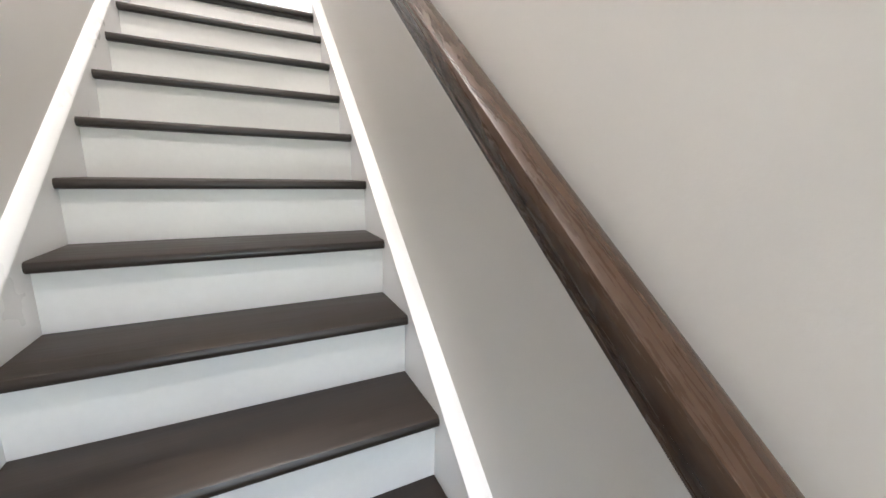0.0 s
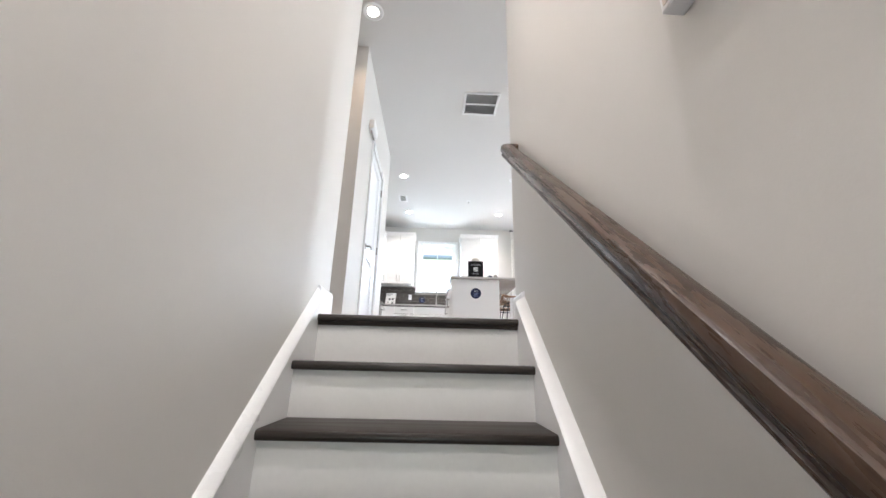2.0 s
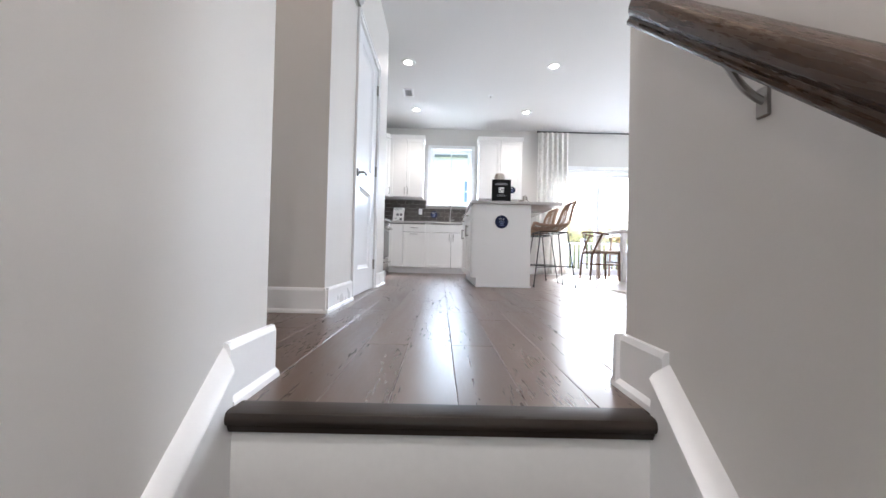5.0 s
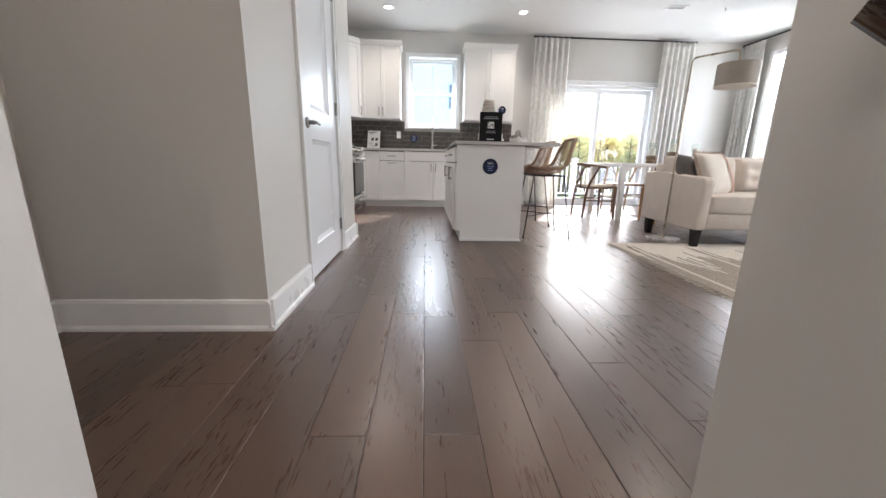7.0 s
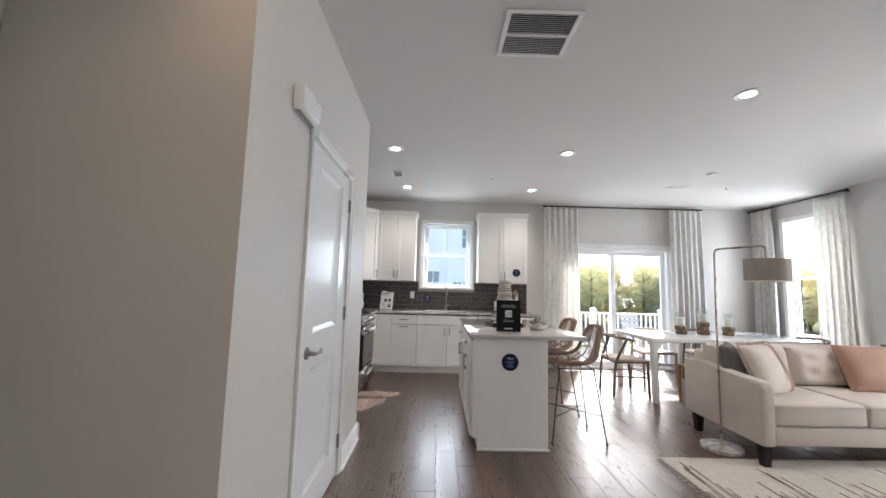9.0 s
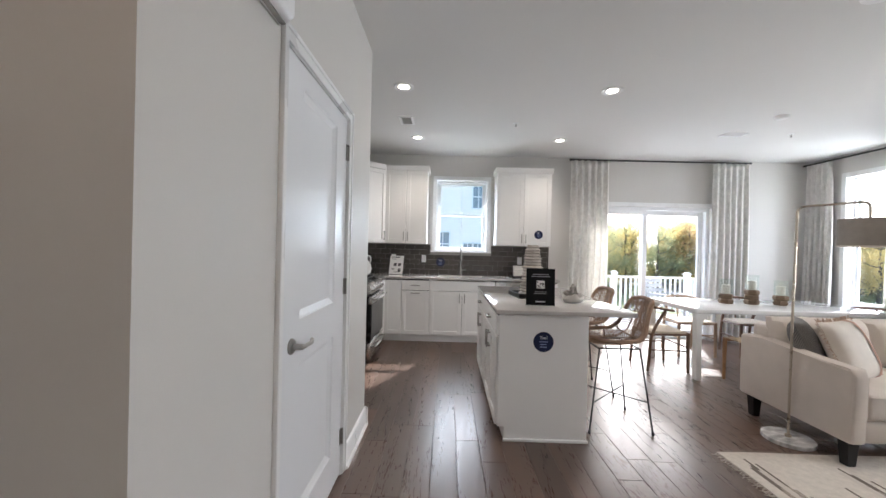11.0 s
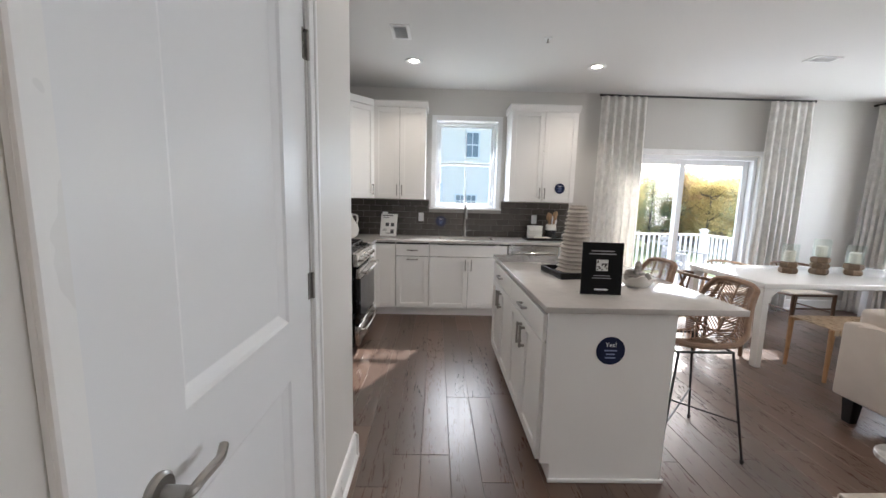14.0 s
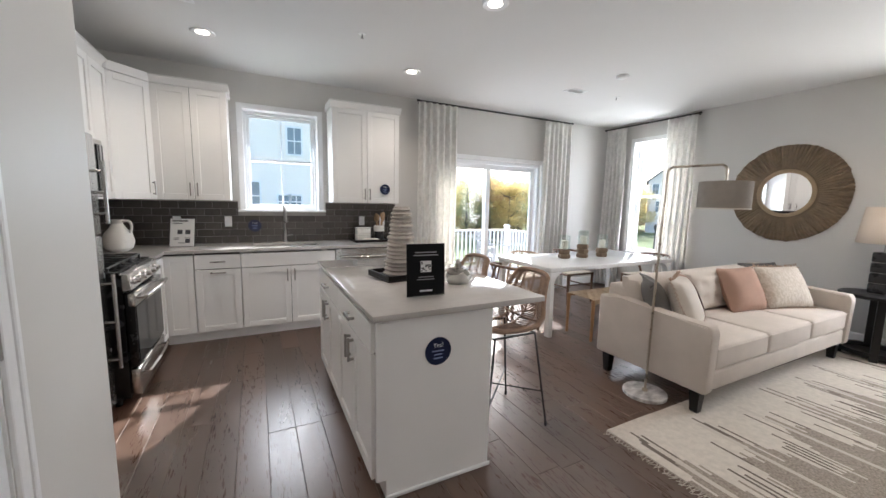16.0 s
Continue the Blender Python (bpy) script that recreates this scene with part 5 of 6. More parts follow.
def sofa_arm(x0, x1):
    bm = bmesh.new()
    prism(bm, [(SY0_, 0.17), (SY0_ - 0.012, 0.60), (SY0_ + 0.01, 0.645), (SY1_ - 0.2, 0.655), (SY1_ - 0.09, 0.68), (SY1_, 0.665), (SY1_, 0.17)], "x", x0, x1)
    bmesh.ops.bevel(bm, geom=bm.edges[:], offset=0.022, segments=4, affect="EDGES", profile=0.5)
    a = part("arm", bm, LINEN, sf)
    for x in (x0 + 0.006, x1 - 0.006):
        part("piping", arod([(x, SY0_ + 0.006, 0.2), (x, SY0_ - 0.004, 0.59), (x, SY0_ + 0.018, 0.638), (x, SY1_ - 0.2, 0.649), (x, SY1_ - 0.09, 0.673)], 0.004, 8), LINEN, a)


sofa_arm(SX0_, SX0_ + 0.10)
sofa_arm(SX1_ - 0.10, SX1_)
sw = (SX1_ - SX0_ - 0.204) / 3
for i in range(3):
    x0 = SX0_ + 0.102 + sw * i
    bm = abox(x0 + 0.004, SY0_ + 0.004, 0.317, x0 + sw - 0.004, SY1_ - 0.172, 0.485, 0.03, 4)
    for v in bm.verts:
        if v.co.z > 0.44:
            u = (v.co.x - x0) / sw
            v.co.z += 0.012 * math.sin(math.pi * min(max(u, 0), 1))
    c = part("seat_cushion", bm, LINEN, sf)
    part("piping", arod([(x0 + 0.014, SY0_ + 0.003, 0.468), (x0 + sw - 0.014, SY0_ + 0.003, 0.468)], 0.004, 6), LINEN, c)
    # tufted back pad
    bm = bmesh.new()
    n, mz = 22, 16
    tw_ = [(0.2, 0.35), (0.5, 0.35), (0.8, 0.35), (0.2, 0.7), (0.5, 0.7), (0.8, 0.7)]
    front, back = {}, {}
    for a in range(n + 1):
        for b in range(mz + 1):
            u, v = a / n, b / mz
            dep = 0.13 * ((1 - abs(2 * u - 1) ** 6) * (1 - abs(2 * v - 1) ** 6)) ** 0.5
            for p, q in tw_:
                dep -= 0.035 * math.exp(-(((u - p) * 0.7) ** 2 + ((v - q) * 0.38) ** 2) / 0.0016)
            lean = 0.05 * v
            front[a, b] = bm.verts.new((x0 + 0.004 + u * (sw - 0.008), SY1_ - 0.175 - max(dep, 0.004) + lean - 0.05, 0.475 + 0.36 * v))
    for a in range(n):
        for b in range(mz):
            bm.faces.new((front[a, b], front[a + 1, b], front[a + 1, b + 1], front[a, b + 1]))
    geom = bmesh.ops.extrude_face_region(bm, geom=bm.faces[:])
    for v in geom["geom"]:
        if isinstance(v, bmesh.types.BMVert):
            v.co.y = SY1_ - 0.172 + 0.05 * (v.co.z - 0.475) / 0.36
    part("back_cushion", bm, LINEN, sf, "button-tufted cream back cushion")
for x in (SX0_ + 0.035, SX1_ - 0.105):
    for y in (SY0_ + 0.045, SY1_ - 0.115):
        bm = abox(x, y, 0, x + 0.07, y + 0.07, 0.172)
        for v in bm.verts:
            if v.co.z < 0.01:
                v.co.x += 0.012 if v.co.x < x + 0.03 else -0.008
                v.co.y += 0.012 if v.co.y < y + 0.03 else -0.008
        part("foot", bm, BLACKWOOD, sf, "black tapered wooden foot")


def throw_pillow(label, at, w, h, t, rx, rz, m, fringe=None, stripe=None):
    """A pillow standing on the seat: at its middle; rx: lean back; rz: turn."""
    p = thing("throw_pillow", label, "pillow", at, 0)
    M = Matrix.Rotation(radians(rz), 4, "Z") @ Matrix.Rotation(radians(rx), 4, "X")
    body = part("cover", cushion(bmesh.new(), 0.1 * at[0], at[1], at[2], w, h, t, 18, 0.05, M, 3.0), m, p)
    if fringe:
        fr_ = random.Random(int(at[0] * 100))
        for s in (-1, 1):
            bm = bmesh.new()
            for i in range(60):
                y = (i / 59 - 0.5) * h
                x = s * w / 2 * (1 - 0.05 * (1 - (2 * y / h) ** 2))
                a = M @ Vector((x - s * 0.004, y, fr_.uniform(-0.004, 0.004)))
                b = M @ Vector((x + s * fr_.uniform(0.018, 0.034), y + fr_.uniform(-0.012, 0.012), fr_.uniform(-0.014, 0.014)))
                rod(bm, [a, b], 0.0028, 4)
            for i in range(60):
                x = (i / 59 - 0.5) * w
                y = s * h / 2 * (1 - 0.05 * (1 - (2 * x / w) ** 2))
                a = M @ Vector((x, y - s * 0.004, fr_.uniform(-0.004, 0.004)))
                b = M @ Vector((x + fr_.uniform(-0.012, 0.012), y + s * fr_.uniform(0.012, 0.028), fr_.uniform(-0.014, 0.014)))
                rod(bm, [a, b], 0.0028, 4)
            part("fringe", bm, fringe, p, "ruffled fringe")
    if stripe:
        x0, x1, sm = stripe
        bm = bmesh.new()
        n = 16
        vs = {}
        for i in range(5):
            for j in range(n + 1):
                u, v = x0 + (x1 - x0) * i / 4, 2 * j / n - 1
                k = ((1 - abs(u) ** 3) * (1 - abs(v) ** 3)) ** 0.5
                vs[i, j] = bm.verts.new(M @ Vector((u * w / 2 * (1 - 0.05 * (1 - v * v)), v * h / 2 * (1 - 0.05 * (1 - u * u)), t / 2 * k * 1.06 + 0.003)))
        for i in range(4):
            for j in range(n):
                bm.faces.new((vs[i, j], vs[i + 1, j], vs[i + 1, j + 1], vs[i, j + 1]))
        part("stripe", bm, sm, p, "dusty pink stripe")
    return p


def woven(name, c1, c2, sx, sy, wobble=0.0):
    """Cloth woven in two colours, in rows bent into a zigzag."""
    m = mat(name, c1, 0.92, vary=0.08, scale=20, bump=0.4, bump_scale=380, spec=0.15)
    nt = m.node_tree
    b = nt.nodes["Principled BSDF"]
    tc = nt.nodes.new("ShaderNodeTexCoord")
    wv = nt.nodes.new("ShaderNodeTexWave")
    wv.inputs["Scale"].default_value, wv.inputs["Distortion"].default_value, wv.inputs["Detail Scale"].default_value = sx, wobble, sy
    nt.links.new(tc.outputs["Object"], wv.inputs["Vector"])
    mx = nt.nodes.new("ShaderNodeMix")
    mx.data_type = "RGBA"
    old = b.inputs["Base Color"].links[0].from_socket
    nt.links.new(old, mx.inputs["A"])
    mx.inputs["B"].default_value = (*c2, 1)
    nt.links.new(wv.outputs["Fac"], mx.inputs["Factor"])
    nt.links.new(mx.outputs["Result"], b.inputs["Base Color"])
    return m


CREAM = mat("cream_cotton", (0.70, 0.64, 0.57), 0.92, vary=0.06, scale=10, bump=0.4, bump_scale=300, spec=0.15)
PINK = mat("dusty_pink_velvet", (0.42, 0.27, 0.208), 0.85, vary=0.1, scale=8, bump=0.2, bump_scale=300, spec=0.2)
FRN = mat("tan_fringe", (0.42, 0.30, 0.22), 0.9, vary=0.15, scale=20)
throw_pillow("dark grey herringbone pillow against the sofa arm", (2.82, 3.47, 0.655), 0.44, 0.42, 0.17, 68, 48, woven("herringbone_cloth", (0.05, 0.048, 0.046), (0.30, 0.285, 0.265), 62, 4.0, 2.5))
throw_pillow("cream pillow with a pink stripe and tan fringe", (2.97, 3.31, 0.665), 0.46, 0.44, 0.17, 66, 24, CREAM, FRN, (0.42, 0.78, PINK))
throw_pillow("plump dusty pink square pillow leaning on the sofa back", (3.98, 3.40, 0.67), 0.46, 0.42, 0.19, 64, -8, PINK)
throw_pillow("cream pillow with wavy stitching and tan fringe", (4.50, 3.29, 0.672), 0.50, 0.42, 0.17, 60, -18, woven("stitched_cream_cloth", (0.70, 0.64, 0.57), (0.58, 0.51, 0.43), 9, 3.0, 9.0), FRN)
throw_pillow("charcoal grey pillow tucked behind the others", (4.60, 3.50, 0.675), 0.50, 0.40, 0.14, 66, -14, mat("charcoal_cloth", (0.11, 0.105, 0.10), 0.92, vary=0.1, scale=20, bump=0.4, bump_scale=300, spec=0.15))

# ---- rug ----
def rug_material():
    """Cream flat weave with stepped taupe peaks, each on a cream line, in columns of single yarns."""
    m = mat("woven_rug", (0.60, 0.55, 0.485), 0.95, vary=0.12, scale=30, bump=0.5, bump_scale=240, spec=0.1)
    nt = m.node_tree
    b = nt.nodes["Principled BSDF"]
    cream = b.inputs["Base Color"].links[0].from_socket

    def op(kind, a, c=None, d=None):
        n = nt.nodes.new("ShaderNodeMath")
        n.operation = kind
        for i, v in enumerate((a, c, d)):
            if isinstance(v, (int, float)):
                n.inputs[i].default_value = v
            elif v is not None:
                nt.links.new(v, n.inputs[i])
        return n.outputs[0]

    def blend(fac, a, c):
        n = nt.nodes.new("ShaderNodeMix")
        n.data_type = "RGBA"
        nt.links.new(fac, n.inputs["Factor"])
        for key, v in (("A", a), ("B", c)):
            if isinstance(v, tuple):
                n.inputs[key].default_value = (*v, 1)
            else:
                nt.links.new(v, n.inputs[key])
        return n.outputs["Result"]

    tc = nt.nodes.new("ShaderNodeTexCoord")
    sep = nt.nodes.new("ShaderNodeSeparateXYZ")
    nt.links.new(tc.outputs["Object"], sep.inputs[0])
    x, y = sep.outputs[0], sep.outputs[1]
    wn_ = nt.nodes.new("ShaderNodeTexWhiteNoise")
    wn_.noise_dimensions = "1D"
    col = op("FLOOR", op("MULTIPLY", op("ADD", x, 1.008), 1 / 0.0165))
    nt.links.new(col, wn_.inputs["W"])
    jit = op("MULTIPLY_ADD", wn_.outputs["Value"], 0.34, -0.17)
    peak = op("PINGPONG", op("MULTIPLY", col, 0.0165), 0.245)
    reach = op("SUBTRACT", op("ADD", op("MULTIPLY_ADD", peak, -2.1, 0.88), jit), op("ABSOLUTE", y))
    inside = op("GREATER_THAN", reach, 0.0)
    heather = nt.nodes.new("ShaderNodeTexNoise")
    heather.inputs["Scale"].default_value, heather.inputs["Detail"].default_value = 90.0, 2
    nt.links.new(tc.outputs["Object"], heather.inputs["Vector"])
    taupe = blend(op("MULTIPLY_ADD", heather.outputs["Fac"], 2.4, -0.75), (0.24, 0.20, 0.165), (0.42, 0.37, 0.315))
    out = blend(inside, cream, taupe)
    tip = op("MULTIPLY", op("LESS_THAN", op("ABSOLUTE", reach), 0.11), op("GREATER_THAN", wn_.outputs["Value"], 0.72))
    out = blend(tip, out, (0.17, 0.14, 0.12))
    line = op("LESS_THAN", op("PINGPONG", op("ADD", x, 1.0), 0.245), 0.016)
    out = blend(op("MULTIPLY", line, op("LESS_THAN", op("ABSOLUTE", y), 1.0)), out, (0.55, 0.50, 0.44))
    nt.links.new(out, b.inputs["Base Color"])
    ribs = nt.nodes.new("ShaderNodeTexWave")
    ribs.inputs["Scale"].default_value, ribs.inputs["Distortion"].default_value = 38.0, 1.0
    nt.links.new(tc.outputs["Object"], ribs.inputs["Vector"])
    bp = nt.nodes.new("ShaderNodeBump")
    bp.inputs["Strength"].default_value, bp.inputs["Distance"].default_value = 0.5, 0.006
    nt.links.new(op("ADD", ribs.outputs["Fac"], heather.outputs["Fac"]), bp.inputs["Height"])
    nt.links.new(bp.outputs[0], b.inputs["Normal"])
    return m


rg_ = thing("area_rug", "flat-woven cream and taupe striped rug with fringe", "rug", (3.5, 1.9, 0))
RX0, RX1, RY0, RY1 = -1.60, 1.62, -1.25, 1.21
bm = bmesh.new()
nx, ny = 70, 60
gv = {}
for i in range(nx + 1):
    for j in range(ny + 1):
        x, y = RX0 + (RX1 - RX0) * i / nx, RY0 + (RY1 - RY0) * j / ny
        wv = 0.012 * noise.noise((x * 3, y * 3, 4)) if i in (0, nx) or j in (0, ny) else 0
        gv[i, j] = bm.verts.new((x + wv, y + wv, 0.009 + 0.002 * noise.noise((x * 2.5, y * 2.5, 0))))
for i in range(nx):
    for j in range(ny):
        bm.faces.new((gv[i, j], gv[i + 1, j], gv[i + 1, j + 1], gv[i, j + 1]))
g = bmesh.ops.extrude_face_region(bm, geom=bm.faces[:])
for v in g["geom"]:
    if isinstance(v, bmesh.types.BMVert):
        v.co.z = 0.001
part("weave", bm, rug_material(), rg_)
fr_ = random.Random(8)
RUGFR = mat("cream_rug_fringe", (0.55, 0.50, 0.44), 0.95)
for s, xe in ((-1, RX0), (1, RX1)):
    bm = bmesh.new()
    for i in range(230):
        y = RY0 + (RY1 - RY0) * (i + fr_.random() * 0.6) / 230
        L = fr_.uniform(0.03, 0.06)
        rod(bm, [(xe - s * 0.005, y, 0.007), (xe + s * L * 0.5, y + fr_.uniform(-0.012, 0.012), 0.005), (xe + s * L, y + fr_.uniform(-0.025, 0.025), 0.003)], 0.002, 4)
    part("fringe", bm, RUGFR, rg_, "knotted cream fringe")

# ---- floor lamp ----
fl = thing("floor_lamp", "slim brass floor lamp with grey drum shade, marble base", "floor lamp", (2.546, 3.305, 0))
MARB = mat("white_marble", (0.62, 0.61, 0.60), 0.18, vary=0.55, scale=9, stretch=(1, 2.6, 1), bump_scale=16)
BRASS = mat("aged_brass", (0.47, 0.41, 0.33), 0.3, 1.0, vary=0.06, scale=10)
part("base", lathe([(0, 0), (0.148, 0), (0.152, 0.004), (0.152, 0.026), (0.148, 0.03), (0, 0.03)], n=48), MARB, fl, "round veined marble base")
d = Vector((0.244, -0.266, 0))
part("pole", arod(bend([(0, 0, 0.03), (0.005, -0.005, 1.0), (0.008, -0.015, 1.69), tuple(d + Vector((0, 0, 1.705))), tuple(d + Vector((0, 0, 1.60)))], 0.045, 6), 0.0085, 10), BRASS, fl)
part("collar", lathe([(0.02, 0.03), (0.02, 0.045), (0.011, 0.05)], n=16), BRASS, fl)
SHADE = mat("grey_linen_shade", (0.33, 0.30, 0.27), 0.9, vary=0.07, scale=20, bump=0.3, bump_scale=350, spec=0.15)
sh_ = part("shade", lathe([(0.146, 1.415), (0.15, 1.415), (0.15, 1.59), (0.146, 1.59), (0.146, 1.417)], tuple(d), 48), SHADE, fl, "grey-brown linen drum shade")
part("shade_trim", lathe([(0.144, 1.407), (0.152, 1.407), (0.152, 1.4149), (0.144, 1.4149)], tuple(d), 48), CREAM, sh_, "pale trim")
bm = bmesh.new()
for a in (0, 2.09, 4.19):
    rod(bm, [tuple(d + Vector((0, 0, 1.598))), tuple(d + Vector((0.147 * math.cos(a), 0.147 * math.sin(a), 1.585)))], 0.003, 6)
part("spider", bm, BRASS, fl, "brass shade fitter")
part("bulb", lathe([(0.0, 1.45), (0.025, 1.47), (0.03, 1.5), (0.014, 1.55), (0.014, 1.6)], tuple(d), 16), WHITECER, fl)

# ---- round mirror ----
mi = thing("round_mirror", "round wall mirror in a wide pleated woven fibre frame", "mirror", (XE - 0.002, 3.78, 1.605))
FIBRE = mat("brown_seagrass", (0.215, 0.155, 0.10), 0.85, vary=0.25, scale=14, bump=0.4, bump_scale=150)
M90 = Matrix.Rotation(radians(-90), 4, "Y")
bm = bmesh.new()
N = 180
rings = []
mr_ = random.Random(4)
jit = [mr_.uniform(-1, 1) for _ in range(N)]
for r, z in ((0.275, 0.016), (0.31, 0.03), (0.40, 0.034), (0.50, 0.026), (0.565, 0.012)):
    ring = []
    for k in range(N):
        a = 2 * math.pi * k / N
        f = max(0.0, (r - 0.30) / 0.27)
        rr = r + (0.012 * noise.noise((math.cos(a) * 4, math.sin(a) * 4, 1)) + 0.005 * jit[k]) * f
        ring.append(bm.verts.new((rr * math.cos(a), rr * math.sin(a), z + (0.011 * f + 0.002) * (1 if k % 2 else -1) * (0.6 + 0.4 * jit[k]))))
    rings.append(ring)
for p, q in zip(rings, rings[1:]):
    for k in range(N):
        bm.faces.new((p[k], p[(k + 1) % N], q[(k + 1) % N], q[k]))
base_ring = [bm.verts.new((0.56 * math.cos(2 * math.pi * k / N), 0.56 * math.sin(2 * math.pi * k / N), 0.0)) for k in range(N)]
for k in range(N):
    bm.faces.new((rings[-1][k], rings[-1][(k + 1) % N], base_ring[(k + 1) % N], base_ring[k]))
part("pleated_frame", bm, FIBRE, mi, "radiating pleated brown fibre", False).matrix_basis = M90
part("inner_ring", lathe([(0.236, 0.016), (0.24, 0.036), (0.262, 0.04), (0.28, 0.034), (0.282, 0.01)], n=64), mat("tan_wrapped_ring", (0.38, 0.28, 0.18), 0.8, vary=0.12, scale=25, bump=0.3, bump_scale=120), mi, "tan wrapped inner ring").matrix_basis = M90
MIRROR = mat("silvered_mirror", (0.9, 0.9, 0.9), 0.02, 1.0, vary=0.0, rough_vary=0.005)
part("mirror_glass", lathe([(0, 0.02), (0.24, 0.02), (0.24, 0.005)], n=64), MIRROR, mi, "silvered mirror glass").matrix_basis = M90

# ---- side table and lamp ----
st = thing("side_table", "round black wooden side table with open legs", "side table", (5.28, 2.85, 0))
part("tabletop", lathe([(0, 0.595), (0.27, 0.595), (0.28, 0.602), (0.28, 0.618), (0.272, 0.625), (0, 0.625)], n=48), BLACKWOOD, st)
for i in range(4):
    a = radians(20 + 90 * i)
    bm = bmesh.new()
    box(bm, 0.19, -0.028, 0.0, 0.235, 0.028, 0.594, 0.004, 1, Matrix.Rotation(a, 4, "Z"))
    part("leg", bm, BLACKWOOD, st)
part("lower_ring", lathe([(0.19, 0.05), (0.235, 0.05), (0.235, 0.09), (0.19, 0.09), (0.19, 0.05)], n=40), BLACKWOOD, st)
tl = thing("table_lamp", "black stacked-block table lamp with cream shade", "table lamp", (5.31, 2.87, 0.6252))
for i in range(4):
    part("lamp_block", abox(-0.065, -0.065, 0.004 + 0.1 * i, 0.065, 0.065, 0.1 + 0.1 * i, 0.014, 3), mat("black_ceramic", (0.02, 0.02, 0.022), 0.3, vary=0.3, scale=14) if i == 0 else bpy.data.materials["black_ceramic"], tl, "glossy black ceramic block")
    part("spacer", abox(-0.055, -0.055, 0.1 * i, 0.055, 0.055, 0.004 + 0.1 * i), NICKEL, tl)
part("stem", arod([(0, 0, 0.40), (0, 0, 0.70)], 0.008, 10), NICKEL, tl)
LSHADE = mat("cream_lamp_shade", (0.74, 0.65, 0.56), 0.85, vary=0.03, scale=10, bump=0.2, bump_scale=300)
LSHADE.node_tree.nodes["Principled BSDF"].inputs["Transmission Weight"].default_value = 0.25
part("shade", lathe([(0.205, 0.485), (0.165, 0.83), (0.162, 0.83), (0.202, 0.485), (0.205, 0.485)], n=48), LSHADE, tl, "cream tapered drum shade")
part("bulb", lathe([(0, 0.62), (0.028, 0.64), (0.028, 0.68), (0.013, 0.72)], n=16), glow("warm_bulb", (1.0, 0.85, 0.68), 8), tl, "lit warm bulb")

# ---- curtains ----
def curtain_panel(label, a0, a1, z0, z1, pos, axis, seed, folds):
    """A pleated panel from a0 to a1 along axis, hanging at pos."""
    t = thing("curtain", label, "curtain", (0, 0, 0), group="patterned curtains")
    rnd = random.Random(seed)
    bm = bmesh.new()
    n, m = folds * 10, 26
    ph = [rnd.uniform(-0.5, 0.5) for _ in range(folds + 2)]
    g = {}
    for i in range(n + 1):
        for j in range(m + 1):
            u, v = i / n, j / m
            z = z0 + (z1 - z0) * v
            loose = 1 - v
            k = u * folds
            f0 = k - int(k)
            bell = ph[int(k)] * (1 - f0) + ph[int(k) + 1] * f0
            pinch = max(0.0, 1 - abs(v - 0.955) / 0.06)
            depth = (0.030 + 0.016 * loose) * (1 - 0.55 * pinch)
            phase = k + 0.3 * bell * loose + 0.12 * math.sin(v * 5 + seed)* loose
            wave = math.sin(2 * math.pi * phase) + 0.35 * math.sin(4 * math.pi * phase + 0.8 + seed) * loose
            wave *= depth * (0.75 + 0.6 * noise.noise((k * 0.8, v * 1.3, seed)))
            a = a0 + (a1 - a0) * u + 0.014 * math.sin(4 * math.pi * phase + seed) * loose + 0.03 * loose * (u - 0.5)
            d = pos + wave
            g[i, j] = bm.verts.new((a, d, z) if axis == "x" else (d, a, z))
    for i in range(n):
        for j in range(m):
            bm.faces.new((g[i, j], g[i + 1, j], g[i + 1, j + 1], g[i, j + 1]))
    ob = part("cloth", bm, CURTAIN, t)
    so = ob.modifiers.new("thick", "SOLIDIFY")
    so.thickness = 0.004
    return t


def curtain_rod(label, axis, a0, a1, pos, z, wall):
    t = thing("curtain_rod", label, "curtain rod", (0, 0, 0))
    P = (lambda a, d: (a, d, z)) if axis == "x" else (lambda a, d: (d, a, z))
    part("pole", arod([P(a0, pos), P(a1, pos)], 0.0125, 12), ROD, t)
    for a, s in ((a0, -1), (a1, 1)):
        part("finial", arod([P(a, pos), P(a + s * 0.025, pos)], 0.016, 12), ROD, t)
    for a in (a0 + 0.05, a1 - 0.05):
        part("bracket", arod([P(a, pos), P(a, wall)], 0.008, 8), ROD, t)


curtain_rod("long black metal curtain rod above the patio door", "x", 1.895, 4.57, 6.24, 2.715, YB)
curtain_rod("black metal curtain rod above the side window", "y", 4.80, 6.33, 5.49, 2.715, XE)
curtain_panel("floor-length off-white patterned curtain beside the patio door", 1.89, 2.46, 0.02, 2.705, 6.24, "x", 1, 6)
curtain_panel("floor-length off-white patterned curtain beside the patio door", 4.03, 4.575, 0.02, 2.705, 6.24, "x", 2, 6)
curtain_panel("floor-length off-white patterned curtain beside the window", 4.82, 5.24, 0.02, 2.705, 5.49, "y", 3, 5)
curtain_panel("floor-length off-white patterned curtain near the corner", 5.93, 6.30, 0.02, 2.705, 5.49, "y", 4, 5)

# ---- wall pieces by the stairs and closet ----
ch = thing("door_chime", "white door chime box on the closet wall", "door chime", (CX + 0.0005, 1.745, 2.13))
part("cover", prism(bmesh.new(), [(0.0, -0.06), (0.035, -0.045), (0.055, -0.03), (0.055, 0.06), (0.0, 0.06)], "y", -0.115, 0.105, 0.006), TRIM, ch)
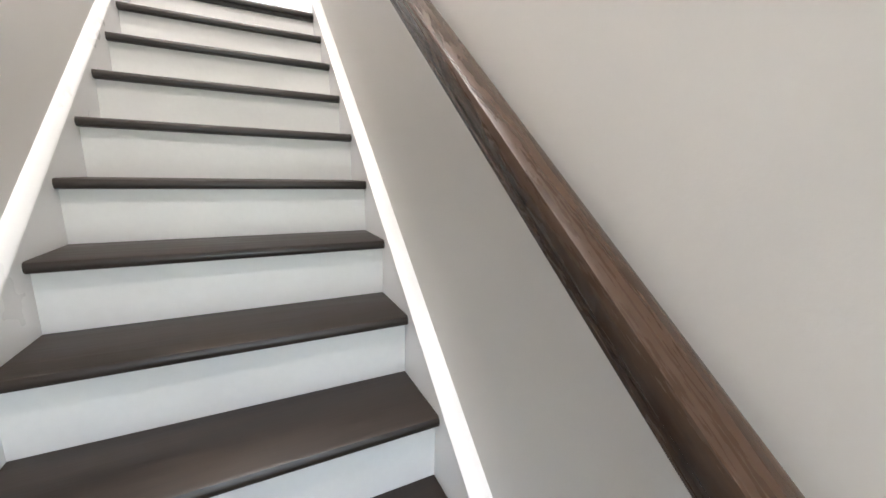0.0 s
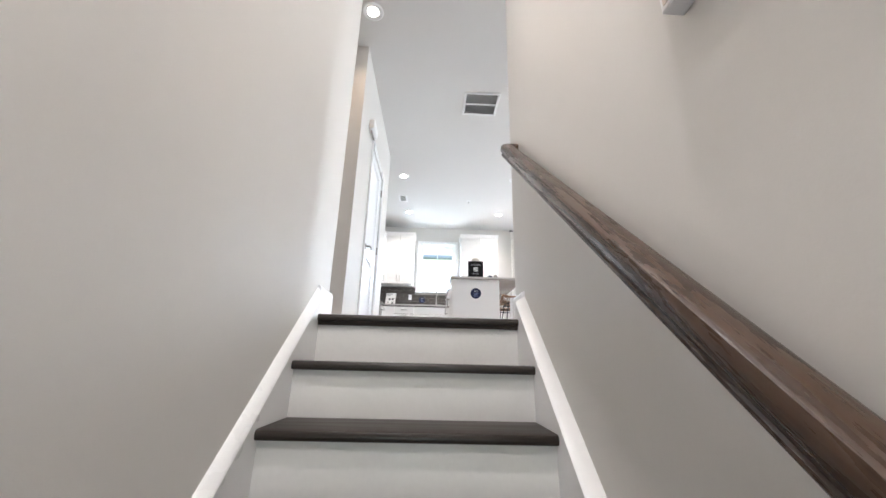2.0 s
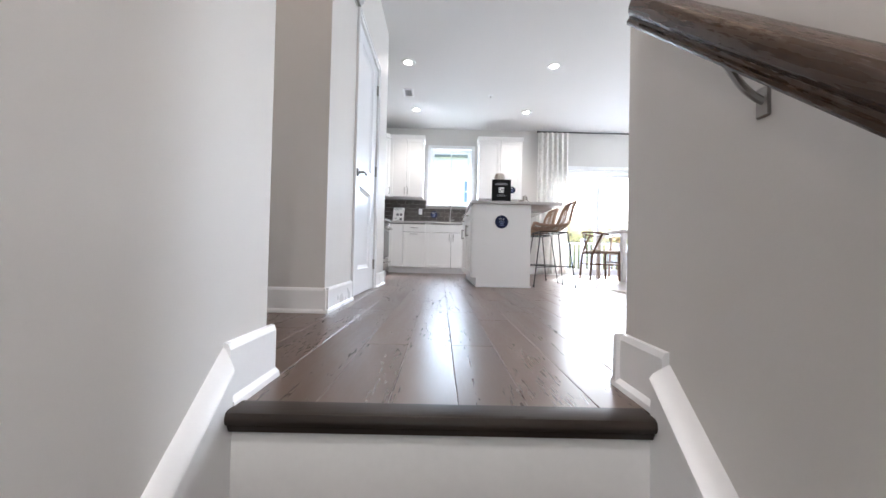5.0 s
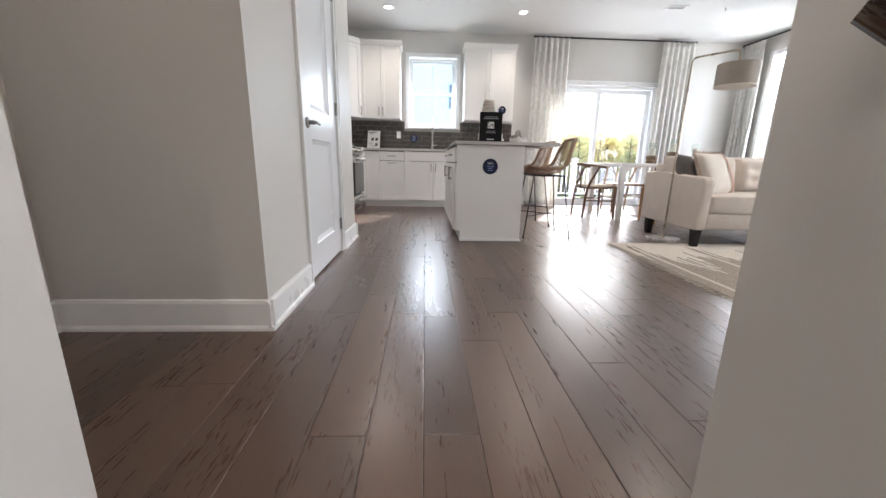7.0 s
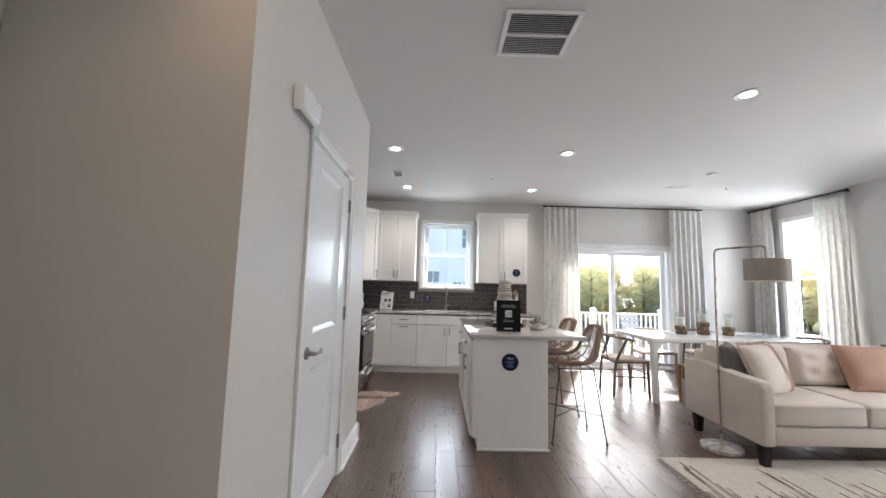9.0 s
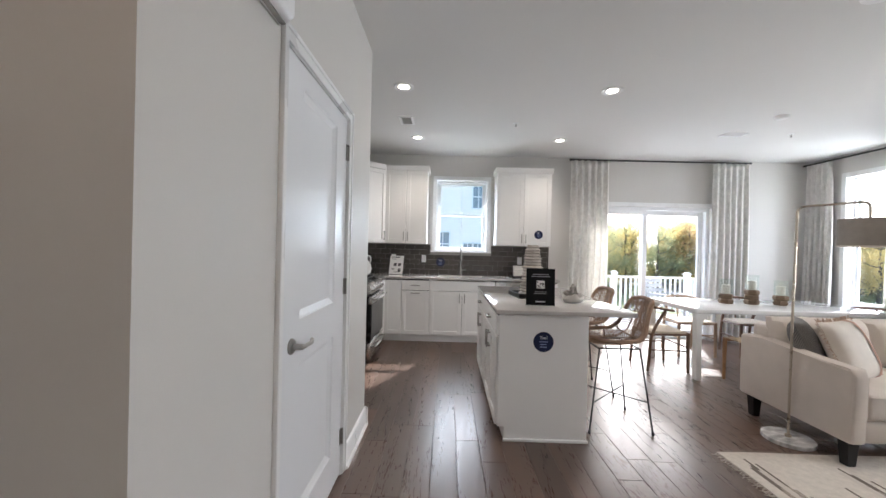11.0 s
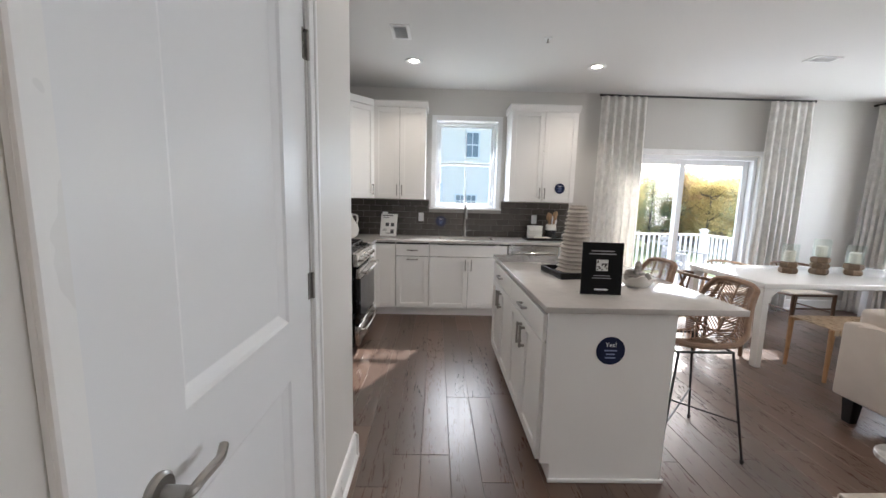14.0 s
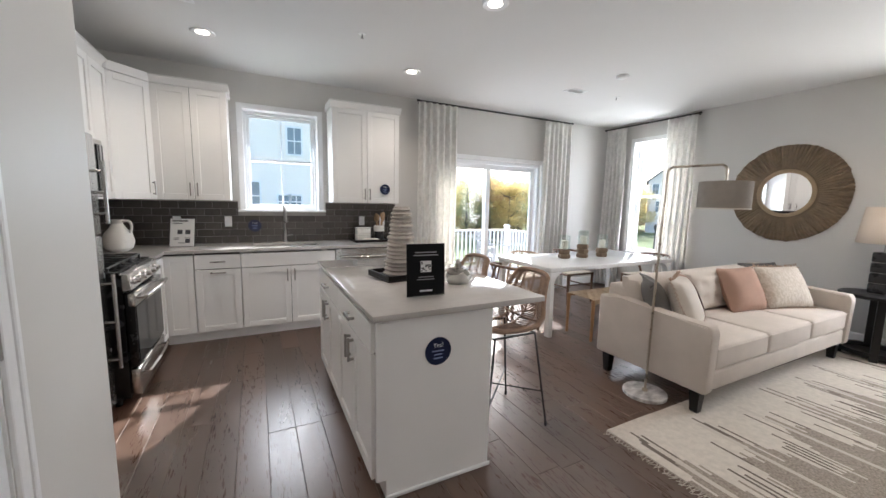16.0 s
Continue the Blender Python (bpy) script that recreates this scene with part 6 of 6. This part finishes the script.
part("grille", abox(0.012, -0.1, -0.060, 0.03, 0.09, -0.0555), NICKEL, ch, "dark louvred underside")
wc = thing("wall_canvas", "white-edged canvas hung on the stair wall", "canvas", (XR - 0.0005, -1.45, 0.40))
part("frame", abox(-0.04, -0.3, 0.0, 0, 0.3, 0.7, 0.003), TRIM, wc)
part("cloth", abox(-0.042, -0.29, 0.01, -0.0402, 0.29, 0.69), CREAM, wc, "pale canvas face")
ts = thing("motion_sensor", "small white alarm sensor in the room corner", "sensor", (XE - 0.001, 6.1, 1.98))
part("case", abox(-0.03, -0.02, 0, 0, 0.02, 0.07, 0.006), TRIM, ts)

# ---- outside ----
GZ = -2.75
GRASS = mat("lawn", (0.13, 0.17, 0.07), 0.95, vary=0.3, scale=0.5, bump=0.3, bump_scale=30)
ASPH = mat("asphalt", (0.16, 0.16, 0.165), 0.9, vary=0.15, scale=2)
SIDING = mat("white_siding", (0.95, 0.89, 0.82), 0.6, vary=0.03, scale=3)
ROOF = mat("grey_shingles", (0.26, 0.26, 0.27), 0.9, vary=0.2, scale=12)
DARKPANE = mat("far_window_glass", (0.20, 0.25, 0.29), 0.1)
SHUT = mat("grey_shutter", (0.2, 0.22, 0.24), 0.6)
DECK = wood("grey_deck_board", (0.36, 0.35, 0.34), 0.75, axis="y", dark=0.8)
structure("ground", abox(-400, -300, GZ - 0.3, 400, 900, GZ), GRASS, "wide green lawn and meadow", "ground")
structure("road", abox(26, -60, GZ, 33, 130, GZ + 0.03), ASPH, "grey asphalt street", "road")
structure("pavement", abox(23.2, -60, GZ, 24.6, 130, GZ + 0.05), mat("concrete_path", (0.45, 0.44, 0.42), 0.9), "pale concrete pavement", "pavement")

deck = thing("deck", "grey timber deck behind the patio door", "deck", kind="structure")
bm = bmesh.new()
for i in range(32):
    x = 1.4 + 0.14 * i
    box(bm, x, YB + 0.21, -0.18, x + 0.134, 9.6, -0.15)
part("boards", bm, DECK, deck, "grey deck boards")
part("beams", box(abox(1.4, 9.4, -0.4, 5.9, 9.55, -0.181), 1.4, 7.6, -0.4, 5.9, 7.75, -0.181), DECK, deck)
for x in (1.5, 3.6, 5.8):
    part("support_post", abox(x - 0.07, 9.42, GZ, x + 0.07, 9.54, -0.4), DECK, deck)


def railing(label, p, q, posts):
    """A white balustrade from p to q with capped posts."""
    t = thing("deck_railing", label, "railing", (0, 0, 0))
    p, q = Vector((*p, 0)), Vector((*q, 0))
    L = (q - p).length
    d = (q - p) / L
    M = Matrix.Translation(p) @ Matrix.Rotation(math.atan2(d.y, d.x), 4, "Z")
    part("top_rail", box(bmesh.new(), 0, -0.045, 0.72, L, 0.045, 0.76, 0.005, 1, M), VINYL, t)
    part("bottom_rail", box(bmesh.new(), 0, -0.03, -0.06, L, 0.03, -0.02, 0.004, 1, M), VINYL, t)
    for a in posts:
        ps = part("post", box(bmesh.new(), a - 0.055, -0.055, -0.149, a + 0.055, 0.055, 0.83, 0.004, 1, M), VINYL, t)
        part("cap", box(box(bmesh.new(), a - 0.075, -0.075, 0.8301, a + 0.075, 0.075, 0.85, 0.004, 1, M), a - 0.05, -0.05, 0.8501, a + 0.05, 0.05, 0.88, 0.012, 1, M), VINYL, ps)
    n = int(L / 0.115)
    for i in range(n):
        a = (i + 0.5) * L / n
        if all(abs(a - b) > 0.07 for b in posts):
            part("baluster", box(bmesh.new(), a - 0.018, -0.018, -0.02, a + 0.018, 0.018, 0.72, 0, 1, M), VINYL, t, smooth=False)


railing("white vinyl deck railing facing the trees", (1.45, 9.5), (5.8, 9.5), (0.02, 0.9, 2.6, 4.33))
railing("white vinyl railing along the deck's side", (5.8, 9.42), (5.8, 6.66), (2.7,))

PATIO = mat("grey_patio_resin", (0.42, 0.43, 0.44), 0.6, vary=0.05)


def patio_chair(at, rz):
    c = thing("patio_chair", "grey slatted patio chair on the deck", "chair", at, rz, "patio chairs")
    for i in range(5):
        part("back_slat", box(bmesh.new(), -0.25, 0.2 + 0.03 * i, 0.42 + 0.1 * i, 0.25, 0.225 + 0.03 * i, 0.5 + 0.1 * i, 0.004), PATIO, c)
    for i in range(5):
        part("seat_slat", box(bmesh.new(), -0.25, -0.25 + 0.095 * i, 0.37, 0.25, -0.17 + 0.095 * i, 0.392, 0.004), PATIO, c)
    for sx in (-1, 1):
        part("arm", box(bmesh.new(), 0.25 * sx - 0.03 + 0.03 * sx, -0.28, 0.6, 0.25 * sx + 0.03 + 0.03 * sx, 0.25, 0.622, 0.004), PATIO, c)
        for y in (-0.24, 0.22):
            part("leg", box(bmesh.new(), 0.28 * sx - 0.02, y - 0.025, 0, 0.28 * sx + 0.02, y + 0.025, 0.6, 0.003), PATIO, c)


patio_chair((4.75, 8.6, -0.15), 20)
patio_chair((3.0, 8.7, -0.15), -30)


def house(name, label, at, rz, w, d, h, gable, wins):
    """A sided house: front at y = 0, facing -y; wins: (x, z, width, height, shutters)."""
    t = thing(name, label, "house", at, rz)
    bm = abox(-w / 2, 0.06, 0, w / 2, d, h)
    part("wall", bm, SIDING, t, "white lap siding", False)
    bm = bmesh.new()
    n = int(h / 0.2)
    for i in range(n):
        prism(bm, [(0.06, i * 0.2), (0.03, i * 0.2), (0.055, i * 0.2 + 0.2), (0.06, i * 0.2 + 0.2)], "x", -w / 2, w / 2)
    part("siding", bm, SIDING, t, "overlapping white boards", False)
    bm = bmesh.new()
    if gable:
        prism(bm, [(-w / 2, h), (w / 2, h), (0, h + w * 0.42)], "y", 0.06, d)
        part("gable", bm, SIDING, t, "white sided gable", False)
        bm = bmesh.new()
        for s in (-1, 1):
            prism(bm, [(0, h + w * 0.42 + 0.03), (s * (w / 2 + 0.4), h - 0.28), (s * (w / 2 + 0.4), h - 0.06), (0, h + w * 0.42 + 0.25)], "y", -0.4, d + 0.3)
    else:
        prism(bm, [(-0.4, h), (d / 2, h + d * 0.3), (d + 0.4, h), (d + 0.4, h - 0.2), (-0.4, h - 0.2)], "x", -w / 2 - 0.3, w / 2 + 0.3)
    part("roof", bm, ROOF, t, "grey shingle roof", False)
    for x, z, ww, hh, shut in wins:
        bm = bmesh.new()
        e = 0.09
        for a, b, c_, d_ in ((x - ww / 2 - e, z - e, x - ww / 2, z + hh + e), (x + ww / 2, z - e, x + ww / 2 + e, z + hh + e), (x - ww / 2, z - e, x + ww / 2, z), (x - ww / 2, z + hh, x + ww / 2, z + hh + e), (x - ww / 2, z + hh / 2 - 0.03, x + ww / 2, z + hh / 2 + 0.03), (x - 0.02, z, x + 0.02, z + hh)):
            box(bm, a, -0.01, b, c_, 0.04, d_)
        wi = part("window", bm, VINYL, t, "white window frame", False)
        part("pane", abox(x - ww / 2, 0.02, z, x + ww / 2, 0.028, z + hh), DARKPANE, wi, "dark glass")
        if shut:
            for s in (-1, 1):
                cx = x + s * (ww / 2 + e + 0.24)
                part("shutter", abox(cx - 0.2, -0.02, z - 0.05, cx + 0.2, 0.02, z + hh + 0.05), SHUT, wi, "navy shutter", False)
    return t


house("white_house", "white sided neighbouring house with dark windows", (1.2, 23.0, GZ), 0, 13, 9, 9.6, False, [(0.66, 6.52, 0.66, 1.33, False), (0.06, 3.7, 0.5, 0.65, False), (0.68, 3.7, 0.5, 0.65, False), (-1.45, 3.6, 0.75, 1.4, False), (3.6, 6.5, 0.66, 1.33, False), (3.6, 3.6, 0.75, 1.4, False), (-5.0, 6.5, 0.66, 1.33, False)])
house("white_house", "white gabled house across the street", (59.6, 35.6, GZ), -55, 12, 11, 8.2, True, [(-5.0, 6.2, 0.8, 1.5, False), (-4.3, 3.4, 1.0, 1.6, False), (-3.1, 3.4, 1.0, 1.6, False), (1.5, 3.4, 1.0, 1.6, False), (1.5, 6.2, 1.0, 1.5, False)])
sl = thing("street_lamp", "black street lamp post by the road", "street lamp", (24.0, 17.5, GZ))
part("pole", lathe([(0.12, 0), (0.12, 0.5), (0.06, 0.6), (0.05, 2.6)], n=12), BLACKWIRE, sl)
part("lantern", lathe([(0.05, 2.6), (0.1, 2.66), (0.12, 2.9), (0.04, 3.02), (0, 3.05)], n=12), BLACKWIRE, sl)

LEAFY = [mat("autumn_leaves_" + n, c, 0.8, vary=0.3, scale=1.2, spread=0.15) for n, c in (("gold", (0.46, 0.38, 0.17)), ("olive", (0.36, 0.34, 0.17)), ("rust", (0.42, 0.29, 0.16)), ("green", (0.28, 0.30, 0.17)))]
for lm in LEAFY:
    translucent(lm, 0.58, tuple(min(1, 1.5 * c) for c in lm.node_tree.nodes["Vector Math"].inputs[0].default_value))
BARK = mat("grey_bark", (0.13, 0.11, 0.09), 0.9, vary=0.25, scale=8, bump=0.4, bump_scale=25)
trnd = random.Random(11)


def tree_shape(seed, h, leafmat):
    rnd = random.Random(seed)
    t = thing("autumn_tree", "tree with thinning yellow-green autumn leaves", "tree", (0, 0, -500))
    bm = arod([(0, 0, 0), (0.1, 0.05, h * 0.3), (0.0, 0.1, h * 0.6), (0.1, 0, h * 0.9)], h * 0.026, 8, h * 0.005)
    ends = []
    for i in range(20):
        z = h * rnd.uniform(0.08, 0.8)
        a = rnd.uniform(0, 6.283)
        L = h * rnd.uniform(0.16, 0.30) * (1.15 - z / h * 0.6)
        e = Vector((math.cos(a) * L, math.sin(a) * L, z + L * 0.6))
        rod(bm, [(0, 0, z), tuple(e * 0.6 + Vector((0, 0, z * 0.35))), tuple(e)], h * 0.009, 5, h * 0.002)
        ends.append(e)
    part("trunk", bm, BARK, t, "grey trunk with limbs")
    verts, faces = [], []
    for e in ends + [Vector((0, 0, h * k)) for k in (0.3, 0.45, 0.55, 0.7, 0.85, 0.93)]:
        for _ in range(rnd.randint(3, 5)):
            c = e + Vector((rnd.gauss(0, 0.06), rnd.gauss(0, 0.06), rnd.gauss(0, 0.05))) * h
            R = h * rnd.uniform(0.05, 0.10)
            for _ in range(40):
                p = c + Vector((rnd.gauss(0, 1), rnd.gauss(0, 1), rnd.gauss(0, 0.8))) * R * 0.6
                q = Euler((rnd.uniform(0, 6), rnd.uniform(0, 6), rnd.uniform(0, 6))).to_matrix()
                s = rnd.uniform(0.09, 0.2)
                k = len(verts)
                verts += [p + q @ Vector(v) * s for v in ((-0.5, 0, 0), (0, -0.35, 0.1), (0.6, 0, 0), (0, 0.35, 0.1))]
                faces.append((k, k + 1, k + 2, k + 3))
    me = bpy.data.meshes.new("crown")
    me.from_pydata(verts, [], faces)
    me.materials.append(leafmat)
    cr = new("crown", me)
    cr.parent = t
    return t


protos = [tree_shape(20 + i, 6.6 + 0.5 * (i % 3), LEAFY[i % 4]) for i in range(5)]
spots = []
for i in range(210):
    x = -6 + 92 * (i + trnd.random()) / 210
    spots.append((x, trnd.uniform(34, 52)))
for i in range(16):
    spots.append((trnd.uniform(60, 95), trnd.uniform(8, 55)))
used = set()
for i, (x, y) in enumerate(spots):
    if 0.4 < (y - 2) / max(x, 1) < 0.71 and x < 78:
        continue
    k = trnd.choice((0, 0, 1, 1, 3, 2, 4))
    m = pose(x, y, GZ, 0, 0, trnd.uniform(0, 360))
    if k not in used:
        protos[k].matrix_basis = m
        used.add(k)
    else:
        copy_thing(protos[k], m)
for k in range(5):
    if k not in used:
        protos[k].matrix_basis = pose(30 + 4 * k, 50, GZ)
verts, faces = [], []
for i in range(9000):
    a = trnd.uniform(-0.35, 1.25)
    R = trnd.uniform(95, 120)
    p = Vector((R * math.sin(a), R * math.cos(a), GZ + abs(trnd.gauss(0, 1)) * 3.2 * (0.75 + 0.4 * noise.noise((a * 14, 0, 0)))))
    q = Euler((trnd.uniform(0, 6), trnd.uniform(0, 6), trnd.uniform(0, 6))).to_matrix()
    s = trnd.uniform(0.7, 1.5)
    k = len(verts)
    verts += [p + q @ Vector(v) * s for v in ((-0.5, 0, 0), (0, -0.4, 0.1), (0.6, 0, 0), (0, 0.4, 0.1))]
    faces.append((k, k + 1, k + 2, k + 3))
me = bpy.data.meshes.new("far_woods")
me.from_pydata(verts, [], faces)
me.materials.append(LEAFY[2])
tagged(new("far_woods", me), "distant rust and olive autumn woodland", "woods", kind="stuff")

# ---- backsplash tiles ----
bs = thing("backsplash", "dark grey glazed subway tile backsplash with pale grout", "backsplash", kind="structure")
bm = bmesh.new()
BZ0, BZ1 = 0.9165, 1.384
for a, b, top in ((KX, -0.218, BZ1), (-0.218, 0.723, 1.26), (0.723, 1.62, BZ1)):
    box(bm, a, YB - 0.005, BZ0, b, YB - 0.0005, top)
part("grout", bm, GROUT, bs, "pale grout bed")
part("grout", abox(KX + 0.0005, 3.35, BZ0, KX + 0.005, YB - 0.0055, BZ1), GROUT, bs, "pale grout bed")
TW, TH, TJ = 0.1524, 0.0762, 0.0028
tmesh = {}


def tile_at(a0, a1, z0, z1, side):
    key = (round(a1 - a0, 3), round(z1 - z0, 3), side)
    if key not in tmesh:
        bm = bmesh.new()
        ww, hh = a1 - a0, z1 - z0
        m = Matrix() if side == "b" else Matrix.Rotation(radians(90), 4, "Z")
        box(bm, 0, -0.0045, 0, ww, 0.001, hh, 0.0022, 1, m)
        tmesh[key] = finish(bm, "tile", TILE, False)
    o = new("tile", tmesh[key])
    o.parent = bs
    o.location = (a0, YB - 0.0055, z0) if side == "b" else (KX + 0.0055, a0, z0)


for side, lo, hi in (("b", KX + 0.006, 1.62), ("l", 3.36, YB - 0.012)):
    for r in range(7):
        z0 = BZ0 + r * TH
        z1 = min(z0 + TH - TJ, BZ1 - 0.001)
        if z1 - z0 < 0.01:
            continue
        a = lo - (TW / 2 if r % 2 else 0)
        while a < hi:
            a0, a1 = max(a, lo), min(a + TW - TJ, hi)
            spans = [(a0, a1)]
            if side == "b" and z1 > 1.259:
                spans = [(a0, min(a1, -0.222)), (max(a0, 0.727), a1)]
            for s0, s1 in spans:
                if s1 - s0 > 0.012:
                    tile_at(s0, s1, z0, z1, side)
            a += TW

# ---- floor planks ----
floor = thing("floor", "glossy dark oak plank floor running towards the kitchen", "floor", kind="structure")
part("subfloor", abox(-1.6, 0.062, -0.2, XE + 0.1, YB + 0.18, -0.006), JOINT, floor, "dark joints between the planks")
part("subfloor", abox(XR + 0.02, -2.3, -0.2, XE + 0.1, 0.062, -0.006), JOINT, floor, "dark joints between the planks")
PW = 0.157
prand = random.Random(5)


def plank_mesh(bm, x0, y0, x1, y1):
    e = 0.002
    lo = [bm.verts.new((x, y, -0.006)) for x, y in ((x0, y0), (x1, y0), (x1, y1), (x0, y1))]
    mi = [bm.verts.new((x, y, -0.0014)) for x, y in ((x0, y0), (x1, y0), (x1, y1), (x0, y1))]
    hi = [bm.verts.new((x, y, 0.0)) for x, y in ((x0 + e, y0 + e), (x1 - e, y0 + e), (x1 - e, y1 - e), (x0 + e, y1 - e))]
    for a, b in ((lo, mi), (mi, hi)):
        for i in range(4):
            bm.faces.new((a[i], a[(i + 1) % 4], b[(i + 1) % 4], b[i]))
    bm.faces.new(hi)
    return bm


rest = bmesh.new()
near, k = [], 0
row = -10
while True:
    x0 = -0.023 + PW * row
    x1 = x0 + PW - 0.001
    row += 1
    if x0 > XE:
        break
    x0, x1 = max(x0, -1.47), min(x1, XE + 0.02)
    if x1 - x0 < 0.02:
        continue
    start = 0.064 if x0 > XL - 0.1 and x0 < XR - 0.02 else (0.2 if x0 < XR else -2.2)
    y = start - (0 if start > 0.05 and start < 0.1 else prand.uniform(0, 0.8))
    while y < YB:
        y1 = min(y + prand.choice((0.55, 0.8, 1.1, 1.4, 1.75)), YB + 0.02)
        a = max(y, start)
        if y1 - a > 0.03:
            if -0.75 < x0 < 2.0 and a < 5.0 and y1 > 0 and len(near) < 290:
                near.append(part("plank", plank_mesh(bmesh.new(), x0, a, x1, y1 - 0.001), FLOOR, floor, smooth=False))
            else:
                plank_mesh(rest, x0, a, x1, y1 - 0.001)
        y = y1
tagged(part("plank", rest, FLOOR_FAR, floor, "further dark oak planks", smooth=False), kind="stuff")
